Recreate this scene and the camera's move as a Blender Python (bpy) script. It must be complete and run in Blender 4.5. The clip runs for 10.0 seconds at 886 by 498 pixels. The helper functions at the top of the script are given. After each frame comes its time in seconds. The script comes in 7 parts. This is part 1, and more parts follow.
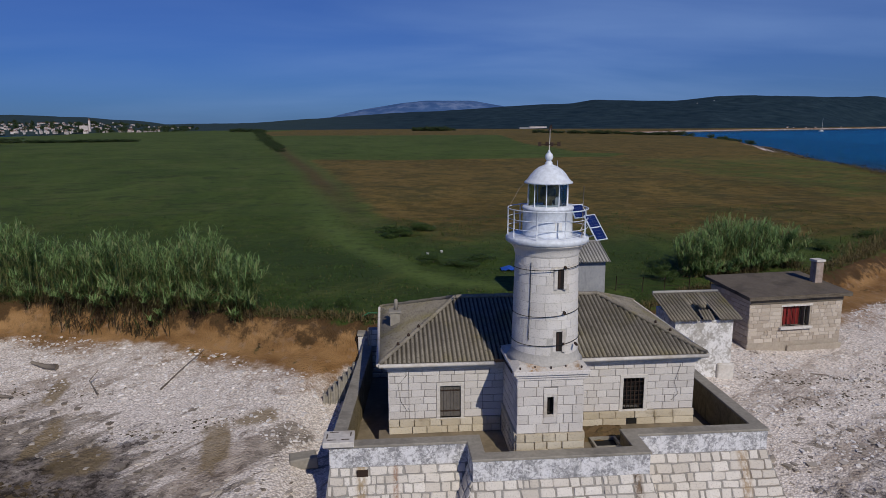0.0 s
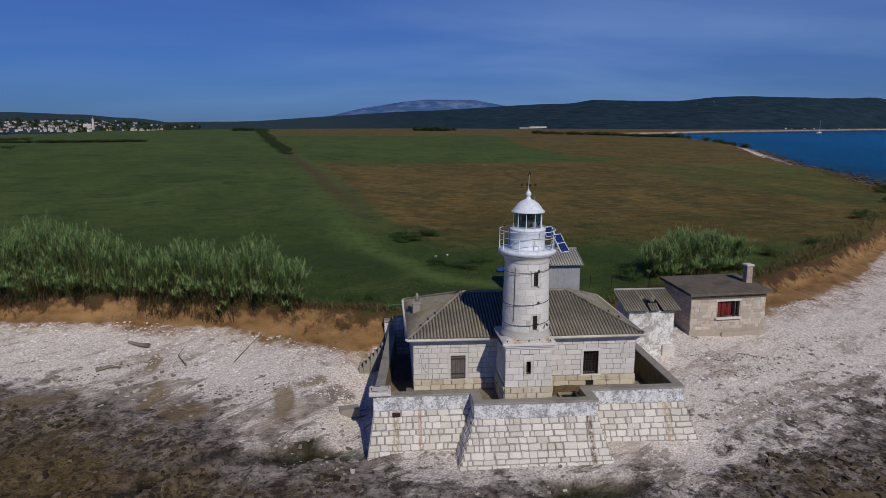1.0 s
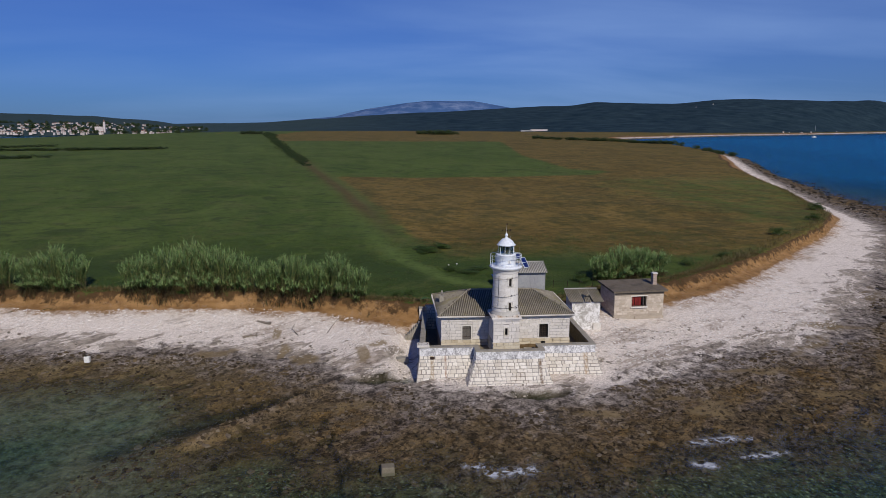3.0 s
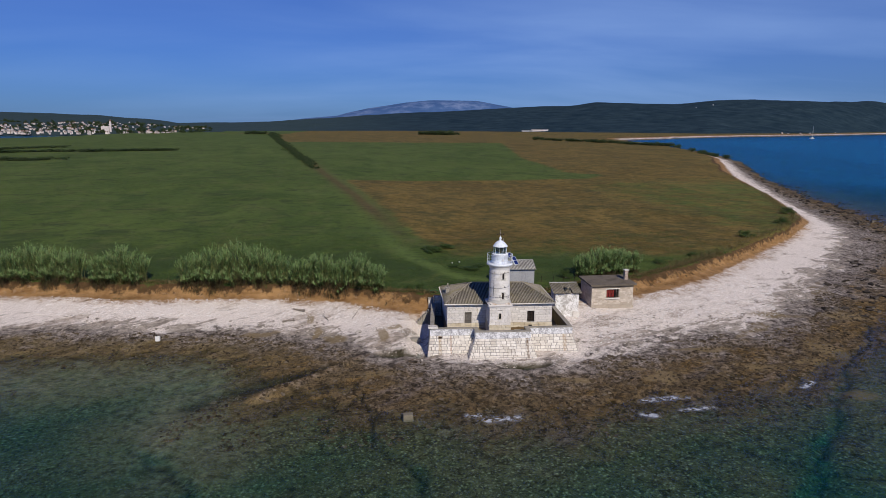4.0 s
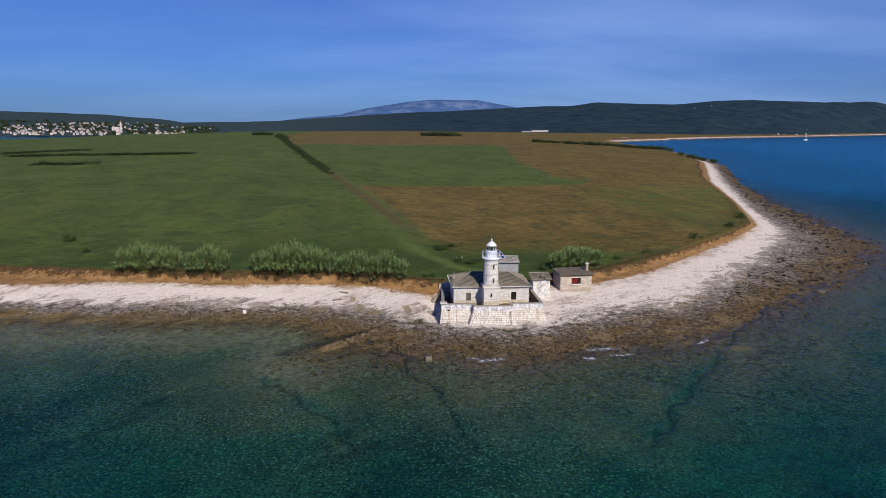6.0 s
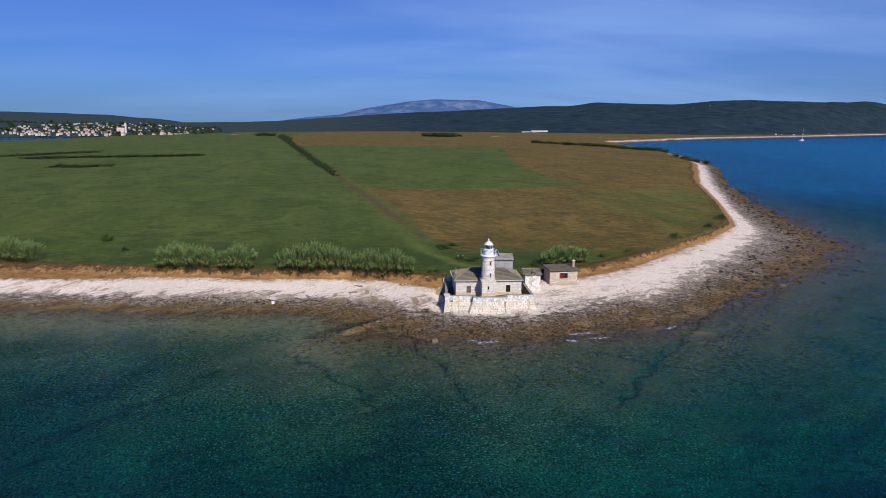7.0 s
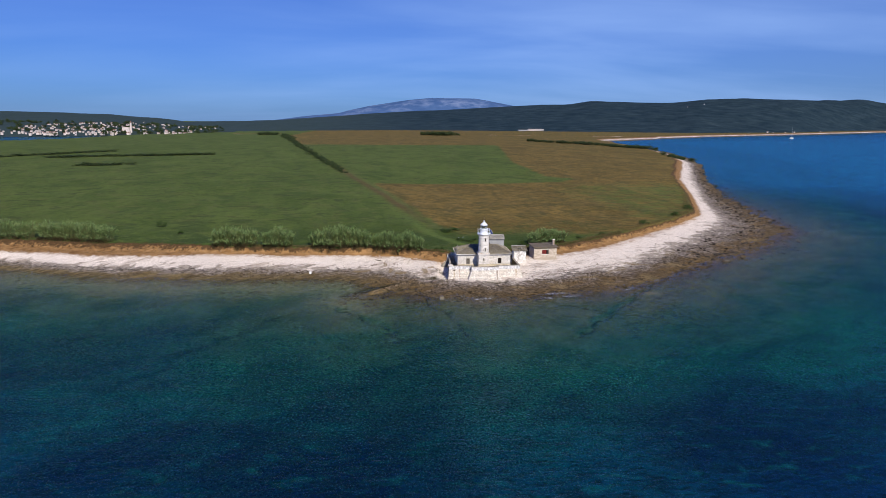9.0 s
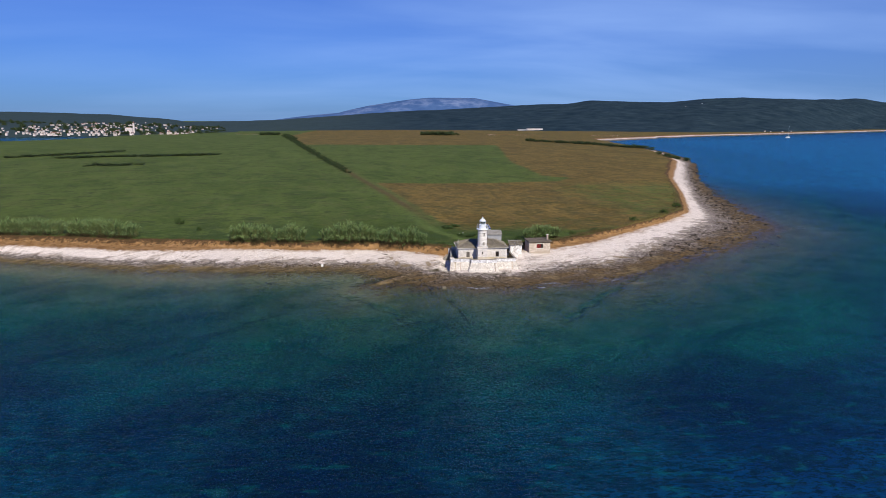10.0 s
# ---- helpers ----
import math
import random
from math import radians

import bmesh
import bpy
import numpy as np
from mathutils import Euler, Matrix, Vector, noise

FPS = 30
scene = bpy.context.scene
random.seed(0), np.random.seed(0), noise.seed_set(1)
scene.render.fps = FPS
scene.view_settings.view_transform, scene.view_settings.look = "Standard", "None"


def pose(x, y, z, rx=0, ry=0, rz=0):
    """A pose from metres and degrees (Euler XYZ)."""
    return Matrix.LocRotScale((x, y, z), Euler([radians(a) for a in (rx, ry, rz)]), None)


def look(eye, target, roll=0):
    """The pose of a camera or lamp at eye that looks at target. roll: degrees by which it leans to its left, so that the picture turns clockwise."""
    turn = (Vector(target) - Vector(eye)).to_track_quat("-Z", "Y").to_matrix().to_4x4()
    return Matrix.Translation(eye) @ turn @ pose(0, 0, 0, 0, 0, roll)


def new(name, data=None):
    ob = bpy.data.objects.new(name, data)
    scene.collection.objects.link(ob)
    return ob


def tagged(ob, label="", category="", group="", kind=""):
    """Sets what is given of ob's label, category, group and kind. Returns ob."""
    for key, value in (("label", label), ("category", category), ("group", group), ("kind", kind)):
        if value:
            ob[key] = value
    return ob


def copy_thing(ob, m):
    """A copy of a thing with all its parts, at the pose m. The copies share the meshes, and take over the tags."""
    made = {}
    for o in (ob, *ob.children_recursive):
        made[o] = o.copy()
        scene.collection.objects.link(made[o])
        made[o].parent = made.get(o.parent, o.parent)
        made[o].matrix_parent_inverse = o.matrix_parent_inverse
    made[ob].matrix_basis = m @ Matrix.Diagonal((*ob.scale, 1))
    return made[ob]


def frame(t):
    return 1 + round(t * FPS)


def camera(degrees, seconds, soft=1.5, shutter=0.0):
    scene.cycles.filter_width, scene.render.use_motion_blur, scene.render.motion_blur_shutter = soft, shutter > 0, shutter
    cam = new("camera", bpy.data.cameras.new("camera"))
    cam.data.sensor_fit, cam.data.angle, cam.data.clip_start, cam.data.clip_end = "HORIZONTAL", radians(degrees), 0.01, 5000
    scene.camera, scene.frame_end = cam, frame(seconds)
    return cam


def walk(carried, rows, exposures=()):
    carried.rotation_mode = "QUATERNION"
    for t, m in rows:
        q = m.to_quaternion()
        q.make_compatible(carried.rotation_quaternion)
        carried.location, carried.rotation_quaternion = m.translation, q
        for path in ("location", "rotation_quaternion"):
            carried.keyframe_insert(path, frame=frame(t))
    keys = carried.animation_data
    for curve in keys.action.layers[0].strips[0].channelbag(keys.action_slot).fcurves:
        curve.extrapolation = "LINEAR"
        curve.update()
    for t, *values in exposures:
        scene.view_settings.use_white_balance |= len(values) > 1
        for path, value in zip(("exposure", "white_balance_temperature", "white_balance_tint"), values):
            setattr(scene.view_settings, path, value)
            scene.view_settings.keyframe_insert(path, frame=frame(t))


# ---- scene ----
cam = camera(66.8, 10.0, soft=0.75)
PATH = [
    (0, (-6.079, -26.28, 15.449), (-5.912, -24.32, 15.085), -0.2),
    (0.5, (-6.718, -31.045, 16.489), (-6.554, -29.086, 16.121), -0.2),
    (1, (-7.582, -36.706, 17.941), (-7.414, -34.747, 17.573), 0.1),
    (1.5, (-8.447, -42.811, 19.503), (-8.278, -40.852, 19.137), -0.0),
    (2, (-9.393, -49.463, 21.176), (-9.226, -47.504, 20.811), 0.2),
    (2.5, (-10.361, -56.839, 23.028), (-10.197, -54.88, 22.662), 0.2),
    (4, (-13.178, -79.289, 27.738), (-13.018, -77.33, 27.367), 0.4),
    (4.5, (-14.094, -87.12, 29.178), (-13.936, -85.161, 28.806), 0.4),
    (5, (-15.06, -95.005, 30.638), (-14.903, -93.047, 30.264), 0.4),
    (5.5, (-16.021, -102.959, 32.111), (-15.864, -101.0, 31.736), 0.5),
    (7, (-18.896, -127.762, 36.877), (-18.74, -125.805, 36.499), 0.5),
    (7.5, (-20.013, -135.618, 37.61), (-19.854, -133.66, 37.231), 0.4),
    (8, (-20.935, -143.707, 37.84), (-20.775, -141.75, 37.46), 0.4),
    (8.5, (-21.984, -151.89, 38.268), (-21.823, -149.933, 37.886), 0.5),
    (9, (-23.102, -160.327, 38.595), (-22.939, -158.371, 38.212), 0.4),
    (9.5, (-23.949, -167.659, 39.156), (-23.787, -165.703, 38.772), 0.4),
    (10, (-24.807, -173.799, 39.88), (-24.643, -171.843, 39.495), 0.3),
]
EXPOSURES = [(0.0, -0.95, 6500, 10), (1.0, -0.93, 6500, 10), (2.5, -0.74, 6600, 10), (4.5, -0.40, 6800, 11), (5.5, -0.32, 6850, 11), (7.5, -0.14, 6850, 11), (10.0, -0.05, 6850, 11)]
walk(cam, [(t, look(eye, target, roll)) for t, eye, target, roll in PATH], EXPOSURES)

# ---- world and sun ----
SUN_WAY = Vector((-0.30, 1.0, -0.80)).normalized()          # the way the light travels
SUN_EL = math.asin(-SUN_WAY.z)
SUN_AZ = math.atan2(-SUN_WAY.x, -SUN_WAY.y)                 # clockwise from +y
world = bpy.data.worlds.new("sky")
scene.world = world
world.use_nodes = True
wn, wl = world.node_tree.nodes, world.node_tree.links
wn.clear()
sky = wn.new("ShaderNodeTexSky")
sky.sky_type = "NISHITA"
sky.sun_disc = False
sky.sun_elevation = SUN_EL
sky.sun_rotation = SUN_AZ
sky.altitude = 0
sky.air_density, sky.dust_density, sky.ozone_density = 1.0, 0.3, 4.0
tint = wn.new("ShaderNodeMix")
tint.data_type, tint.blend_type = "RGBA", "MULTIPLY"
tint.inputs["Factor"].default_value = 1.0
tint.inputs["B"].default_value = (0.262, 0.575, 1.47, 1)
wl.new(sky.outputs[0], tint.inputs["A"])
# thin high cloud in long streaks
tc = wn.new("ShaderNodeTexCoord")
sep = wn.new("ShaderNodeSeparateXYZ")
wl.new(tc.outputs["Generated"], sep.inputs[0])
lift = wn.new("ShaderNodeMath"); lift.operation = "ADD"; lift.inputs[1].default_value = 0.15
wl.new(sep.outputs["Z"], lift.inputs[0])
low = wn.new("ShaderNodeMath"); low.operation = "MAXIMUM"; low.inputs[1].default_value = 0.05
wl.new(lift.outputs[0], low.inputs[0])
dx = wn.new("ShaderNodeMath"); dx.operation = "DIVIDE"
dy = wn.new("ShaderNodeMath"); dy.operation = "DIVIDE"
wl.new(sep.outputs["X"], dx.inputs[0]); wl.new(low.outputs[0], dx.inputs[1])
wl.new(sep.outputs["Y"], dy.inputs[0]); wl.new(low.outputs[0], dy.inputs[1])
comb = wn.new("ShaderNodeCombineXYZ")
wl.new(dx.outputs[0], comb.inputs[0]); wl.new(dy.outputs[0], comb.inputs[1])
cmap = wn.new("ShaderNodeMapping")
cmap.inputs["Rotation"].default_value = (0, 0, radians(-14))
cmap.inputs["Scale"].default_value = (0.30, 0.62, 1)
wl.new(comb.outputs[0], cmap.inputs[0])
cn = wn.new("ShaderNodeTexNoise")
cn.inputs["Scale"].default_value, cn.inputs["Detail"].default_value, cn.inputs["Distortion"].default_value = 1.7, 6, 0.35
wl.new(cmap.outputs[0], cn.inputs["Vector"])
cr = wn.new("ShaderNodeValToRGB")
cr.color_ramp.elements[0].position, cr.color_ramp.elements[1].position = 0.38, 0.74
cr.color_ramp.elements[1].color = (0.35, 0.35, 0.35, 1)
wl.new(cn.outputs["Fac"], cr.inputs[0])
# the veil is broader towards the east
east = wn.new("ShaderNodeMapRange")
east.interpolation_type = "SMOOTHSTEP"
east.inputs["From Min"].default_value, east.inputs["From Max"].default_value = -0.45, 0.35
east.inputs["To Min"].default_value, east.inputs["To Max"].default_value = 0.34, 1.0
wl.new(sep.outputs["X"], east.inputs["Value"])
veil = wn.new("ShaderNodeMath"); veil.operation = "MULTIPLY_ADD"
veil.inputs[2].default_value = 0.0
wl.new(cr.outputs["Color"], veil.inputs[0]); wl.new(east.outputs["Result"], veil.inputs[1])
thin = wn.new("ShaderNodeMath"); thin.operation = "MULTIPLY_ADD"
thin.inputs[1].default_value, thin.inputs[2].default_value = 0.13, 0.04
wl.new(east.outputs["Result"], thin.inputs[0])
whole = wn.new("ShaderNodeMath"); whole.operation = "ADD"; whole.use_clamp = True
wl.new(veil.outputs[0], whole.inputs[0]); wl.new(thin.outputs[0], whole.inputs[1])
# and thins out overhead
high = wn.new("ShaderNodeMapRange")
high.interpolation_type = "SMOOTHSTEP"
high.inputs["From Min"].default_value, high.inputs["From Max"].default_value = 0.22, 0.60
high.inputs["To Min"].default_value, high.inputs["To Max"].default_value = 1.0, 0.0
wl.new(sep.outputs["Z"], high.inputs["Value"])
spread = wn.new("ShaderNodeMath"); spread.operation = "MULTIPLY"
wl.new(whole.outputs[0], spread.inputs[0]); wl.new(high.outputs["Result"], spread.inputs[1])
cloud = wn.new("ShaderNodeMix")
cloud.data_type = "RGBA"
cloud.inputs["B"].default_value = (6.0, 9.7, 17.8, 1)
wl.new(spread.outputs[0], cloud.inputs["Factor"])
wl.new(tint.outputs["Result"], cloud.inputs["A"])
bg = wn.new("ShaderNodeBackground")
bg.inputs["Strength"].default_value = 0.066
wl.new(cloud.outputs["Result"], bg.inputs["Color"])
wo = wn.new("ShaderNodeOutputWorld")
wl.new(bg.outputs[0], wo.inputs[0])

sun_data = bpy.data.lights.new("sun", "SUN")
sun_data.energy, sun_data.angle, sun_data.color = 5.0, radians(0.53), (1.0, 0.93, 0.815)
sun = new("sun", sun_data)
sun.matrix_world = look((0, 0, 400), Vector((0, 0, 400)) + SUN_WAY)

# ---- materials ----
class Mat:
    """A node material, with small helpers to wire it."""

    def __init__(self, name, rough=0.8, metal=0.0, spec=0.3):
        self.m = bpy.data.materials.new(name)
        self.m.use_nodes = True
        self.n, self.l = self.m.node_tree.nodes, self.m.node_tree.links
        self.n.clear()
        self.out = self.n.new("ShaderNodeOutputMaterial")
        self.b = self.n.new("ShaderNodeBsdfPrincipled")
        self.b.inputs["Roughness"].default_value = rough
        self.b.inputs["Metallic"].default_value = metal
        self.b.inputs["Specular IOR Level"].default_value = spec
        self.l.new(self.b.outputs[0], self.out.inputs[0])
        self.tc = self.n.new("ShaderNodeTexCoord")

    def coord(self, scale=(1, 1, 1), space="Object", rot=(0, 0, 0)):
        mp = self.n.new("ShaderNodeMapping")
        mp.inputs["Scale"].default_value = scale
        mp.inputs["Rotation"].default_value = rot
        self.l.new(self.tc.outputs[space], mp.inputs[0])
        return mp.outputs[0]

    def world(self, scale=(1, 1, 1), rot=(0, 0, 0)):
        g = self.n.new("ShaderNodeNewGeometry")
        mp = self.n.new("ShaderNodeMapping")
        mp.inputs["Scale"].default_value = scale
        mp.inputs["Rotation"].default_value = rot
        self.l.new(g.outputs["Position"], mp.inputs[0])
        return mp.outputs[0]

    def along(self, degrees, stretch):
        """World coordinates, drawn out along one level direction."""
        v = self.world()
        mp = self.n.new("ShaderNodeMapping")
        mp.vector_type = "TEXTURE"
        mp.inputs["Rotation"].default_value = (0, 0, math.radians(degrees))
        mp.inputs["Scale"].default_value = (stretch, 1, 1)
        self.l.new(v, mp.inputs[0])
        return mp.outputs[0]

    def warp(self, vec, scale, amount):
        t = self.n.new("ShaderNodeTexNoise")
        t.inputs["Scale"].default_value, t.inputs["Detail"].default_value = scale, 4
        self.l.new(vec, t.inputs["Vector"])
        m = self.n.new("ShaderNodeVectorMath")
        m.operation = "MULTIPLY_ADD"
        m.inputs[1].default_value = (amount, amount, amount)
        self.l.new(t.outputs["Color"], m.inputs[0]); self.l.new(vec, m.inputs[2])
        return m.outputs[0]

    def noise(self, vec, scale, detail=5, rough=0.55, dist=0.0):
        t = self.n.new("ShaderNodeTexNoise")
        for key, v in (("Scale", scale), ("Detail", detail), ("Roughness", rough), ("Distortion", dist)):
            t.inputs[key].default_value = v
        self.l.new(vec, t.inputs["Vector"])
        return t.outputs["Fac"]

    def voronoi(self, vec, scale, feature="F1", out="Distance"):
        t = self.n.new("ShaderNodeTexVoronoi")
        t.feature = feature
        t.inputs["Scale"].default_value = scale
        self.l.new(vec, t.inputs["Vector"])
        return t.outputs[out]

    def ramp(self, fac, stops):
        r = self.n.new("ShaderNodeValToRGB")
        e = r.color_ramp.elements
        while len(e) < len(stops):
            e.new(0.5)
        for el, (p, c) in zip(e, stops):
            el.position = p
            el.color = (*(c if isinstance(c, tuple) else (c, c, c)), 1)
        self.l.new(fac, r.inputs[0])
        return r.outputs["Color"]

    def mix(self, fac, a, b, blend="MIX"):
        m = self.n.new("ShaderNodeMix")
        m.data_type, m.blend_type = "RGBA", blend
        for sock, v in ((m.inputs["Factor"], fac), (m.inputs["A"], a), (m.inputs["B"], b)):
            if isinstance(v, (int, float)):
                sock.default_value = v
            elif isinstance(v, tuple):
                sock.default_value = (*v, 1)
            else:
                self.l.new(v, sock)
        return m.outputs["Result"]

    def math(self, op, a, b=0.0, c=0.0):
        m = self.n.new("ShaderNodeMath")
        m.operation = op
        for i, v in enumerate((a, b, c)):
            if isinstance(v, (int, float)):
                m.inputs[i].default_value = v
            else:
                self.l.new(v, m.inputs[i])
        return m.outputs[0]

    def attr(self, name):
        a = self.n.new("ShaderNodeAttribute")
        a.attribute_name = name
        return a.outputs["Fac"]

    def smooth(self, x, lo, hi):
        m = self.n.new("ShaderNodeMapRange")
        m.interpolation_type = "SMOOTHSTEP"
        m.inputs["From Min"].default_value, m.inputs["From Max"].default_value = lo, hi
        self.l.new(x, m.inputs["Value"])
        return m.outputs["Result"]

    def rnd(self):
        return self.n.new("ShaderNodeObjectInfo").outputs["Random"]

    def island(self):
        return self.n.new("ShaderNodeNewGeometry").outputs["Random Per Island"]

    def streak(self, c, x, w, col):
        """A run of dirty water down a wall at x."""
        g = self.n.new("ShaderNodeNewGeometry")
        s = self.n.new("ShaderNodeSeparateXYZ")
        self.l.new(g.outputs["Position"], s.inputs[0])
        d = self.math("ABSOLUTE", self.math("SUBTRACT", s.outputs["X"], x))
        near = self.math("SUBTRACT", 1.0, self.smooth(d, 0.3 * w, 1.5 * w))
        ragged = self.smooth(self.noise(self.world((5, 5, 1.2)), 1.6, 6, 0.7), 0.36, 0.58)
        return self.mix(self.math("MULTIPLY", self.math("MULTIPLY", near, ragged), 0.85), c, col)

    def bump(self, height, strength=0.4, dist=0.02):
        b = self.n.new("ShaderNodeBump")
        b.inputs["Strength"].default_value, b.inputs["Distance"].default_value = strength, dist
        self.l.new(height, b.inputs["Height"])
        self.l.new(b.outputs[0], self.b.inputs["Normal"])
        return b.outputs[0]

    def color(self, c):
        if isinstance(c, tuple):
            self.b.inputs["Base Color"].default_value = (*c, 1)
        else:
            self.l.new(c, self.b.inputs["Base Color"])
        return self


def plain(name, dark, light, scale=3.0, rough=0.8, metal=0.0, bump=0.3, stain=None, spec=0.3, runs=()):
    """A worn surface: two tones at two scales, and stains."""
    k = Mat(name, rough, metal, spec)
    v = k.world()
    c = k.mix(k.noise(v, scale), dark, light)
    c = k.mix(k.ramp(k.noise(v, scale * 6, 3), [(0.35, 0.82), (0.65, 1.0)]), (0, 0, 0), c, "MIX")
    if stain:
        c = k.mix(k.ramp(k.noise(v, scale * 0.35, 6, 0.65), [(0.52, 0.0), (0.72, 0.8)]), c, stain)
    for x, w, col in runs:
        c = k.streak(c, x, w, col)
    k.color(c)
    if bump:
        k.bump(k.noise(v, scale * 9, 4), bump, 0.02)
    return k.m


def stone_mat(name, dark, light, stain, joint_scale=7.0, spread=0.35, stain_at=0.6, runs=()):
    k = Mat(name, 0.88, 0, 0.2)
    v = k.world()
    c = k.mix(k.rnd(), dark, light)
    c = k.mix(k.math("MULTIPLY", k.noise(v, 4.0, 6, 0.65), spread), c, dark)
    c = k.mix(k.ramp(k.noise(v, 1.1, 7, 0.7), [(stain_at, 0.0), (stain_at + 0.16, 0.75)]), c, stain)
    c = k.mix(k.ramp(k.noise(v, 22.0, 3), [(0.28, 0.55), (0.45, 0.0)]), c, tuple(0.45 * a for a in dark))
    c = k.mix(k.ramp(k.noise(v, 6.5, 7, 0.72), [(0.27, 0.9), (0.36, 0.0)]), c, tuple(0.28 * a for a in dark))
    for x, w, col in runs:
        c = k.streak(c, x, w, col)
    k.color(c)
    k.bump(k.noise(v, joint_scale * 2, 6, 0.7), 0.5, 0.03)
    return k.m


RUNS = ((3.05, 0.16, (0.13, 0.075, 0.035)), (-7.2, 0.20, (0.34, 0.25, 0.14)), (7.9, 0.22, (0.36, 0.26, 0.16)), (-5.9, 0.10, (0.30, 0.17, 0.10)))
M_ASHLAR = stone_mat("whitewashed_ashlar", (0.60, 0.565, 0.53), (0.77, 0.735, 0.70), (0.42, 0.36, 0.26), spread=0.5, stain_at=0.60)
M_ASHLAR_JOINT = plain("ashlar_joint", (0.20, 0.19, 0.18), (0.34, 0.32, 0.30), 2.0)
M_PLINTH = stone_mat("yellowed_plinth_stone", (0.52, 0.45, 0.33), (0.70, 0.64, 0.52), (0.26, 0.20, 0.12), stain_at=0.56)
M_TOWER = stone_mat("tower_limestone", (0.68, 0.65, 0.61), (0.80, 0.775, 0.745), (0.50, 0.44, 0.34), spread=0.40, stain_at=0.63)
M_TOWER_JOINT = plain("tower_joint", (0.46, 0.44, 0.41), (0.58, 0.56, 0.52), 2.0)
M_RUBBLE = stone_mat("squared_limestone", (0.57, 0.52, 0.455), (0.84, 0.80, 0.74), (0.34, 0.22, 0.13), stain_at=0.66, spread=0.5, runs=RUNS)
M_MORTAR = plain("grey_mortar", (0.24, 0.23, 0.21), (0.42, 0.40, 0.37), 1.6, bump=0.5, stain=(0.16, 0.12, 0.08), runs=RUNS)
M_HUTSTONE = stone_mat("hut_block_stone", (0.43, 0.365, 0.295), (0.66, 0.59, 0.505), (0.24, 0.19, 0.14), stain_at=0.62)
M_HUTMORTAR = plain("hut_mortar", (0.34, 0.285, 0.225), (0.52, 0.455, 0.37), 1.6, bump=0.5)
M_CONCRETE = plain("weathered_concrete", (0.24, 0.22, 0.185), (0.44, 0.41, 0.35), 0.9, bump=0.4, stain=(0.11, 0.10, 0.085))
M_ROOFCONC = plain("dark_roof_concrete", (0.105, 0.086, 0.064), (0.215, 0.182, 0.140), 1.4, bump=0.6, stain=(0.055, 0.047, 0.036))
M_PALECONC = plain("pale_concrete", (0.62, 0.58, 0.53), (0.77, 0.74, 0.69), 1.2, bump=0.3, stain=(0.36, 0.30, 0.22))
M_FLOOR = plain("court_floor", (0.10, 0.068, 0.034), (0.46, 0.39, 0.28), 0.55, bump=0.4, stain=(0.06, 0.045, 0.025))
M_WHITE = plain("white_enamel_paint", (0.78, 0.84, 0.93), (0.86, 0.91, 0.97), 1.2, 0.45, bump=0.06, stain=(0.66, 0.68, 0.70), spec=0.5)
M_TIMBER = plain("grey_shutter_wood", (0.10, 0.09, 0.08), (0.19, 0.17, 0.15), 4.0, bump=0.4)
M_IRON = plain("rusty_iron", (0.03, 0.022, 0.018), (0.09, 0.055, 0.04), 8.0, 0.7, 0.4)
M_EARTH = plain("brown_earth", (0.09, 0.055, 0.025), (0.20, 0.135, 0.065), 3.0, 0.95, bump=0.6, stain=(0.05, 0.06, 0.02))
M_DARK = plain("dark_interior", (0.010, 0.010, 0.010), (0.022, 0.020, 0.018), 2.0, 0.9, bump=0)
M_CABLE = plain("black_cable", (0.012, 0.012, 0.012), (0.03, 0.03, 0.03), 8.0, 0.6, bump=0)
M_RED = plain("red_painted_shutter", (0.16, 0.012, 0.012), (0.28, 0.03, 0.025), 5.0, 0.6)
M_BRICKRED = plain("plastered_red_brick", (0.26, 0.15, 0.11), (0.58, 0.52, 0.46), 3.0, 0.85, stain=(0.10, 0.085, 0.07))
M_WEATHERING = stone_mat("rust_stained_weathering", (0.62, 0.58, 0.52), (0.78, 0.745, 0.70), (0.42, 0.235, 0.075), spread=0.5, stain_at=0.50, runs=((-0.75, 0.20, (0.40, 0.21, 0.06)), (0.95, 0.12, (0.30, 0.18, 0.08))))
M_BLUE = plain("blue_plastic_sheet", (0.015, 0.06, 0.38), (0.04, 0.14, 0.60), 5.0, 0.4)
M_GREENHOSE = plain("green_hose", (0.02, 0.12, 0.06), (0.05, 0.22, 0.10), 5.0, 0.5)
M_DRIFT = plain("bleached_driftwood", (0.16, 0.13, 0.10), (0.32, 0.28, 0.23), 4.0)
M_PLASTIC = plain("white_plastic", (0.80, 0.80, 0.78), (0.88, 0.88, 0.86), 3.0, 0.5, bump=0)
M_WETSTONE = plain("weedy_wet_stone", (0.14, 0.12, 0.08), (0.27, 0.24, 0.18), 3.0, 0.7, bump=0.5)
M_BRASS = plain("aged_metal", (0.16, 0.13, 0.07), (0.32, 0.26, 0.14), 6.0, 0.45, 0.8)


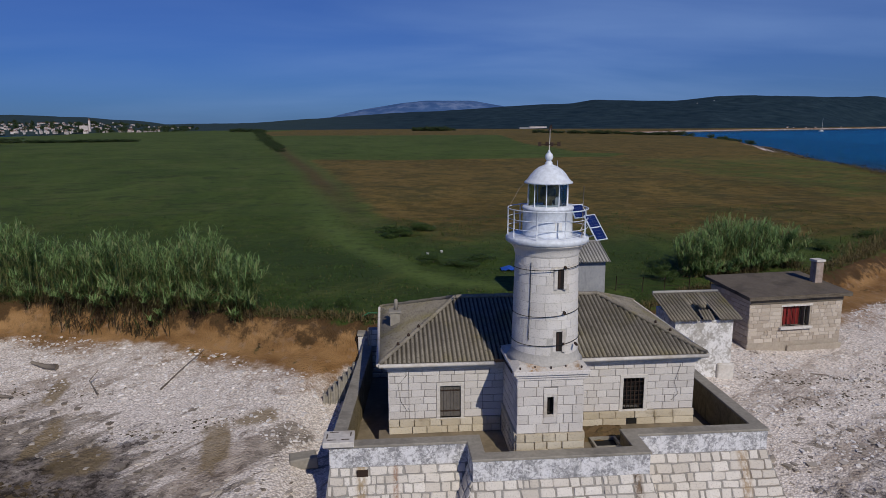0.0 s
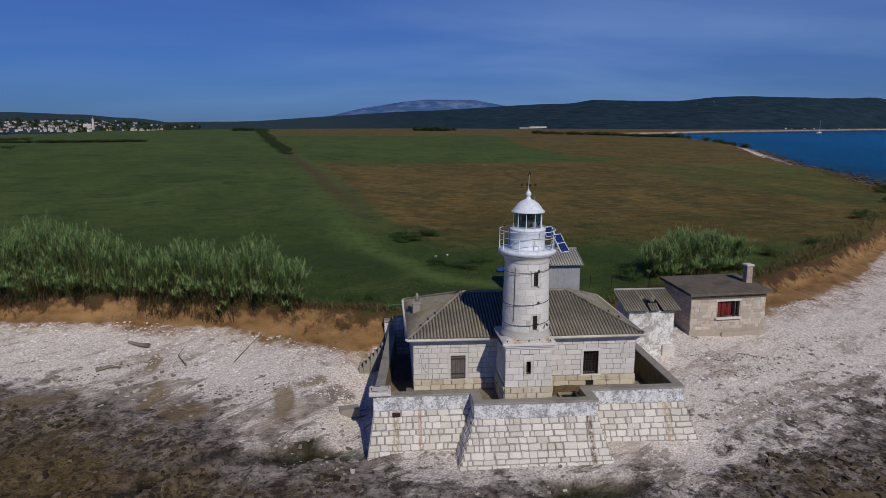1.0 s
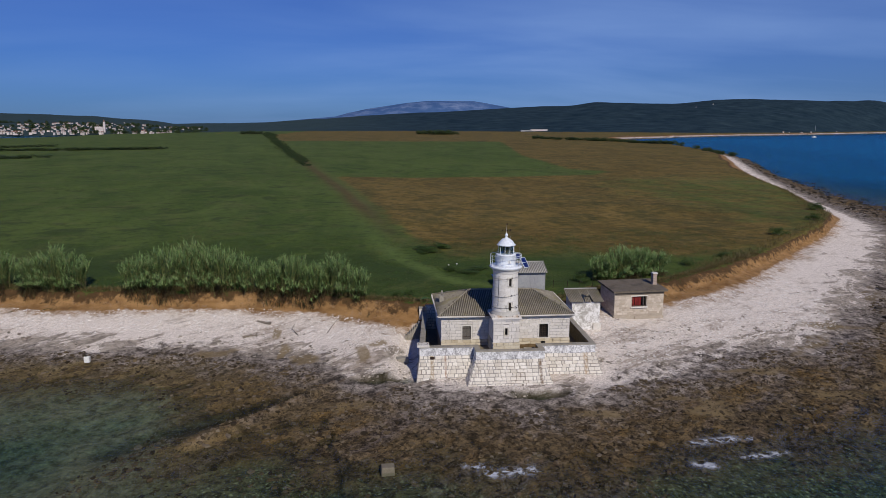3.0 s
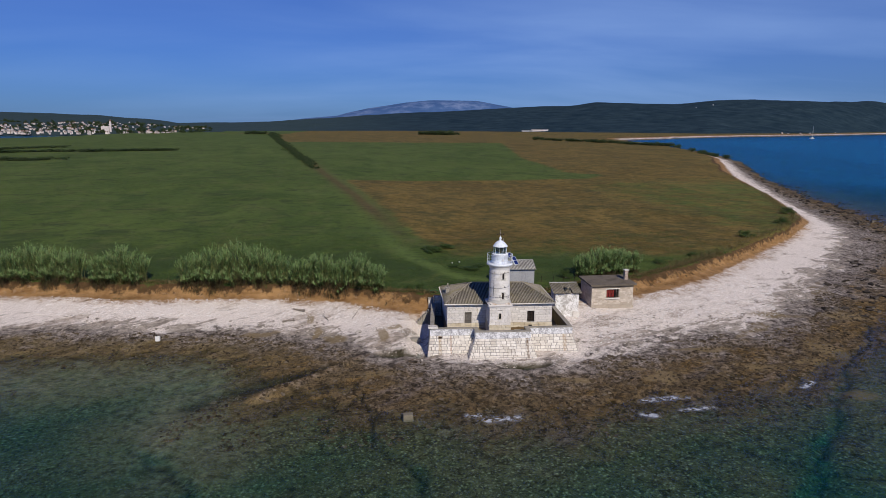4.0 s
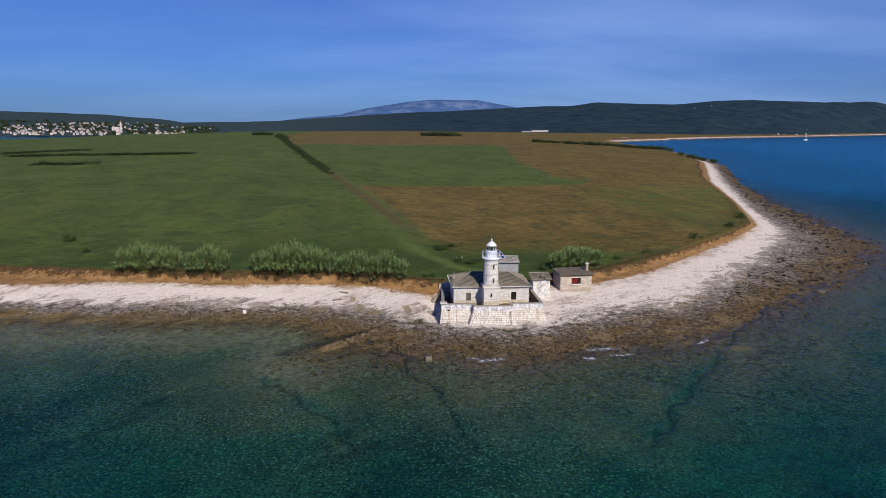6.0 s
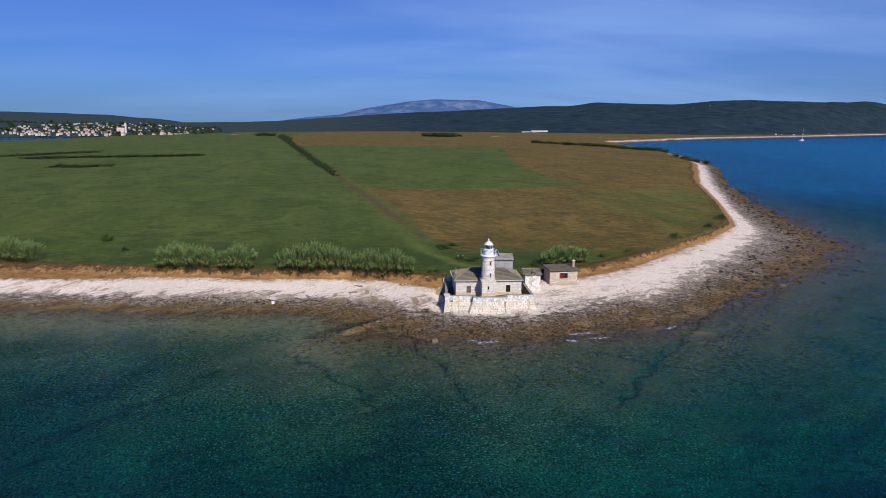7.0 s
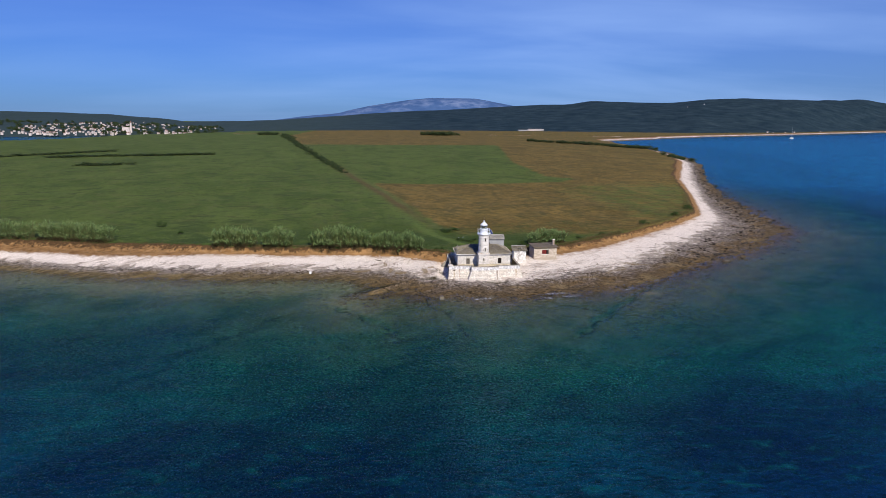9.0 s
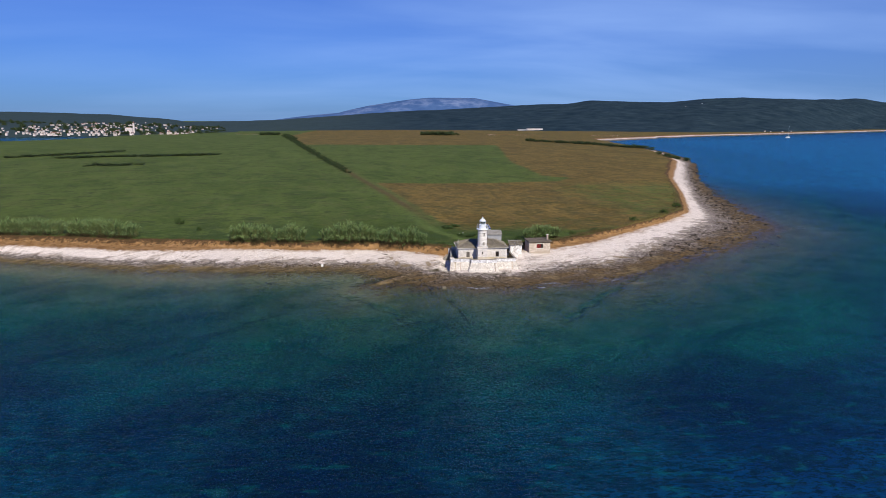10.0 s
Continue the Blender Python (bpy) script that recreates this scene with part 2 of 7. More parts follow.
def render_mat(name, light, bare, dark, scale=0.8, lo=0.42, hi=0.6):
    """Old lime render that flakes off to the bare wall, with water stains."""
    k = Mat(name, 0.9, 0, 0.2)
    v = k.world()
    broad = k.noise(v, scale, 9, 0.74, 0.4)
    fine = k.noise(v, scale * 4.5, 8, 0.78, 0.6)
    f = k.ramp(k.mix(0.55, broad, fine), [(lo, 0.0), (hi, 1.0)])
    c = k.mix(f, bare, light)
    streak = k.noise(k.world((3.0, 3.0, 0.5)), 1.4, 5, 0.6)
    c = k.mix(k.ramp(streak, [(0.55, 0.0), (0.78, 0.7)]), c, dark)
    c = k.mix(k.ramp(k.noise(v, 9.0, 7, 0.8), [(0.30, 0.9), (0.42, 0.0)]), c, dark)
    k.color(c)
    k.bump(k.mix(0.4, f, k.noise(v, 14, 5)), 0.5, 0.03)
    return k.m


M_PARAPET = render_mat("flaking_parapet_render", (0.80, 0.80, 0.82), (0.30, 0.30, 0.315), (0.16, 0.16, 0.165), 1.6, 0.45, 0.54)
M_SHEDWALL = render_mat("flaking_shed_render", (0.80, 0.79, 0.78), (0.40, 0.38, 0.35), (0.28, 0.26, 0.23), 0.7, 0.45, 0.52)
M_GREYWALL = render_mat("grey_shed_render", (0.36, 0.37, 0.39), (0.28, 0.29, 0.31), (0.20, 0.20, 0.22), 0.7)
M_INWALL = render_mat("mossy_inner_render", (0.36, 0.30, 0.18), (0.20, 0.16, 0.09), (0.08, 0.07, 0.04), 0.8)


def sheet_mat(name, dark, light, lichen):
    k = Mat(name, 0.85, 0, 0.25)
    v = k.world()
    c = k.mix(k.noise(v, 1.3, 7, 0.6), dark, light)
    c = k.mix(k.ramp(k.noise(v, 0.5, 8, 0.7), [(0.50, 0.0), (0.70, 0.8)]), c, lichen)
    # valley dirt and the corrugation's shading, both painted dark into the sheet
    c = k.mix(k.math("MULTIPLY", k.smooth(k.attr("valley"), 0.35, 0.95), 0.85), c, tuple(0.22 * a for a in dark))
    c = k.mix(k.ramp(k.noise(v, 11, 4), [(0.30, 0.6), (0.48, 0.0)]), c, tuple(0.4 * a for a in dark))
    k.color(c)
    k.bump(k.noise(v, 18, 4), 0.3, 0.01)
    return k.m


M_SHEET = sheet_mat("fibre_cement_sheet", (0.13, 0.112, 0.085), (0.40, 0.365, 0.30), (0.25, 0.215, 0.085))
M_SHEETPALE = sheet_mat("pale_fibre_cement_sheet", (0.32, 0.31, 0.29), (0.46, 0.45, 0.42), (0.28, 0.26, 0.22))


def glass_mat():
    k = Mat("lantern_glass", 0.03, 0, 0.5)
    tr = k.n.new("ShaderNodeBsdfTransparent")
    tr.inputs[0].default_value = (0.55, 0.66, 0.72, 1)
    gl = k.n.new("ShaderNodeBsdfGlossy")
    gl.inputs["Roughness"].default_value = 0.03
    fr = k.n.new("ShaderNodeFresnel")
    fr.inputs[0].default_value = 1.5
    mx = k.n.new("ShaderNodeMixShader")
    k.l.new(k.math("MULTIPLY_ADD", fr.outputs[0], 1.0, 0.06), mx.inputs[0])
    k.l.new(tr.outputs[0], mx.inputs[1]); k.l.new(gl.outputs[0], mx.inputs[2])
    k.l.new(mx.outputs[0], k.out.inputs[0])
    return k.m


M_GLASS = glass_mat()


def solar_mat():
    k = Mat("solar_cells", 0.18, 0.2, 0.6)
    v = k.coord((1, 1, 1))
    g = k.n.new("ShaderNodeTexBrick")
    g.offset = 0
    for key, x in (("Scale", 8.0), ("Mortar Size", 0.03), ("Brick Width", 1.0), ("Row Height", 1.0)):
        g.inputs[key].default_value = x
    g.inputs["Color1"].default_value, g.inputs["Color2"].default_value = (0.008, 0.02, 0.12, 1), (0.01, 0.028, 0.15, 1)
    g.inputs["Mortar"].default_value = (0.12, 0.15, 0.25, 1)
    k.l.new(v, g.inputs["Vector"])
    k.color(g.outputs["Color"])
    return k.m


M_SOLAR = solar_mat()


def leaf_mat(name, a, b, dry):
    k = Mat(name, 0.6, 0, 0.25)
    i = k.island()
    c = k.mix(i, a, b)
    c = k.mix(k.ramp(k.math("FRACT", k.math("MULTIPLY", i, 17.0)), [(0.80, 0.0), (0.88, 0.8)]), c, dry)
    c = k.mix(k.math("MULTIPLY", k.noise(k.world(), 0.35, 3), 0.5), c, a)
    k.color(c)
    tl = k.n.new("ShaderNodeBsdfTranslucent")
    k.l.new(c, tl.inputs[0])
    mx = k.n.new("ShaderNodeMixShader")
    mx.inputs[0].default_value = 0.25
    k.l.new(k.b.outputs[0], mx.inputs[1]); k.l.new(tl.outputs[0], mx.inputs[2])
    k.l.new(mx.outputs[0], k.out.inputs[0])
    return k.m


# clump shading put into colour: inner leaves darkened, pale tips brightened as if lit
M_CANE = leaf_mat("cane_leaf_shaded", (0.024, 0.062, 0.018), (0.150, 0.245, 0.070), (0.30, 0.25, 0.10))
M_CANETIP = leaf_mat("cane_tip_leaf_lit", (0.135, 0.245, 0.075), (0.34, 0.48, 0.19), (0.44, 0.42, 0.21))
M_ROOT = leaf_mat("dead_root", (0.030, 0.022, 0.010), (0.115, 0.080, 0.036), (0.11, 0.13, 0.040))
M_CANESTALK = plain("cane_stalk", (0.09, 0.12, 0.035), (0.20, 0.20, 0.08), 3.0, bump=0)
M_DEADCANE = leaf_mat("dead_cane", (0.14, 0.095, 0.045), (0.26, 0.19, 0.10), (0.32, 0.26, 0.15))
M_BUSH = leaf_mat("dark_bush_leaf", (0.024, 0.050, 0.017), (0.062, 0.10, 0.036), (0.11, 0.10, 0.045))
M_SCRUB = leaf_mat("scrub_leaf", (0.036, 0.078, 0.018), (0.088, 0.140, 0.036), (0.13, 0.12, 0.05))
M_TUFT = leaf_mat("grass_blade", (0.04, 0.085, 0.020), (0.085, 0.14, 0.035), (0.20, 0.16, 0.07))
M_DRYTUFT = leaf_mat("dry_grass_blade", (0.13, 0.10, 0.04), (0.22, 0.17, 0.075), (0.07, 0.09, 0.03))


def ground_mat():
    """One sheet: seabed, reef, white shingle, earth bank and meadow, by the coast value and two field values."""
    k = Mat("coast_ground", 0.92, 0, 0.15)
    v = k.world()
    q = k.attr("coast")
    n1 = k.math("SUBTRACT", k.noise(v, 0.16, 6, 0.65), 0.5)
    n2 = k.math("SUBTRACT", k.noise(v, 0.9, 6, 0.7), 0.5)
    qn = k.math("ADD", q, k.math("ADD", k.math("MULTIPLY", n1, 1.5), k.math("MULTIPLY", n2, 0.8)))
    qs = k.math("ADD", q, k.math("ADD", k.math("MULTIPLY", n1, 0.45), k.math("MULTIPLY", n2, 0.75)))
    strata = k.along(41, 3.5)
    crag = k.noise(k.warp(v, 0.8, 1.2), 1.1, 9, 0.78)
    gap = k.voronoi(k.warp(strata, 0.9, 1.1), 0.75, "DISTANCE_TO_EDGE")
    # seabed: pale stones and sand, dark weed; a brown rock shelf next to the shore
    bed = k.mix(k.ramp(k.noise(v, 0.05, 7, 0.6), [(0.38, 0.0), (0.60, 1.0)]), (0.062, 0.096, 0.044), (0.172, 0.226, 0.120))
    bed = k.mix(k.ramp(k.voronoi(k.warp(v, 2.5, 0.4), 2.2), [(0.12, 0.95), (0.40, 0.0)]), bed, (0.43, 0.53, 0.33))
    bed = k.mix(k.ramp(k.noise(v, 2.8, 6, 0.78), [(0.43, 0.95), (0.53, 0.0)]), bed, (0.018, 0.024, 0.014))
    bed = k.mix(k.ramp(k.noise(strata, 0.10, 7, 0.7), [(0.54, 0.0), (0.66, 0.8)]), bed, (0.022, 0.026, 0.018))
    shelf = k.mix(k.ramp(crag, [(0.42, 0.0), (0.58, 1.0)]), (0.020, 0.022, 0.010), (0.150, 0.160, 0.078))
    shelf = k.mix(k.ramp(k.noise(strata, 0.16, 7, 0.68), [(0.44, 0.0), (0.62, 0.8)]), shelf, k.mix(crag, (0.040, 0.050, 0.022), (0.200, 0.225, 0.115)))
    shelf = k.mix(k.ramp(k.voronoi(k.warp(v, 2.5, 0.4), 2.5), [(0.10, 0.9), (0.36, 0.0)]), shelf, (0.38, 0.44, 0.25))
    shelf = k.mix(k.ramp(k.noise(v, 3.2, 6, 0.78), [(0.41, 0.9), (0.50, 0.0)]), shelf, (0.020, 0.018, 0.011))
    west = k.n.new("ShaderNodeSeparateXYZ")
    k.l.new(v, west.inputs[0])
    inshore = k.math("MULTIPLY", k.math("SUBTRACT", 1.0, k.smooth(west.outputs["X"], -34, -16)), k.smooth(q, -0.34, -0.10))
    shelf = k.mix(k.math("MULTIPLY", inshore, 0.7), shelf, k.mix(k.ramp(crag, [(0.40, 0.0), (0.60, 1.0)]), (0.105, 0.100, 0.058), (0.34, 0.33, 0.215)))
    # reef: purplish wet rock, brown and ochre weed, paler rock near the shingle
    reef = k.mix(k.ramp(crag, [(0.42, 0.0), (0.58, 1.0)]), (0.032, 0.023, 0.012), (0.205, 0.148, 0.080))
    reef = k.mix(k.ramp(k.noise(strata, 0.22, 7, 0.68), [(0.46, 0.0), (0.60, 0.9)]), reef, k.mix(k.ramp(crag, [(0.40, 0.0), (0.58, 1.0)]), (0.055, 0.034, 0.010), (0.240, 0.155, 0.060)))
    reef = k.mix(k.ramp(k.noise(strata, 0.30, 8, 0.7, 0.4), [(0.36, 0.9), (0.48, 0.0)]), reef, k.mix(k.ramp(crag, [(0.42, 0.0), (0.58, 1.0)]), (0.024, 0.018, 0.016), (0.24, 0.195, 0.170)))
    grey = k.mix(k.ramp(crag, [(0.42, 0.0), (0.62, 1.0)]), (0.070, 0.057, 0.048), (0.48, 0.415, 0.365))
    reef = k.mix(k.math("MULTIPLY", k.math("SUBTRACT", 1.0, k.smooth(west.outputs["X"], -34, -16)), 0.5), reef, k.mix(k.ramp(k.noise(strata, 0.5, 8, 0.72), [(0.38, 0.0), (0.60, 1.0)]), (0.060, 0.046, 0.014), (0.300, 0.240, 0.120)))
    reef = k.mix(k.smooth(qn, 0.36, 0.94), reef, grey)
    sandy = k.smooth(k.noise(strata, 0.13, 4, 0.5), 0.62, 0.68)
    sandc = k.mix(k.noise(v, 1.0, 5), (0.17, 0.122, 0.058), (0.30, 0.225, 0.120))
    reef = k.mix(k.math("MULTIPLY", sandy, 0.7), reef, sandc)
    reef = k.mix(k.ramp(k.noise(v, 4.5, 6, 0.75), [(0.38, 0.85), (0.47, 0.0)]), reef, (0.016, 0.012, 0.007))
    reef = k.mix(k.math("MULTIPLY", k.ramp(gap, [(0.01, 0.8), (0.05, 0.0)]), k.smooth(n2, 0.0, 0.12)), reef, (0.014, 0.011, 0.007))
    reef = k.mix(k.math("MULTIPLY", k.attr("ledge"), k.smooth(crag, 0.40, 0.52)), reef, k.mix(k.smooth(n2, -0.1, 0.1), (0.17, 0.112, 0.062), (0.36, 0.29, 0.215)))
    # white shingle
    cell = k.voronoi(v, 9.0, out="Color")
    cellg = k.n.new("ShaderNodeRGBToBW")
    k.l.new(cell, cellg.inputs[0])
    peb = k.mix(k.ramp(cellg.outputs[0], [(0.15, 0.0), (0.8, 1.0)]), (0.70, 0.615, 0.55), (0.94, 0.865, 0.80))
    peb = k.mix(k.ramp(k.voronoi(v, 9.0), [(0.40, 0.0), (0.85, 0.6)]), peb, (0.26, 0.23, 0.20))
    coarse = k.voronoi(k.warp(v, 3.0, 0.3), 2.6, out="Color")
    coarseg = k.n.new("ShaderNodeRGBToBW")
    k.l.new(coarse, coarseg.inputs[0])
    peb = k.mix(k.ramp(coarseg.outputs[0], [(0.10, 0.30), (0.20, 0.0)]), peb, (0.42, 0.37, 0.32))
    low = k.attr("bare")
    patch = k.math("ADD", k.noise(k.along(30, 2.4), 0.42, 9, 0.74, 0.5), low)
    rock = k.mix(k.ramp(crag, [(0.38, 0.0), (0.60, 1.0)]), (0.105, 0.088, 0.068), (0.43, 0.37, 0.31))
    peb = k.mix(k.math("MULTIPLY", k.smooth(patch, 0.60, 0.66), 0.9), peb, rock)
    drift = k.noise(k.along(33, 4.0), 0.32, 8, 0.72)
    peb = k.mix(k.ramp(drift, [(0.54, 0.0), (0.61, 0.72)]), peb, k.mix(k.ramp(crag, [(0.38, 0.0), (0.62, 1.0)]), (0.17, 0.128, 0.098), (0.58, 0.49, 0.41)))
    # earth bank
    run = k.noise(k.world((0.5, 0.5, 1.6)), 0.9, 6, 0.55, 0.4)
    soil = k.mix(k.ramp(run, [(0.3, 0.0), (0.7, 1.0)]), (0.17, 0.088, 0.032), (0.38, 0.225, 0.098))
    soil = k.mix(k.ramp(k.noise(v, 1.7, 5), [(0.56, 0.0), (0.70, 0.6)]), soil, (0.31, 0.215, 0.14))
    soil = k.mix(k.ramp(k.noise(v, 0.45, 8, 0.75), [(0.55, 0.0), (0.66, 0.7)]), soil, (0.16, 0.095, 0.042))
    soil = k.mix(k.ramp(k.noise(v, 0.9, 8, 0.75), [(0.60, 0.0), (0.66, 0.85)]), soil, (0.060, 0.062, 0.022))
    soil = k.mix(k.ramp(k.noise(v, 5.0, 5, 0.7), [(0.30, 0.3), (0.40, 0.0)]), soil, (0.14, 0.08, 0.035))
    # shade under the overhanging turf lip, painted as a dark band on the soil
    lip_shade = k.smooth(k.math("ADD", qs, k.math("MULTIPLY", n2, 0.5)), 2.52, 2.74)
    soil = k.mix(k.math("MULTIPLY", lip_shade, 0.85), soil, (0.050, 0.030, 0.014))
    # meadow: broad tints, clumps, tufts and grain
    streak = k.noise(k.along(100, 2.2), 0.045, 7, 0.64, 1.0)
    smear = k.noise(v, 0.10, 7, 0.68, 0.8)
    tuft = k.noise(v, 0.55, 6, 0.72)
    clump = k.noise(v, 0.13, 8, 0.68)
    grain = k.noise(v, 1.9, 6, 0.78)
    green = k.mix(k.ramp(streak, [(0.34, 0.0), (0.64, 1.0)]), (0.054, 0.090, 0.015), (0.104, 0.146, 0.031))
    green = k.mix(k.ramp(clump, [(0.50, 0.0), (0.66, 0.7)]), green, (0.120, 0.130, 0.042))
    green = k.mix(k.ramp(smear, [(0.55, 0.0), (0.64, 0.75)]), green, (0.042, 0.060, 0.016))
    drygr = k.mix(k.ramp(streak, [(0.32, 0.0), (0.66, 1.0)]), (0.105, 0.072, 0.017), (0.215, 0.146, 0.040))
    drygr = k.mix(k.ramp(clump, [(0.49, 0.0), (0.60, 0.8)]), drygr, (0.088, 0.078, 0.022))
    drygr = k.mix(k.ramp(smear, [(0.56, 0.0), (0.64, 0.65)]), drygr, (0.060, 0.056, 0.016))
    drygr = k.mix(k.ramp(tuft, [(0.52, 0.0), (0.68, 0.5)]), drygr, (0.27, 0.195, 0.065))
    mound = k.noise(v, 0.30, 5, 0.62, 0.6)
    drygr = k.mix(k.ramp(mound, [(0.50, 0.0), (0.66, 0.5)]), drygr, (0.060, 0.060, 0.016))
    drygr = k.mix(k.ramp(mound, [(0.34, 0.35), (0.46, 0.0)]), drygr, (0.225, 0.155, 0.052))
    green = k.mix(k.ramp(mound, [(0.54, 0.0), (0.66, 0.55)]), green, (0.040, 0.068, 0.014))
    dn = k.math("ADD", k.attr("dry"), k.math("MULTIPLY", n1, 0.9))
    mead = k.mix(k.smooth(dn, 0.3, 0.75), green, drygr)
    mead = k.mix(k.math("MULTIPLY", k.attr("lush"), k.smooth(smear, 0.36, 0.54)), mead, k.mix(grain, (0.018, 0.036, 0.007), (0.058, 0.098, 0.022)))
    mead = k.mix(k.attr("strip"), mead, k.mix(clump, (0.055, 0.040, 0.016), (0.16, 0.105, 0.045)))
    mead = k.mix(k.attr("track"), mead, k.mix(grain, (0.095, 0.150, 0.032), (0.150, 0.205, 0.056)))
    mead = k.mix(k.ramp(tuft, [(0.36, 0.5), (0.49, 0.0)]), mead, (0.026, 0.038, 0.009))
    mead = k.mix(k.ramp(grain, [(0.32, 0.7), (0.48, 0.0)]), mead, (0.018, 0.028, 0.008))
    # crack shade and weed, painted dark on bed, shelf and reef
    bed = k.mix(k.attr("weed_shade"), bed, (0.008, 0.012, 0.009))
    shelf = k.mix(k.attr("weed_shade"), shelf, (0.008, 0.010, 0.007))
    reef = k.mix(k.attr("weed_shade"), reef, (0.010, 0.009, 0.006))
    qr = k.math("ADD", q, k.math("ADD", k.math("MULTIPLY", n1, 0.25), k.math("MULTIPLY", n2, 0.14)))
    pos = k.n.new("ShaderNodeSeparateXYZ")
    k.l.new(v, pos.inputs[0])
    qw = k.math("ADD", k.math("ADD", q, k.math("MULTIPLY", n1, 0.6)), k.math("MULTIPLY", k.smooth(pos.outputs["X"], -8, 26), 0.26))
    c = k.mix(k.smooth(qw, -0.40, -0.12), bed, shelf)
    c = k.mix(k.smooth(qr, -0.10, 0.02), c, reef)
    qp = k.math("ADD", q, k.math("ADD", k.math("MULTIPLY", n1, 0.9), k.math("MULTIPLY", n2, 1.1)))
    c = k.mix(k.smooth(qp, 0.96, 1.10), c, peb)
    c = k.mix(k.math("MULTIPLY", k.smooth(k.math("ADD", k.attr("sand"), k.math("MULTIPLY", k.math("ADD", n2, n1), 1.3)), 0.30, 0.75), 0.8), c, sandc)
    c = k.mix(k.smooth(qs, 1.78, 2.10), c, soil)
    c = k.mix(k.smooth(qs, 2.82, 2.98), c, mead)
    c = k.mix(k.math("MULTIPLY", k.attr("pool"), 0.9), c, k.mix(crag, (0.012, 0.012, 0.005), (0.060, 0.052, 0.020)))
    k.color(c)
    h = k.mix(k.smooth(qs, 2.8, 3.0), k.mix(k.smooth(qn, 0.9, 1.2), crag, k.math("MULTIPLY", k.voronoi(v, 9.0), 0.18)), k.math("MULTIPLY", k.noise(v, 2.2, 6, 0.75), 0.45))
    k.bump(h, 1.0, 0.30)
    return k.m


M_GROUND = ground_mat()


def sea_mat():
    """Clear water over the bed, turning to deep teal with depth; sky gloss by Fresnel."""
    k = Mat("sea_water", 0.1, 0, 0.5)
    v = k.world()
    depth = k.attr("depth")
    rip = k.noise(k.world((0.5, 1.1, 1)), 1.5, 6, 0.65, 0.3)
    swell = k.noise(k.world((0.10, 0.22, 1)), 1.0, 5, 0.6)
    bp = k.n.new("ShaderNodeBump")
    bp.inputs["Strength"].default_value, bp.inputs["Distance"].default_value = 0.75, 0.26
    k.l.new(k.math("ADD", rip, k.math("MULTIPLY", swell, 1.5)), bp.inputs["Height"])
    patch = k.noise(k.warp(v, 0.03, 14), 0.022, 8, 0.68, 0.3)
    off = k.smooth(depth, 2.1, 4.6)
    far = k.smooth(depth, 4.6, 10.0)
    col = k.mix(k.ramp(patch, [(0.42, 0.0), (0.58, 1.0)]), (0.0003, 0.020, 0.042), (0.0005, 0.128, 0.104))
    col = k.mix(off, col, k.mix(k.ramp(patch, [(0.43, 0.0), (0.57, 1.0)]), (0.0002, 0.011, 0.046), (0.0003, 0.046, 0.094)))
    col = k.mix(far, col, (0.0008, 0.056, 0.19))
    col = k.mix(k.attr("bay"), col, k.mix(patch, (0.001, 0.105, 0.32), (0.003, 0.19, 0.39)))
    # ripple shading painted into the water's body colour at several scales
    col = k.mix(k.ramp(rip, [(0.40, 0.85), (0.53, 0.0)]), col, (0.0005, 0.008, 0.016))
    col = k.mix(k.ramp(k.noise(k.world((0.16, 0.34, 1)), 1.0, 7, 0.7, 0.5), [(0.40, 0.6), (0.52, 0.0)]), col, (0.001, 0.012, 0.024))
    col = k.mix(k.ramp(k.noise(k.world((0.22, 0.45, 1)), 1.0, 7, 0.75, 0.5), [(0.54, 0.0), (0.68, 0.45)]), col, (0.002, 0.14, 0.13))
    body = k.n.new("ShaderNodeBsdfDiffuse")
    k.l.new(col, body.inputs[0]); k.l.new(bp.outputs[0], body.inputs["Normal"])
    tr = k.n.new("ShaderNodeBsdfTransparent")
    tr.inputs[0].default_value = (1, 1, 1, 1)
    k.l.new(k.mix(k.smooth(depth, 0.05, 1.9), (0.94, 0.97, 0.93), (0.10, 0.70, 0.62)), tr.inputs[0])
    m1 = k.n.new("ShaderNodeMixShader")
    murk = k.math("SUBTRACT", 1.0, k.math("POWER", 2.718, k.math("MULTIPLY", k.math("MAXIMUM", k.math("SUBTRACT", depth, 0.45), 0.0), -0.31)))
    k.l.new(k.math("MAXIMUM", murk, k.math("MULTIPLY", k.attr("bay"), 0.8)), m1.inputs[0])
    k.l.new(tr.outputs[0], m1.inputs[1]); k.l.new(body.outputs[0], m1.inputs[2])
    gl = k.n.new("ShaderNodeBsdfGlossy")
    gl.inputs["Roughness"].default_value = 0.16
    gl.inputs["Color"].default_value = (0.50, 0.74, 1.0, 1)
    k.l.new(bp.outputs[0], gl.inputs["Normal"])
    fr = k.n.new("ShaderNodeFresnel")
    fr.inputs[0].default_value = 1.33
    k.l.new(bp.outputs[0], fr.inputs["Normal"])
    froth = k.n.new("ShaderNodeBsdfDiffuse")
    froth.inputs[0].default_value = (0.62, 0.66, 0.74, 1)
    m3 = k.n.new("ShaderNodeMixShader")
    lace = k.smooth(k.noise(k.warp(v, 1.0, 1.0), 1.5, 7, 0.75), 0.44, 0.58)
    k.l.new(k.math("MULTIPLY", lace, k.attr("foam")), m3.inputs[0])
    k.l.new(m1.outputs[0], m3.inputs[1]); k.l.new(froth.outputs[0], m3.inputs[2])
    m2 = k.n.new("ShaderNodeMixShader")
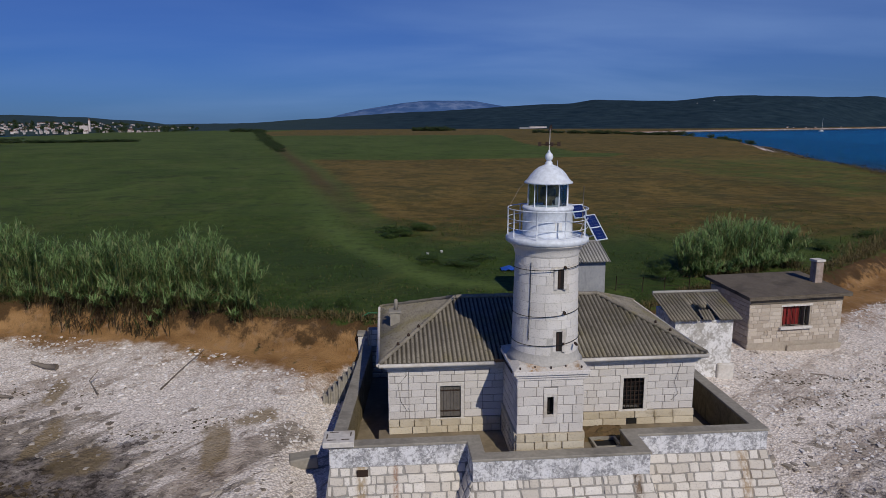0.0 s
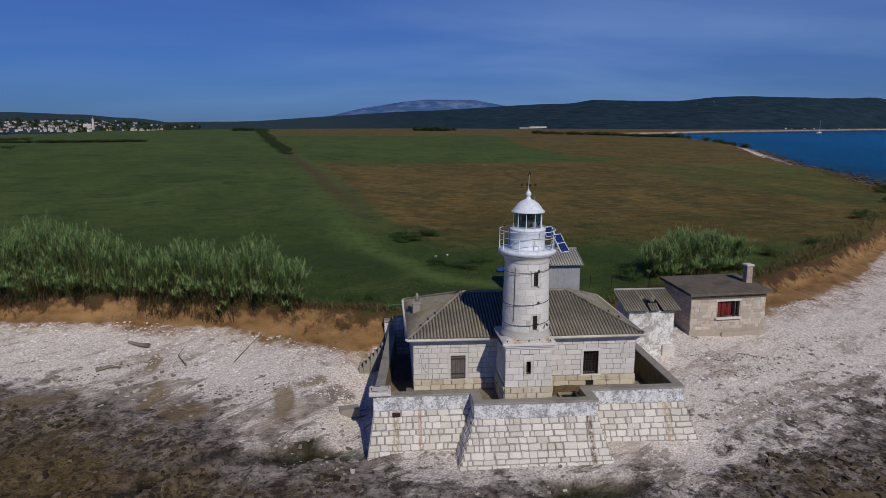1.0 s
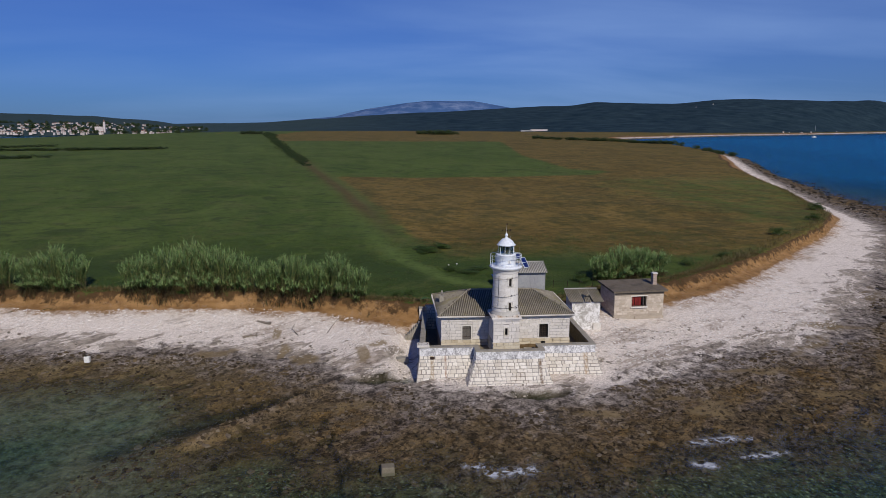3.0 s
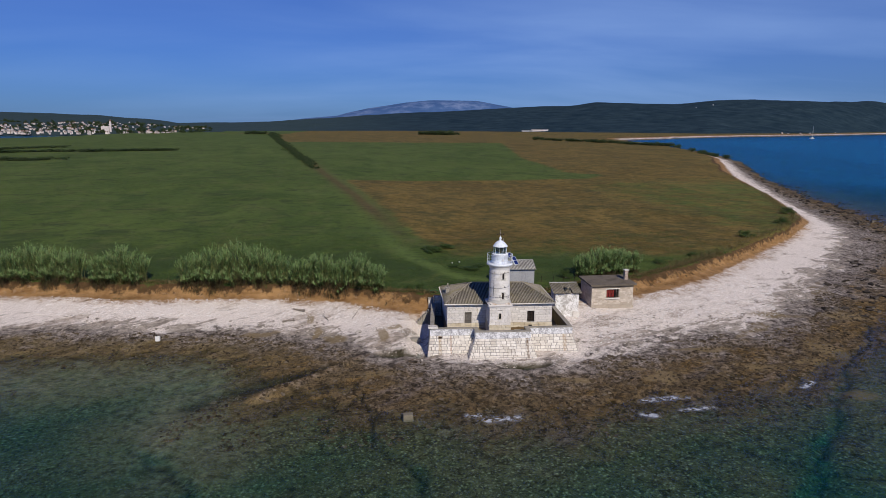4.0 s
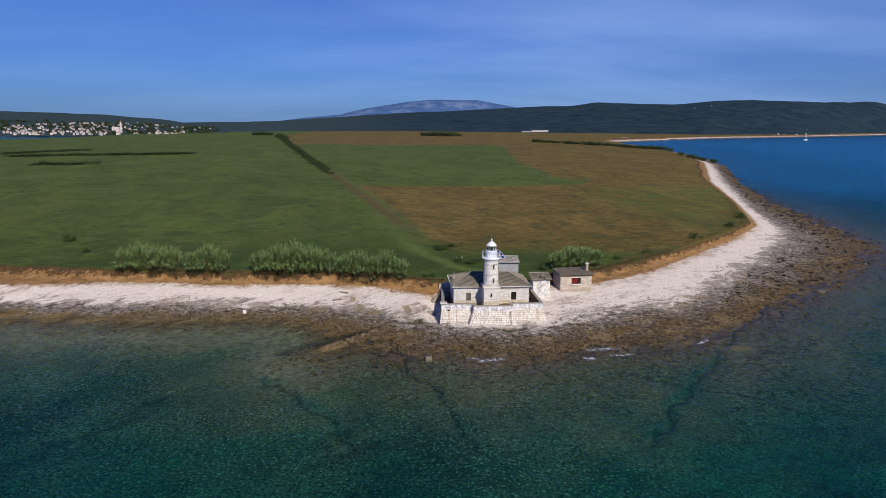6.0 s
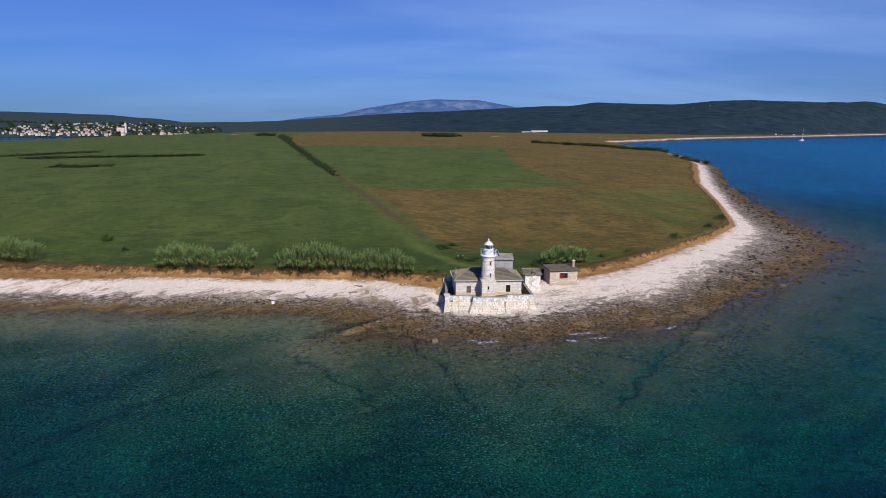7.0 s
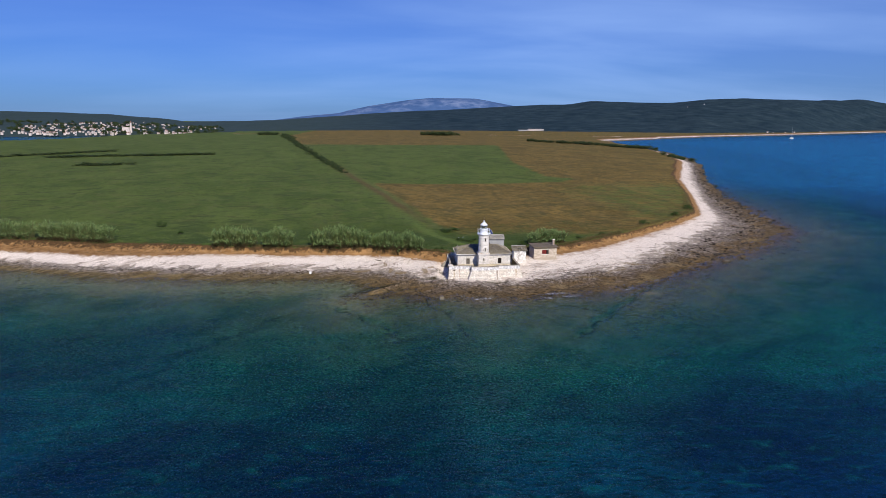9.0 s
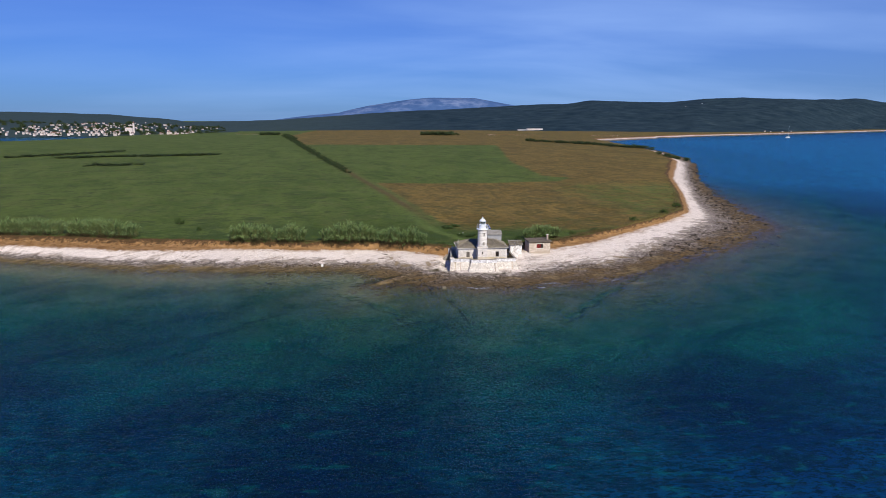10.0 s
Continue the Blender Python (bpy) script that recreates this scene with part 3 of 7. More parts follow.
    k.l.new(k.math("MULTIPLY", fr.outputs[0], 0.42), m2.inputs[0])
    k.l.new(m3.outputs[0], m2.inputs[1]); k.l.new(gl.outputs[0], m2.inputs[2])
    k.l.new(m2.outputs[0], k.out.inputs[0])
    return k.m


M_SEA = sea_mat()


def hill_mat(name, a, b, bare, lo, hi, scale, west=None):
    k = Mat(name, 0.95, 0, 0.1)
    v = k.world()
    c = k.mix(k.ramp(k.noise(v, scale, 8, 0.7), [(0.35, 0.0), (0.65, 1.0)]), a, b)
    c = k.mix(k.ramp(k.noise(v, scale * 0.5, 9, 0.75), [(lo, 0.0), (hi, 0.8)]), c, bare)
    # west: paler tones, the haze on the town's side put into the colour
    if west:
        g = k.n.new("ShaderNodeSeparateXYZ")
        k.l.new(v, g.inputs[0])
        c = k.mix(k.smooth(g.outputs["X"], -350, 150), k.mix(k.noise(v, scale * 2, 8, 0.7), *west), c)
    k.color(c)
    k.bump(k.noise(v, scale * 2, 5), 0.5, 6.0)
    return k.m


# blue distance haze is mixed into these hill and mountain colours
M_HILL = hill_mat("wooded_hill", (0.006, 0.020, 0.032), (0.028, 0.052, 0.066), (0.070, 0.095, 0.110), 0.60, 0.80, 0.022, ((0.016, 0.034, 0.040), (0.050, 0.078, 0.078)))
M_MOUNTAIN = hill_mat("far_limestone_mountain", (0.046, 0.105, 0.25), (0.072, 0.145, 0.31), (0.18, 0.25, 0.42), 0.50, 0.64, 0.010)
M_TOWNWALL = plain("town_wall", (0.52, 0.44, 0.42), (0.80, 0.76, 0.74), 0.05, bump=0)
M_TOWNROOF = plain("town_roof", (0.22, 0.11, 0.085), (0.36, 0.21, 0.16), 0.05, bump=0)

# ---- building helpers ----
def part(name, bm, material, parent=None, label=""):
    me = bpy.data.meshes.new(name)
    bm.to_mesh(me)
    bm.free()
    me.materials.append(material)
    ob = new(name, me)
    if parent is not None:
        ob.parent = parent
    if label:
        ob["label"] = label
    return ob


def mesh_part(name, verts, faces, material, parent=None, smooth=False):
    me = bpy.data.meshes.new(name)
    me.from_pydata(verts, [], faces)
    me.materials.append(material)
    if smooth:
        me.polygons.foreach_set("use_smooth", [True] * len(me.polygons))
    ob = new(name, me)
    if parent is not None:
        ob.parent = parent
    return ob


def thing(name, x, y, z, label, category, group="", rz=0.0, kind=""):
    ob = new(name)
    ob.matrix_world = pose(x, y, z, 0, 0, rz)
    return tagged(ob, label, category, group, kind)


def box(bm, x0, x1, y0, y1, z0, z1, bevel=0.0, jitter=0.0):
    r = bmesh.ops.create_cube(bm, size=1.0)
    vs = r["verts"]
    for v in vs:
        v.co = Vector(((x0 + x1) / 2 + v.co.x * (x1 - x0), (y0 + y1) / 2 + v.co.y * (y1 - y0), (z0 + z1) / 2 + v.co.z * (z1 - z0)))
        if jitter:
            v.co += Vector([random.uniform(-jitter, jitter) for _ in range(3)])
    if bevel:
        es = list({e for v in vs for e in v.link_edges})
        bmesh.ops.bevel(bm, geom=es, offset=bevel, segments=1, affect="EDGES")
    return bm


def lathe(bm, prof, seg=32, cx=0.0, cy=0.0, caps=True):
    rings = []
    for r, z in prof:
        rings.append([bm.verts.new((cx + r * math.cos(2 * math.pi * i / seg), cy + r * math.sin(2 * math.pi * i / seg), z)) for i in range(seg)])
    for a, b in zip(rings, rings[1:]):
        for i in range(seg):
            f = bm.faces.new((a[i], a[(i + 1) % seg], b[(i + 1) % seg], b[i]))
            f.smooth = True
    if caps:
        bm.faces.new(list(reversed(rings[0])))
        bm.faces.new(rings[-1])
    return bm


def tube(bm, pts, r, seg=6, closed=False):
    pts = [Vector(p) for p in pts]
    rings = []
    n = len(pts)
    for i, p in enumerate(pts):
        a = pts[i - 1] if (i or closed) else p
        b = pts[(i + 1) % n] if (i < n - 1 or closed) else p
        d = (b - a).normalized()
        u = d.cross(Vector((0, 0, 1)))
        u = u.normalized() if u.length > 1e-4 else Vector((1, 0, 0))
        w = d.cross(u)
        rad = r(i / max(1, n - 1)) if callable(r) else r
        rings.append([bm.verts.new(p + rad * (math.cos(2 * math.pi * j / seg) * u + math.sin(2 * math.pi * j / seg) * w)) for j in range(seg)])
    for i in range(n if closed else n - 1):
        a, b = rings[i], rings[(i + 1) % n]
        for j in range(seg):
            f = bm.faces.new((a[j], a[(j + 1) % seg], b[(j + 1) % seg], b[j]))
            f.smooth = True
    if not closed:
        bm.faces.new(rings[0]); bm.faces.new(list(reversed(rings[-1])))
    return bm


# ---- lie of the land ----
def lattice(x, y, seed):
    """Smooth value noise, -1 to 1."""
    xi, yi = np.floor(x), np.floor(y)
    fx, fy = x - xi, y - yi
    fx, fy = fx * fx * (3 - 2 * fx), fy * fy * (3 - 2 * fy)

    def h(a, b):
        s = np.sin(a * 127.1 + b * 311.7 + seed * 74.7) * 43758.5453
        return 2 * (s - np.floor(s)) - 1
    return (h(xi, yi) * (1 - fx) + h(xi + 1, yi) * fx) * (1 - fy) + (h(xi, yi + 1) * (1 - fx) + h(xi + 1, yi + 1) * fx) * fy


def fbm(x, y, scale, seed, octaves=4):
    t, a = 0, 1.0
    for o in range(octaves):
        t = t + a * lattice(x * scale * 2 ** o, y * scale * 2 ** o, seed + 13 * o)
        a *= 0.5
    return t / 1.9


LEFT_END = [(-4600, 2300), (-700, 300), (-300, 95)]
BANK_TOP = [(-141, 38), (-123, 34), (-105, 29.5), (-89, 27.5), (-69, 22), (-57, 21), (-52, 19.6), (-45, 18.7), (-36, 18.4), (-28, 17.5), (-23, 16.6), (-20, 15.6), (-16, 14.2), (-12, 12.9), (-10, 12.8),
            (-8.5, 12.0), (-6, 11.2), (8.5, 12), (13, 14.5), (14, 16.5), (22, 18.5), (25, 20.5), (34, 26.5), (50, 39), (78, 66), (93, 85), (104, 112), (116, 142),
            (154, 246), (229, 416), (262, 520), (290, 640), (312, 800), (346, 1030), (660, 1345), (1030, 1595), (1650, 2060)]
BANK_FOOT = [(-139, 29), (-122, 26.5), (-103, 20), (-87, 18.3), (-71, 19.9), (-61, 19.3), (-53, 17.2), (-45, 16.4), (-37, 16.7), (-29, 15.9), (-23, 15.0), (-20, 14.2), (-16, 12.2), (-12, 9.9), (-10.5, 9.0),
             (-8.5, 10.2), (-6, 10), (8.5, 10.6), (13.5, 12.6), (14.6, 14.6), (21, 14.6), (24, 14.9), (27.5, 16.6), (31.5, 19.0), (41, 26.4), (55, 41), (80, 67), (97, 88), (118, 138),
             (157, 244), (234, 412), (266, 518), (294, 638), (316, 800), (350, 1020), (666, 1336), (1034, 1586), (1655, 2050)]
SHINGLE = [(-135, 25), (-118, 20), (-100, 13), (-68, 9), (-57, 9), (-49, 7), (-41, 6.5), (-35, 7), (-27, 5), (-20, 2.5), (-13, -2.5), (-9.5, -6.2), (-4, -8.2), (0, -8.8), (6, -8.4),
           (10, -6.2), (15, -3.9), (21, 0.4), (28, 2.2), (35, 3), (41, 7), (51, 17), (64, 31), (80, 49), (94, 66), (107, 86), (125, 140), (168, 243), (240, 408), (276, 515), (300, 635), (321, 780), (355, 1008), (674, 1325), (1042, 1573), (1662, 2035)]
WATERLINE = [(-131, 16), (-114, 12), (-97, 5), (-82, 2), (-66, 0.5), (-59, 0), (-51, 0), (-44, 0.2), (-39, -0.2), (-34, -1.5), (-29, -5), (-26, -9), (-28.2, -15.5), (-27, -17.2), (-20, -14), (-15, -17.5), (-7, -18.5), (-3, -21.5),
             (3, -22), (10, -18), (16, -16.8), (23, -16.4), (29, -15), (41, -7), (51, -0.5), (84, 25), (120, 61), (134, 106), (148, 158), (180, 251), (254, 414), (284, 510), (307, 600), (328, 733), (364, 1000),
             (683, 1312), (1050, 1559), (1671, 2017)]


def line_of(pts, off):
    return np.array([(x, y - off) for x, y in LEFT_END] + pts + [(2700, 2700 - off), (4700, 3900 - off)], float)


L_TOP, L_FOOT, L_SHINGLE, L_WATER = line_of(BANK_TOP, 0), line_of(BANK_FOOT, 8), line_of(SHINGLE, 13), line_of(WATERLINE, 22)


def inland(line, x, y):
    """Signed distance to a coast line, positive on the land's side."""
    best = np.full(x.shape, 1e18)
    for (ax, ay), (bx, by) in zip(line, line[1:]):
        ux, uy = bx - ax, by - ay
        t = np.clip(((x - ax) * ux + (y - ay) * uy) / (ux * ux + uy * uy), 0, 1)
        best = np.minimum(best, (x - ax - t * ux) ** 2 + (y - ay - t * uy) ** 2)
    ring = np.vstack([line, [(4700, 9000), (-4600, 9000)]])
    ins = np.zeros(x.shape, bool)
    for (ax, ay), (bx, by) in zip(ring, np.roll(ring, -1, 0)):
        if ay != by:
            ins ^= ((ay > y) != (by > y)) & (x < (bx - ax) * (y - ay) / (by - ay) + ax)
    return np.where(ins, 1, -1) * np.sqrt(best)


def near_segment(x, y, ax, ay, bx, by):
    ux, uy = bx - ax, by - ay
    t = np.clip(((x - ax) * ux + (y - ay) * uy) / (ux * ux + uy * uy), 0, 1)
    return np.hypot(x - ax - t * ux, y - ay - t * uy)


CRACKS = [(-8.1, -2.7, -7.2, -11.4, 0.35), (-7.2, -11.4, -4.5, -17, 0.3), (-18, -10.7, -15.5, -16.6, 0.4), (-15.5, -16.6, -12, -30, 0.4), (-12, -30, -7, -48, 0.5), (3, -14, 5.5, -27, 0.35), (2, -8, 3, -14, 0.3), (54, 6, 38, -11, 0.6), (38, -11, 26, -27, 0.7), (26, -27, 11, -45, 0.8), (16, -24, 30, -34, 0.4), (-34, -24, -20, -44, 0.5)]


def lay(x, y):
    """Coast value (0 water's edge, 1 shingle, 2 bank's foot, 3 bank's top) and height."""
    x, y = np.asarray(x, float), np.asarray(y, float)
    dt, df, ds, dw = (inland(l, x, y) for l in (L_TOP, L_FOOT, L_SHINGLE, L_WATER))
    q = np.where(dw < 0, np.maximum(dw / 60, -60), 0.0)
    q = np.where((dw >= 0) & (ds < 0), dw / (dw - ds + 1e-9), q)
    q = np.where((ds >= 0) & (df < 0), 1 + ds / (ds - df + 1e-9), q)
    q = np.where((df >= 0) & (dt < 0), 2 + df / (df - dt + 1e-9), q)
    q = np.where(dt >= 0, 3 + np.minimum(dt / 40, 2), q)
    zf = np.interp(x, [-20, -9, -2, 12], [2.5, 2.15, 1.9, 2.6])
    zt = 4.35 + 0.25 * lattice(x * 0.05, y * 0.05, 3)
    d = np.maximum(-dw, 0)
    z = -0.12 - 0.032 * d
    z = np.where(d > 40, -1.40 - (0.075 + 0.04 * np.clip((x + 25) / 40, 0, 1)) * (d - 40), z)
    z = np.maximum(z, -14)
    z = z + np.where(dw < 0, 0.25 * fbm(x, y, 0.18, 9) * np.clip(d / 6, 0.3, 1.4) - 0.05, 0)
    t = np.clip(q, 0, 1)
    rough = fbm(x, y, 0.45, 21, 4)
    s1, n1 = 0.755 * x + 0.656 * y, -0.656 * x + 0.755 * y
    ribs = 0.22 * (0.45 - np.abs(lattice(s1 * 0.10, n1 * 0.42, 71))) + 0.16 * (0.4 - np.abs(lattice(s1 * 0.42, n1 * 0.9, 73))) + 0.10 * lattice(x * 1.1, y * 1.1, 75)
    z = np.where((q > -0.4) & (q < 0), z + ribs * np.clip(1 + q / 0.4, 0, 1), z)
    z = np.where((q >= 0) & (q < 1), -0.10 + 0.75 * t ** 1.2 + 0.16 * rough * (1 - 0.5 * t) + ribs * (1.15 - 0.6 * t), z)
    t = np.clip(q - 1, 0, 1)
    z = np.where((q >= 1) & (q < 2), 0.65 + (zf - 0.65) * t ** 1.15 + 0.07 * rough, z)
    t = np.clip(q - 2, 0, 1)
    t = np.clip(t + 0.18 * fbm(x, y, 0.6, 31, 3) * np.sin(np.pi * t), 0, 1)
    z = np.where((q >= 2) & (q < 3), zf + (zt - zf) * (0.40 * t + 0.60 * np.clip((t - 0.45) / 0.4, 0, 1) ** 2 * (3 - 2 * np.clip((t - 0.45) / 0.4, 0, 1))), z)
    z = np.where(q >= 3, zt + 0.10 * fbm(x, y, 0.25, 41, 3) + 0.25 * fbm(x, y, 0.02, 43, 2), z)
    for ax, ay, bx, by, w in CRACKS:
        z = z - np.where(q < 1.05, 0.55 * w * np.exp(-(near_segment(x + 1.3 * lattice(x * 0.17, y * 0.17, 7) + 0.5 * lattice(x * 0.6, y * 0.6, 9), y + 1.3 * lattice(x * 0.17, y * 0.17, 8), ax, ay, bx, by) / w) ** 2), 0)
    # raised ledge of rock that runs out into the water
    led = near_segment(x, y, -15.3, -2.4, -26.8, -14.3)
    z = z + np.where(q < 0.8, 0.5 * np.exp(-(led / 0.6) ** 2), 0)
    chan = near_segment(x, y, -16.8, -2.6, -33, -14.6)
    z = z - np.where(q < 0.9, 0.35 * np.exp(-(chan / 1.1) ** 2), 0)
    # tide pools under the terrace
    for px, py, rx, ry in ((-12.6, -2.6, 1.9, 0.9), (2.2, -7.5, 2.5, 0.85)):
        z = z + (-0.22 - z) * np.exp(-(((x - px) / rx) ** 2 + ((y - py) / ry) ** 2) ** 2)
    # scoured hollow along the foot of the sea wall and the yard wall
    z = z - np.where((q > 0.5) & (q < 1.9), 0.32 * np.exp(-(near_segment(x, y, -9, -4.3, 9.5, -4.6) / 1.7) ** 2), 0)
    z = z - np.where((q > 1.02) & (q < 2.6), 0.9 * np.exp(-(near_segment(x, y, -9.6, -2.2, -8.7, 8.5) / 1.3) ** 2), 0)
    z = np.where((x > -8.2) & (x < 8.8) & (y > -2.4) & (y < 9.4), np.minimum(z, 0.9), z)
    # the shallow inlet before the town
    rr, az = np.hypot(x + 25, y + 174), np.degrees(np.arctan2(x + 25, y + 174))
    z = np.where(q >= 3, z * (1 - 0.93 * np.clip((rr - 850) / 330, 0, 1) * np.clip((-az - 18.5) / 3, 0, 1)), z)
    inlet = np.clip((rr - np.interp(az, [-62, -28, -24, -21], [1150, 1235, 1315, 1450])) / 30, 0, 1) * np.clip((1500 - rr) / 30, 0, 1) * (np.abs(az) < 62)
    z = z * (1 - inlet) - 1.2 * inlet
    q = np.where(inlet > 0.5, -1.0, q)
    return q, z


def ground_z(x, y):
    return float(lay(np.array([x]), np.array([y]))[1][0])


def axis(fine0, fine1, step, end0, end1, grow):
    a = list(np.arange(fine0, fine1 + 1e-6, step))
    s, p, hi = step, a[-1], []
    while p < end1:
        s = min(s * grow, 220); p += s; hi.append(p)
    s, p, lo = step, a[0], []
    while p > end0:
        s = min(s * grow, 220); p -= s; lo.append(p)
    return np.array(lo[::-1] + a + hi)


XS, YS = axis(-76, 62, 0.4, -4500, 4500, 1.045), axis(-52, 40, 0.4, -3200, 4600, 1.04)
GX, GY = np.meshgrid(XS, YS)
GQ, GZ = lay(GX.ravel(), GY.ravel())
gx, gy = GX.ravel(), GY.ravel()


def grid_faces(keep=None):
    ny, nx = len(YS), len(XS)
    i = (np.arange(ny - 1)[:, None] * nx + np.arange(nx - 1)[None, :]).ravel()
    f = np.stack([i, i + 1, i + nx + 1, i + nx], 1)
    return f if keep is None else f[keep[f].any(1)]


def sheet(name, verts, faces, material, values):
    used, inv = np.unique(faces, return_inverse=True)
    me = bpy.data.meshes.new(name)
    me.from_pydata(verts[used].tolist(), [], inv.reshape(faces.shape).tolist())
    for key, val in values.items():
        me.attributes.new(key, "FLOAT", "POINT").data.foreach_set("value", val[used].astype(np.float32))
    me.polygons.foreach_set("use_smooth", [True] * len(me.polygons))
    me.materials.append(material)
    return new(name, me)


# field pattern: dry grass beside the hedge line, one green plot in it, a track along the hedge
HEDGE = [(-6, 22), (-24, 133), (-56, 296), (-117, 606), (-213, 1118)]
hx = np.interp(gy, [p[1] for p in HEDGE], [p[0] for p in HEDGE])
side = gx - hx
plot = np.minimum.reduce([np.interp(gy, [180, 196, 240, 375, 690, 760], [-60, 110, 72, 76, 116, 120]) - gx, gy - np.interp(gx, [-60, -20, 36, 72, 110], [205, 196, 194, 205, 260]), 700 - gy])
dry = np.clip((side - 1) / 7, 0, 1) * np.clip((gy - 22 + 0.12 * np.abs(gx - 10)) / 34, 0.2, 1)
dry *= np.where(side > 0, 1 - np.clip(plot / 10 + 0.5, 0, 1), 0)
dry = np.maximum(dry, np.clip((gy - 690) / 120, 0, 0.8) * np.clip((side + 20) / 40, 0, 1))
dry *= 0.72 + 0.28 * np.clip(1 - np.abs(gx - 40) / 160, 0, 1)
dry *= np.where(gy < 230, 1 - 0.42 * np.clip((gx - 34) / 40, 0, 1) * np.clip((230 - gy) / 60, 0, 1), 1)
PATHWAY = [(2, 19.5), (-1.5, 20.6), (-3.7, 24.1), (-6.3, 29.6), (-9.5, 37.8), (-12.2, 48.8), (-18.5, 92), (-33, 190)]
trk = np.zeros_like(gx)
for (ax, ay), (bx, by) in zip(PATHWAY, PATHWAY[1:]):
    trk = np.maximum(trk, np.exp(-(near_segment(gx + 0.5 * lattice(gx * 0.3, gy * 0.3, 55), gy, ax, ay, bx, by) / (1.3 + 0.012 * gy)) ** 2))
trk *= 0.75 * np.clip((100 - gy) / 60, 0, 1)
trk = np.maximum(trk, 0.36 * np.exp(-((side - 3.5) / 2.0) ** 2) * np.clip((gy - 80) / 40, 0, 1) * np.clip((300 - gy) / 60, 0, 1))
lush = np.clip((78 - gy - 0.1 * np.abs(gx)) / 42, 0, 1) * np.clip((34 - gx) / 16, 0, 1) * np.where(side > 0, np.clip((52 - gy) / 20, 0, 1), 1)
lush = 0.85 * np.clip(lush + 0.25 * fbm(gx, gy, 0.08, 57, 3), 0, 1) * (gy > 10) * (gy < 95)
# painted shade of the cracks' depth, and weed in the deep seams
weed_shade = np.zeros_like(gx)
for ax, ay, bx, by, w in CRACKS:
    weed_shade = np.maximum(weed_shade, np.exp(-(near_segment(gx + 1.3 * lattice(gx * 0.17, gy * 0.17, 7) + 0.5 * lattice(gx * 0.6, gy * 0.6, 9), gy + 1.3 * lattice(gx * 0.17, gy * 0.17, 8), ax, ay, bx, by) / (0.26 * w + 0.09)) ** 2))
for ax, ay, bx, by, w in ((-8, -104, 2.5, -92, 2.2), (2.5, -92, 15, -80, 2.6), (15, -80, 38, -57, 2.4), (38, -57, 58, -44, 2.0)):
    weed_shade = np.maximum(weed_shade, 0.5 * np.exp(-(near_segment(gx + 5 * lattice(gx * 0.06, gy * 0.06, 61), gy + 5 * lattice(gx * 0.06, gy * 0.06, 62), ax, ay, bx, by) / w) ** 2))
weed_shade = np.maximum(weed_shade, 0.8 * np.exp(-(near_segment(gx, gy, -16.8, -2.6, -33, -14.6) / 1.0) ** 2)) * 0.85 * (GQ < 1.1)
foam = np.zeros_like(gx)
for ax, ay, bx, by, w in ((12.5, -16.8, 16.2, -16.2, 0.4), (17.0, -16.3, 18.6, -16.4, 0.25), (11.4, -20, 12.4, -20.3, 0.4), (-5.6, -19, -4.2, -19.4, 0.4), (-4.2, -20.3, -0.8, -19.9, 0.5), (15.5, -19.2, 18.8, -18.9, 0.3), (-22.4, -9.9, -21.4, -10.4, 0.3), (31, -14.6, 33, -13, 0.3)):
    foam = np.maximum(foam, np.exp(-(near_segment(gx, gy, ax, ay, bx, by) / w) ** 2))
wx, wy = gx + 0.5 * lattice(gx * 0.5, gy * 0.5, 77), gy + 0.5 * lattice(gx * 0.5, gy * 0.5, 78)
pool = np.zeros_like(gx)
for px, py, rx, ry in ((-12.6, -2.6, 2.6, 1.25), (2.2, -7.4, 3.2, 1.15)):
    pool = np.maximum(pool, np.exp(-(((wx - px) / rx) ** 2 + ((wy - py) / ry) ** 2) ** 4))
# ochre sand in hollows of the rock, and bedrock that crops out low on the western beach
sand = np.zeros_like(gx)
for px, py, rx, ry in ((-19.8, 2.8, 1.3, 1.3), (-14.1, 3.2, 0.7, 1.9), (-12.3, 4.8, 0.9, 0.5), (-22.4, 4.6, 0.6, 2.0), (-30, 5.6, 2.4, 0.8), (-23.8, 9, 0.45, 1.2), (-15.5, -8.4, 3.2, 1.1), (14.2, -9.2, 1.6, 0.6), (17.5, -10.4, 1.9, 1.1),
                       (42, 9.8, 4.2, 1.2), (41.4, -3, 1.8, 3), (26, -3, 3.8, 0.8), (15.9, -11.8, 2.4, 0.9), (53, 10, 3.2, 1.8), (36.5, -16, 2.6, 1.5), (37, -7, 2.2, 1.0), (30, -8.5, 2.6, 0.9), (6.5, -11.5, 2.4, 0.8)):
    sand = np.maximum(sand, np.exp(-0.7 * (((wx - px) / rx) ** 2 + ((wy - py) / ry) ** 2)))
bare = np.clip(1.62 - GQ, -0.1, 0.6) * np.interp(gx, [-60, -8, 8, 30, 60], [0.30, 0.30, 0.14, 0.28, 0.36])
slab = near_segment(wx, wy, -14.4, -0.9, -10.4, 4.2)
bare = np.maximum(bare, 0.30 * np.exp(-(slab / 0.75) ** 2))
bay = np.clip((gx - 90) / 120, 0, 1) * np.clip((gy - 60) / 160, 0, 1) * np.clip((1900 - gy) / 900, 0.25, 1)
ledge = np.maximum(np.exp(-(near_segment(wx, wy, -15.3, -2.4, -26.8, -14.3) / 0.36) ** 2), 0.7 * np.exp(-(near_segment(wx, wy, -9.8, -4.6, -14.5, -8.0) / 0.4) ** 2))
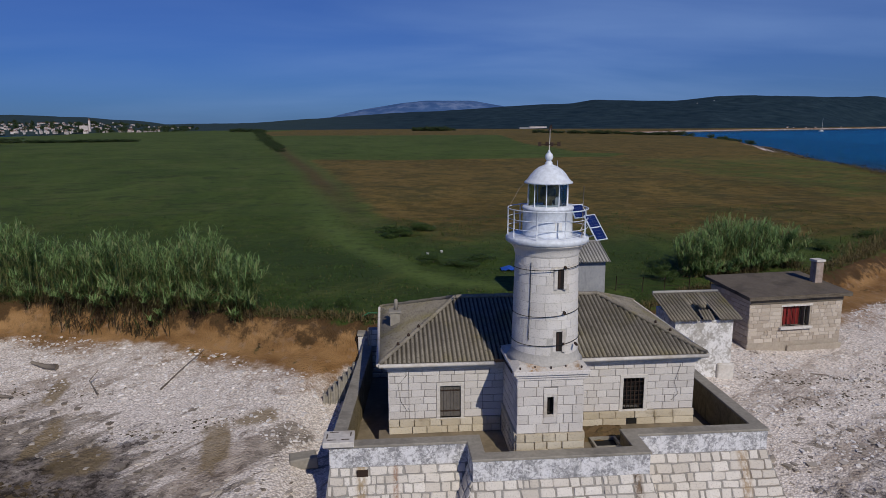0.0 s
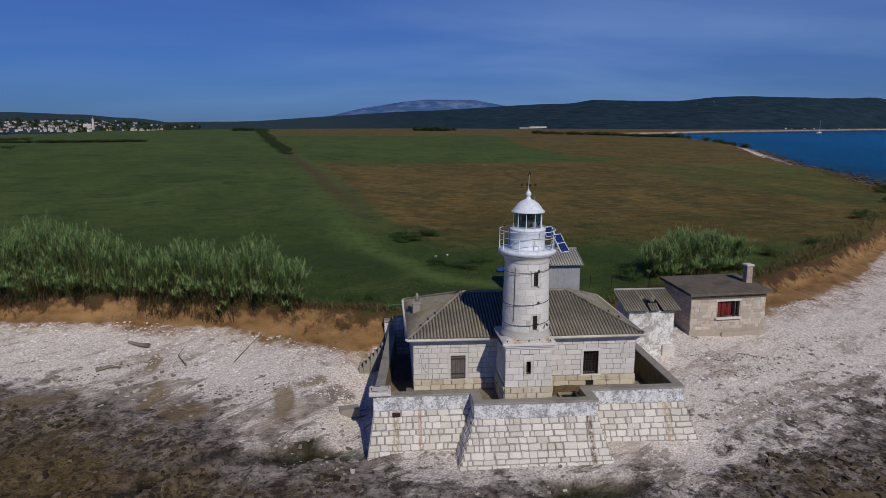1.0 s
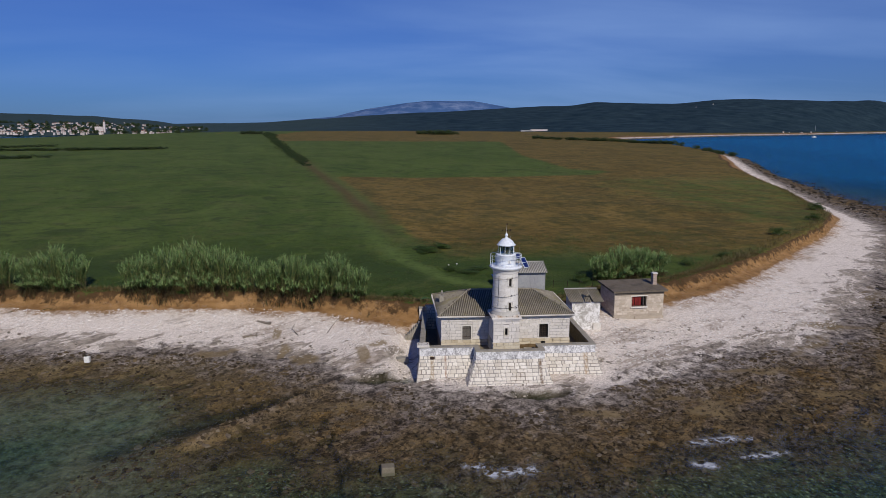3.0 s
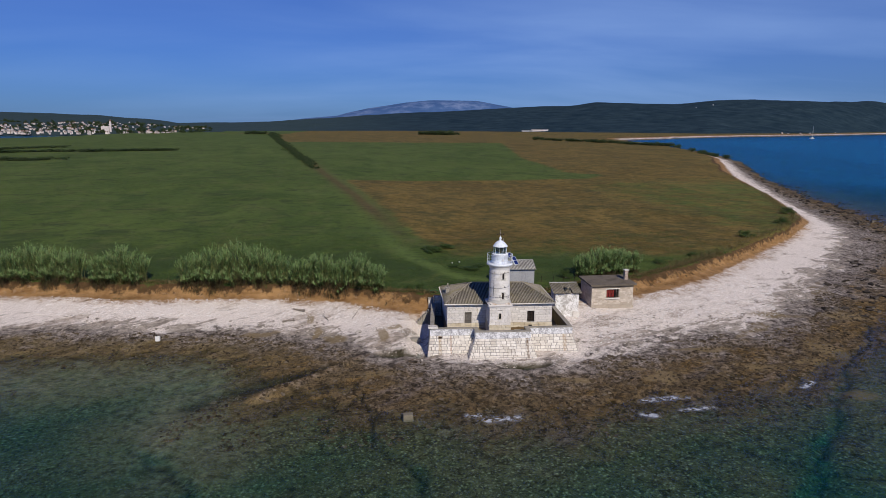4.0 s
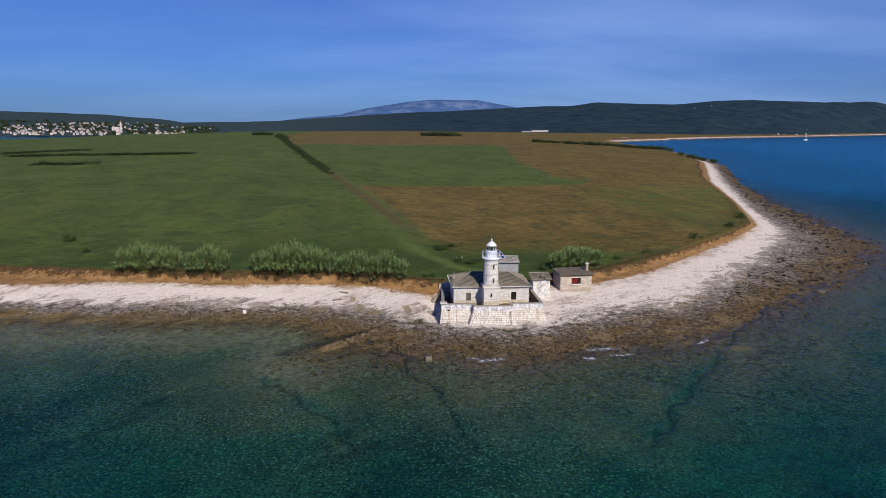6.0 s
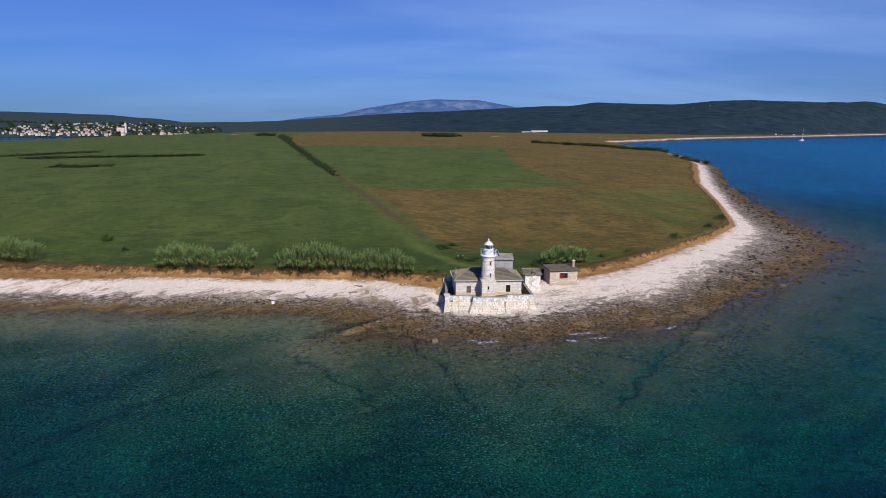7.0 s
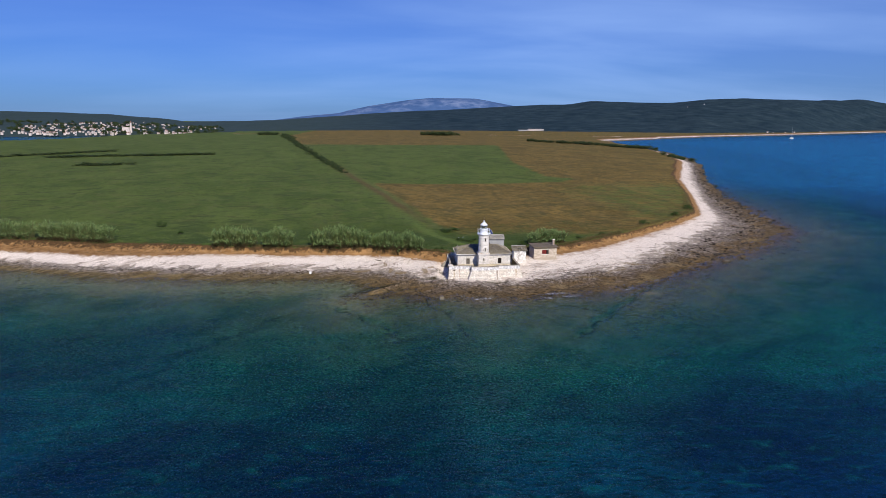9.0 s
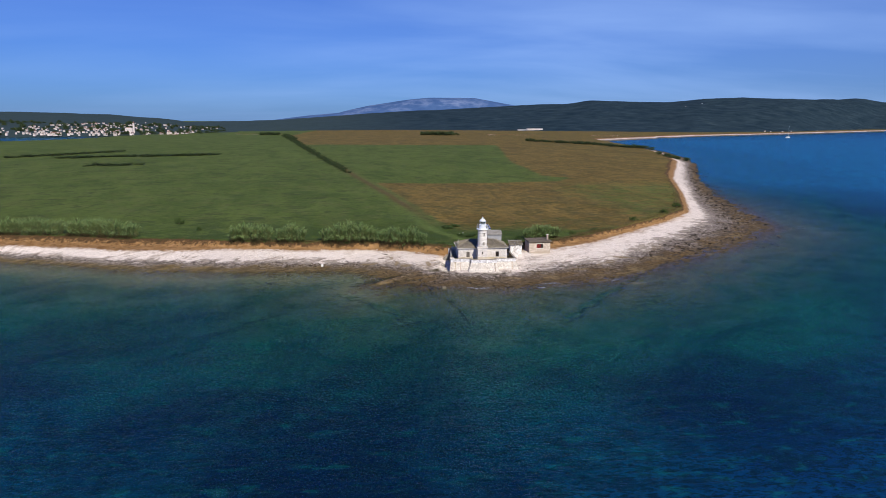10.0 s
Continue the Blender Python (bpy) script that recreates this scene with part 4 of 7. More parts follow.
strip = np.exp(-((side - 1.5) / 2.6) ** 2) * np.clip((gy - 45) / 60, 0, 1) * np.clip((420 - gy) / 120, 0, 1)
ground = sheet("ground", np.stack([gx, gy, GZ], 1), grid_faces(), M_GROUND, {"coast": GQ, "dry": dry, "track": trk, "weed_shade": weed_shade, "strip": strip, "ledge": ledge, "pool": pool, "sand": sand, "bare": bare, "lush": lush})
tagged(ground, "rocky reef, white shingle beach, earth bank and grass meadow", "ground", kind="structure")
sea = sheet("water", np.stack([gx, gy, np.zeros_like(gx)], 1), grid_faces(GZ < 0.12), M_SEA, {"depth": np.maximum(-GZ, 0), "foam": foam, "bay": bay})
tagged(sea, "clear teal sea deepening away from the rocky shore", "sea", kind="structure")

# ---- distant hills ----
FAR = Vector((-25, -174, 0))


def ridge(name, table, toe, depth, material, label, seed, base=3.0, tall=40.0, rough=9.0):
    az = np.arange(-62, 62.01, 0.35)
    el = np.interp(az, [a for a, _ in table], [e for _, e in table])
    t0 = np.interp(az, [a for a, _ in toe], [d for _, d in toe])
    rows = np.linspace(0, 1.25, 26)
    vs, fs = [], []
    for i, (a, e, d0) in enumerate(zip(az, el, t0)):
        dr = d0 + depth
        top = tall + dr * math.tan(radians(e))
        for r in rows:
            d = d0 + r * depth
            h = base + (top - base) * (math.sin(min(r, 1.0) * math.pi / 2) ** (0.9 if a < -12 else 1.3) if r <= 1 else 1 - 2.2 * (r - 1))
            x, y = FAR.x + d * math.sin(radians(a)), FAR.y + d * math.cos(radians(a))
            w = min(1, r * 3) * (0.25 if r > 0.9 else 1)
            h += rough * w * float(fbm(np.array([x]), np.array([y]), 0.004, seed)[0])
            vs.append((x, y, h if r > 0 else -3))
    k = len(rows)
    for i in range(len(az) - 1):
        for j in range(k - 1):
            fs.append((i * k + j, (i + 1) * k + j, (i + 1) * k + j + 1, i * k + j + 1))
    return tagged(mesh_part(name, vs, fs, material, smooth=True), label, "hill", kind="structure")


RIDGE = [(-62, 0.1), (-40, 0.25), (-28.1, 0.22), (-24.7, 0.17), (-21, 0.07), (-17.9, -0.21), (-15.8, -0.50), (-12.9, -0.45), (-9.4, -0.31), (-3.9, 0.08), (1.7, 0.44), (10.2, 0.94), (14.8, 1.09),
         (16.6, 1.27), (22.8, 1.18), (28.1, 1.59), (33.4, 1.35), (36.2, 1.40), (37.5, 1.16), (50, 1.0), (62, 0.6)]
TOE = [(-62, 1430), (-28, 1430), (-20, 1430), (-13, 1520), (0, 1850), (18, 1850), (25, 1850), (32, 2180), (37, 2900), (45, 3100), (62, 3100)]
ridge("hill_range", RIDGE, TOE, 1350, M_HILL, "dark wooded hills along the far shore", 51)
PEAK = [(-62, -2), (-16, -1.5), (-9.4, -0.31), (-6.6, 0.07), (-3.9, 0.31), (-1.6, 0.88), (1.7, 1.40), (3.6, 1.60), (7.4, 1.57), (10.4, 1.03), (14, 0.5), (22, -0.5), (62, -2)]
ridge("mountain", PEAK, [(-62, 3900), (62, 3900)], 600, M_MOUNTAIN, "limestone mountain behind the wooded hills, painted pale blue with haze", 61, rough=5.0)

# ---- pieces of masonry ----
def stone_mesh(name, material, jit, chamfer, seed):
    """A dressed block one unit wide and high, with a chamfered, slightly uneven face towards +z."""
    rng = random.Random(seed)
    c = [(-0.5, -0.5), (0.5, -0.5), (0.5, 0.5), (-0.5, 0.5)]
    c = [(x + rng.uniform(-jit, jit), y + rng.uniform(-jit, jit)) for x, y in c]
    vs = [(x, y, -0.5) for x, y in c] + [(x, y, 0.2 + rng.uniform(-0.1, 0.1)) for x, y in c]
    vs += [(x * (1 - chamfer), y * (1 - chamfer), 0.5 + rng.uniform(-0.12, 0.12)) for x, y in c] + [(rng.uniform(-0.1, 0.1), rng.uniform(-0.1, 0.1), 0.55)]
    fs = []
    for i in range(4):
        j = (i + 1) % 4
        fs += [(i, j, 4 + j, 4 + i), (4 + i, 4 + j, 8 + j, 8 + i), (8 + i, 8 + j, 12)]
    me = bpy.data.meshes.new(name)
    me.from_pydata(vs, [], fs)
    me.materials.append(material)
    return me


def rubble_mesh(name, material, seed):
    """A roughly squared block with knocked-off corners, one unit wide and high, its face towards +z."""
    rng = random.Random(seed)
    c = [(-0.5, -0.40), (-0.43, -0.5), (0.43, -0.5), (0.5, -0.40), (0.5, 0.40), (0.43, 0.5), (-0.43, 0.5), (-0.5, 0.40)]
    c = [(x + rng.uniform(-0.06, 0.05), y + rng.uniform(-0.06, 0.06)) for x, y in c]
    vs = [(x, y, -0.5) for x, y in c] + [(x, y, 0.1 + rng.uniform(-0.12, 0.12)) for x, y in c]
    vs += [(x * 0.91, y * 0.88, 0.45 + rng.uniform(-0.16, 0.16)) for x, y in c] + [(rng.uniform(-0.2, 0.2), rng.uniform(-0.2, 0.2), 0.58)]
    fs = []
    for i in range(8):
        j = (i + 1) % 8
        fs += [(i, j, 8 + j, 8 + i), (8 + i, 8 + j, 16 + j, 16 + i), (16 + i, 16 + j, 24)]
    me = bpy.data.meshes.new(name)
    me.from_pydata(vs, [], fs)
    me.materials.append(material)
    return me


ASHLAR = [stone_mesh("stone", M_ASHLAR, 0.006, 0.05, s) for s in range(3)]
PLINTH = [stone_mesh("stone", M_PLINTH, 0.01, 0.06, s + 10) for s in range(3)]
RUBBLE = [rubble_mesh("stone", M_RUBBLE, s + 20) for s in range(9)]
HUTRUBBLE = [rubble_mesh("stone", M_HUTSTONE, s + 50) for s in range(5)]
HUTBLOCK = [stone_mesh("stone", M_HUTSTONE, 0.03, 0.10, s + 30) for s in range(4)]


def lay_stones(parent, origin, u, v, width, height, course, length, joint, thick, kinds, seed, holes=(), corner=None, wild=0.0):
    """Courses of blocks on the face origin + s*u + t*v (t upwards). holes: (s0, s1, t0, t1) left free. corner: far ends when the face tapers."""
    rng = random.Random(seed)
    u, v = Vector(u).normalized(), Vector(v).normalized()
    nrm = u.cross(v)
    rows = max(1, round(height / course))
    hgt = height / rows
    cuts = [height * r / rows + (rng.uniform(-0.2, 0.2) * wild * hgt if 0 < r < rows else 0) for r in range(rows + 1)]
    for r in range(rows):
        t0, t1 = cuts[r], cuts[r + 1]
        k0, k1 = (0.0, width) if corner is None else corner((t0 + t1) / 2 / height)
        free = [(k0, k1)]
        for a, b, c, d in holes:
            if t1 > c + 0.04 and t0 < d - 0.04:
                free = [q for lo, hi in free for q in ((lo, min(hi, a)), (max(lo, b), hi)) if q[1] - q[0] > 0.06]
        for lo, hi in free:
            x = lo
            first = True
            while x < hi - 0.05:
                w = length * rng.uniform(0.62 - 0.2 * wild, 1.35 + 0.3 * wild) * (0.55 if first and r % 2 else 1)
                first = False
                if hi - x - w < length * 0.45:
                    w = hi - x
                ob = new("stone", rng.choice(kinds))
                p = Vector(origin) + u * (x + w / 2) + v * ((t0 + t1) / 2) + nrm * rng.uniform(-0.006, 0.006)
                m = Matrix((u, v, nrm)).transposed().to_4x4()
                m.translation = p
                ob.parent = parent
                gap_w, gap_h = joint * (1 + wild * rng.uniform(-0.6, 0.7)), joint * (1 + wild * rng.uniform(-0.6, 0.7))
                ob.matrix_basis = m @ Matrix.Rotation(wild * rng.uniform(-0.05, 0.05), 4, "Z") @ Matrix.Diagonal((w - gap_w, t1 - t0 - gap_h, thick * (1 + 0.4 * wild * rng.uniform(-1, 1)), 1))
                x += w


def wall_panel(bm, x0, x1, y0, y1, z0, z1, holes):
    """A wall along x from boxes, with real openings (x0, x1, z0, z1) in it."""
    xs = sorted({x0, x1, *[h[0] for h in holes], *[h[1] for h in holes]})
    for a, b in zip(xs, xs[1:]):
        z = z0
        for h in sorted([h for h in holes if h[0] <= a and h[1] >= b], key=lambda h: h[2]):
            if h[2] > z:
                box(bm, a, b, y0, y1, z, h[2])
            z = h[3]
        if z < z1:
            box(bm, a, b, y0, y1, z, z1)


def corrugated(bm, a, u, s, length, top, low=lambda k: 0.0, pitch=0.19, amp=0.048, sag=0.0):
    """Corrugated sheet from the eave line a + k*u up the slope s, to top(k)."""
    a, u, s = Vector(a), Vector(u).normalized(), Vector(s).normalized()
    nrm = u.cross(s)
    if nrm.z < 0:
        nrm = -nrm
    n = max(2, int(length / pitch * 6))
    valley = bm.verts.layers.float.get("valley") or bm.verts.layers.float.new("valley")
    prev = None
    for i in range(n + 1):
        k = length * i / n
        h0, h1 = low(k), max(low(k) + 0.001, top(k))
        off = nrm * (amp * math.sin(2 * math.pi * k / pitch))
        col = []
        for f in (0, 0.5, 1):
            h = h0 + (h1 - h0) * f
            p = a + u * k + s * h + off + nrm * (0.012 * math.floor(h / 1.55) * -1)
            col.append((bm.verts.new(p), bm.verts.new(p - nrm * 0.02)))
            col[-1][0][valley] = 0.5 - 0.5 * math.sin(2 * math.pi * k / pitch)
        if prev:
            for j in range(2):
                f1 = bm.faces.new((prev[j][0], col[j][0], col[j + 1][0], prev[j + 1][0])); f1.smooth = True
                f2 = bm.faces.new((prev[j][1], prev[j + 1][1], col[j + 1][1], col[j][1])); f2.smooth = True
            bm.faces.new((prev[0][0], prev[0][1], col[0][1], col[0][0]))
        prev = col
    return bm


# ---- keeper's house ----
COURT = 2.76
house = thing("keepers_house", 0.4, 4, COURT, "whitewashed ashlar keeper's house with a hipped corrugated roof", "house")
HX0, HX1, HD = -6.1, 6.95, 8.0
house.matrix_world = Matrix.Identity(4)
W1, W2 = (-3.98, -3.12, 3.38, 4.78), (3.84, 4.74, 3.44, 4.84)
FR = 0.15
bm = bmesh.new()
h1 = (W1[0], W1[1], W1[2], W1[3]); h2 = (W2[0], W2[1], W2[2], W2[3])
wall_panel(bm, HX0, HX1, 0.03, 0.5, COURT - 0.3, 5.6, [h1, h2])
box(bm, HX0, HX0 + 0.45, 0.5, HD, 1.3, 5.6)
box(bm, HX1 - 0.45, HX1, 0.5, HD, 1.3, 5.6)
box(bm, HX0 + 0.45, HX1 - 0.45, HD - 0.45, HD, COURT - 0.3, 5.6)
house_wall = part("wall", bm, M_ASHLAR_JOINT, house)
lay_stones(house_wall, (HX0, 0.03, 3.40), (1, 0, 0), (0, 0, 1), HX1 - HX0, 2.18, 0.335, 0.62, 0.022, 0.05, ASHLAR, 1,
           [(W1[0] - FR - HX0, W1[1] + FR - HX0, 0, W1[3] + FR - 3.40), (W2[0] - FR - HX0, W2[1] + FR - HX0, 0, W2[3] + FR - 3.40), (-1.32 - HX0, 1.18 - HX0, 0, 9)])
lay_stones(house_wall, (HX0 - 0.04, -0.03, COURT), (1, 0, 0), (0, 0, 1), HX1 - HX0 + 0.08, 0.62, 0.31, 0.75, 0.02, 0.12, PLINTH, 2, [(-1.40 - HX0, 1.26 - HX0, 0, 9), (4.05 - HX0, 4.5 - HX0, 0.0, 0.31)])
lay_stones(house_wall, (HX0, HD, 3.0), (0, -1, 0), (0, 0, 1), HD, 2.5, 0.36, 0.8, 0.022, 0.05, ASHLAR, 3)
bm = bmesh.new(); box(bm, 4.06, 4.49, -0.02, 0.1, COURT + 0.02, COURT + 0.29)
part("vent", bm, M_DARK, house, "dark square vent in the plinth")
bm = bmesh.new()
for k, (o, z0, z1) in enumerate(((0.07, 5.50, 5.62), (0.17, 5.62, 5.76), (0.28, 5.76, 5.86))):
    box(bm, HX0 - o, HX1 + o, -o, HD + o, z0, z1, 0.015)
part("cornice", bm, M_PALECONC, house)
# hipped roof
EZ, E0, E1, EY0, EY1 = 5.95, -6.45, 7.26, -0.35, 8.35
AL, AR, RY, RZ = -2.95, 3.85, 4.0, 7.52
rise = RZ - EZ
run_f = math.hypot(RY - EY0, rise)
bm = bmesh.new()
corrugated(bm, (E0, EY0, EZ), (1, 0, 0), (0, RY - EY0, rise), E1 - E0, lambda k: run_f * min(1, k / (AL - E0), (E1 - E0 - k) / (E1 - AR)))
corrugated(bm, (E1, EY1, EZ), (-1, 0, 0), (0, RY - EY1, rise), E1 - E0, lambda k: run_f * min(1, (E1 - E0 - k) / (AL - E0), k / (E1 - AR)))
run_l = math.hypot(AL - E0, rise)
corrugated(bm, (E0, EY1, EZ), (0, -1, 0), (AL - E0, 0, rise), EY1 - EY0, lambda k: run_l * min(k, EY1 - EY0 - k) / (RY - EY0))
run_r = math.hypot(E1 - AR, rise)
corrugated(bm, (E1, EY0, EZ), (0, 1, 0), (AR - E1, 0, rise), EY1 - EY0, lambda k: run_r * min(k, EY1 - EY0 - k) / (RY - EY0))
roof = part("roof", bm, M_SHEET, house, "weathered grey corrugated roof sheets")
for p, q in (((E0, EY0, EZ), (AL, RY, RZ)), ((E1, EY0, EZ), (AR, RY, RZ)), ((E0, EY1, EZ), (AL, RY, RZ)), ((E1, EY1, EZ), (AR, RY, RZ)), ((AL, RY, RZ), (AR, RY, RZ))):
    bm = bmesh.new()
    p, q = Vector(p), Vector(q)
    n = int((q - p).length / 0.45)
    tube(bm, [p.lerp(q, i / n) + Vector((0, 0, 0.03 + 0.02 * (i % 2))) for i in range(n + 1)], 0.10, 6)
    part("ridge_cap", bm, M_SHEET, roof)
for k in range(5):
    bm = bmesh.new()
    f = 0.22 + 0.13 * k
    p = Vector((E0, EY0, EZ)).lerp(Vector((AL, RY, RZ)), f) if k < 3 else Vector((E1, EY0, EZ)).lerp(Vector((AR, RY, RZ)), f - 0.3)
    lathe(bm, [(0.05, p.z + 0.08), (0.07, p.z + 0.16), (0.03, p.z + 0.24)], 7, p.x, p.y)
    part("bolt", bm, M_IRON, roof)
for pts in ([(E0 - 0.04, EY0 - 0.06, 5.88), (-1.72, EY0 - 0.06, 5.86)], [(1.6, EY0 - 0.06, 5.86), (E1 + 0.04, EY0 - 0.06, 5.88)], [(E0 - 0.06, EY0, 5.9), (E0 - 0.06, EY1, 5.9)], [(E1 + 0.06, EY0, 5.9), (E1 + 0.06, EY1, 5.9)]):
    bm = bmesh.new(); tube(bm, pts, 0.085, 8); part("gutter", bm, M_PALECONC, house, "pale painted gutter")
for x0, x1 in ((E0, -1.75), (1.6, E1)):
    bm = bmesh.new(); box(bm, x0 + 0.05, x1 - 0.05, EY0 + 0.02, EY0 + 0.10, 5.80, 5.93); part("fascia", bm, M_TIMBER, house)


def stone_surround(parent, w, y, mat=M_PALECONC):
    a, b, c, d = w
    for name, x0, x1, z0, z1 in (("jamb", a - FR, a, c, d), ("jamb", b, b + FR, c, d), ("lintel", a - FR, b + FR, d, d + FR), ("sill", a - FR - 0.03, b + FR + 0.03, c - 0.10, c)):
        bm = bmesh.new()
        box(bm, x0, x1, y - (0.05 if name == "sill" else 0.02), y + 0.22, z0, z1, 0.012)
        part(name, bm, mat, parent)


win = new("window"); win.parent = house
stone_surround(win, W1, 0.0)
for i in range(6):
    x0 = W1[0] + (W1[1] - W1[0]) * i / 6
    bm = bmesh.new(); box(bm, x0 + 0.004, x0 + (W1[1] - W1[0]) / 6 - 0.004, 0.10, 0.14, W1[2] + 0.02, W1[3] - 0.02, 0.006); part("shutter_board", bm, M_TIMBER, win)
for z in (3.62, 4.52):
    bm = bmesh.new(); box(bm, W1[0] + 0.02, W1[1] - 0.02, 0.085, 0.10, z, z + 0.06); part("hinge", bm, M_IRON, win)
win = new("window"); win.parent = house
stone_surround(win, W2, 0.0)
bm = bmesh.new(); box(bm, W2[0] - 0.05, W2[1] + 0.05, 0.42, 0.48, W2[2] - 0.05, W2[3] + 0.05); part("dark_room", bm, M_DARK, win)
for i in range(1, 5):
    x = W2[0] + (W2[1] - W2[0]) * i / 5
    bm = bmesh.new(); box(bm, x - 0.016, x + 0.016, 0.08, 0.11, W2[2], W2[3]); part("grille_bar", bm, M_IRON, win)
for i in range(1, 7):
    z = W2[2] + (W2[3] - W2[2]) * i / 7
    bm = bmesh.new(); box(bm, W2[0], W2[1], 0.06, 0.08, z - 0.010, z + 0.010); part("grille_bar", bm, M_IRON, win)

chim = new("chimney"); chim.parent = house
CH = (-5.75, 4.3)
bm = bmesh.new(); box(bm, CH[0] - 0.24, CH[0] + 0.24, CH[1] - 0.26, CH[1] + 0.26, 5.9, 6.80, 0.02); part("chimney_shaft", bm, M_CONCRETE, chim)
bm = bmesh.new(); box(bm, CH[0] - 0.29, CH[0] + 0.29, CH[1] - 0.31, CH[1] + 0.31, 6.80, 6.90, 0.02); part("cap", bm, M_CONCRETE, chim)
bm = bmesh.new(); lathe(bm, [(0.10, 6.90), (0.09, 7.35), (0.05, 7.4)], 10, CH[0] + 0.05, CH[1] + 0.1); part("flue", bm, M_CONCRETE, chim)
for pts, r in (([(-5.3, -0.02, 5.4), (-5.72, -0.03, 4.9), (-5.62, -0.03, 4.2), (-5.35, -0.04, 3.75), (-5.28, -0.04, 3.9)], 0.007), ([(-5.28, -0.03, 5.45), (-5.27, -0.03, 3.4)], 0.006), ([(6.3, -0.03, 5.4), (6.05, -0.04, 4.6), (6.25, -0.03, 4.1), (5.95, -0.04, 3.8)], 0.007)):
    bm = bmesh.new(); tube(bm, pts, r, 5); part("wire", bm, M_CABLE, house)

# ---- lighthouse tower ----
TY = -1.52
tower = thing("lighthouse", 0, TY, COURT, "white limestone lighthouse with a domed lantern and gallery", "lighthouse")
tower.matrix_world = Matrix.Identity(4)
BX0, BX1, BY = -1.31, 1.17, -3.0
BW = (-0.20, 0.04, 4.72, 5.42)
bm = bmesh.new()
wall_panel(bm, BX0, BX1, BY + 0.03, BY + 0.4, COURT - 0.3, 6.18, [BW])
box(bm, BX0, BX0 + 0.4, BY + 0.4, 0.03, COURT - 0.3, 6.18)
box(bm, BX1 - 0.4, BX1, BY + 0.4, 0.03, COURT - 0.3, 6.18)
block = part("base_block", bm, M_ASHLAR_JOINT, tower)
PT = 3.98
lay_stones(block, (BX0, BY + 0.03, PT), (1, 0, 0), (0, 0, 1), BX1 - BX0, 2.2, 0.345, 0.55, 0.02, 0.05, ASHLAR, 5, [(BW[0] - 0.14 - BX0, BW[1] + 0.14 - BX0, BW[2] - 0.1 - PT, BW[3] + 0.1 - PT)])
lay_stones(block, (BX0, 0.0, PT), (0, -1, 0), (0, 0, 1), -BY, 2.2, 0.345, 0.6, 0.02, 0.05, ASHLAR, 6)
lay_stones(block, (BX1, BY, PT), (0, 1, 0), (0, 0, 1), -BY, 2.2, 0.345, 0.6, 0.02, 0.05, ASHLAR, 7)
lay_stones(block, (BX0 - 0.07, BY - 0.05, COURT), (1, 0, 0), (0, 0, 1), BX1 - BX0 + 0.14, PT - COURT, 0.31, 0.62, 0.02, 0.14, PLINTH, 8)
lay_stones(block, (BX0 - 0.04, 0.0, COURT), (0, -1, 0), (0, 0, 1), -BY, PT - COURT, 0.31, 0.7, 0.02, 0.14, PLINTH, 9)
lay_stones(block, (BX1 + 0.04, BY, COURT), (0, 1, 0), (0, 0, 1), -BY, PT - COURT, 0.31, 0.7, 0.02, 0.14, PLINTH, 11)
bm = bmesh.new()
for o, z0, z1 in ((0.05, 6.10, 6.22), (0.12, 6.22, 6.34), (0.21, 6.34, 6.50)):
    box(bm, BX0 - o, BX1 + o, BY - o, -0.3 + 0.0, z0, z1, 0.02)
part("cornice", bm, M_ASHLAR, tower)
bm = bmesh.new()
v0 = [bm.verts.new((x, y, 6.504)) for x, y in ((BX0 - 0.18, BY - 0.18), (BX1 + 0.18, BY - 0.18), (BX1 + 0.18, -0.1), (BX0 - 0.18, -0.1))]
v1 = [bm.verts.new((x, y, 6.62)) for x, y in ((-1.2, TY - 1.2), (1.1, TY - 1.2), (1.1, TY + 1.2), (-1.2, TY + 1.2))]
for i in range(4):
    bm.faces.new((v0[i], v0[(i + 1) % 4], v1[(i + 1) % 4], v1[i]))
bm.faces.new(v1)
part("weathering", bm, M_WEATHERING, tower, "sloping pale stone weathering with rust stain")
for side_x, house_x in ((BX0 - 0.2, -1.75), (BX1 + 0.2, 1.62)):
    bm = bmesh.new(); tube(bm, [(house_x, -0.42, 5.96), (side_x, -1.3, 6.30), (side_x, -2.9, 6.40)], 0.06, 7); part("valley_gutter", bm, M_IRON, tower, "rusty gutter between tower and eaves")
for i in range(5):
    bm = bmesh.new(); lathe(bm, [(0.035, 6.51), (0.03, 6.62)], 6, -1.25 + 0.58 * i, BY - 0.02 + 0.1 * (i % 2)); part("bolt", bm, M_IRON, tower)
bm = bmesh.new()
lathe(bm, [(1.47, 6.53), (1.36, 6.66), (1.30, 6.85), (1.28, 6.95), (1.265, 7.2), (1.185, 10.62)], 48, 0, TY)
shaft = part("shaft", bm, M_TOWER_JOINT, tower)


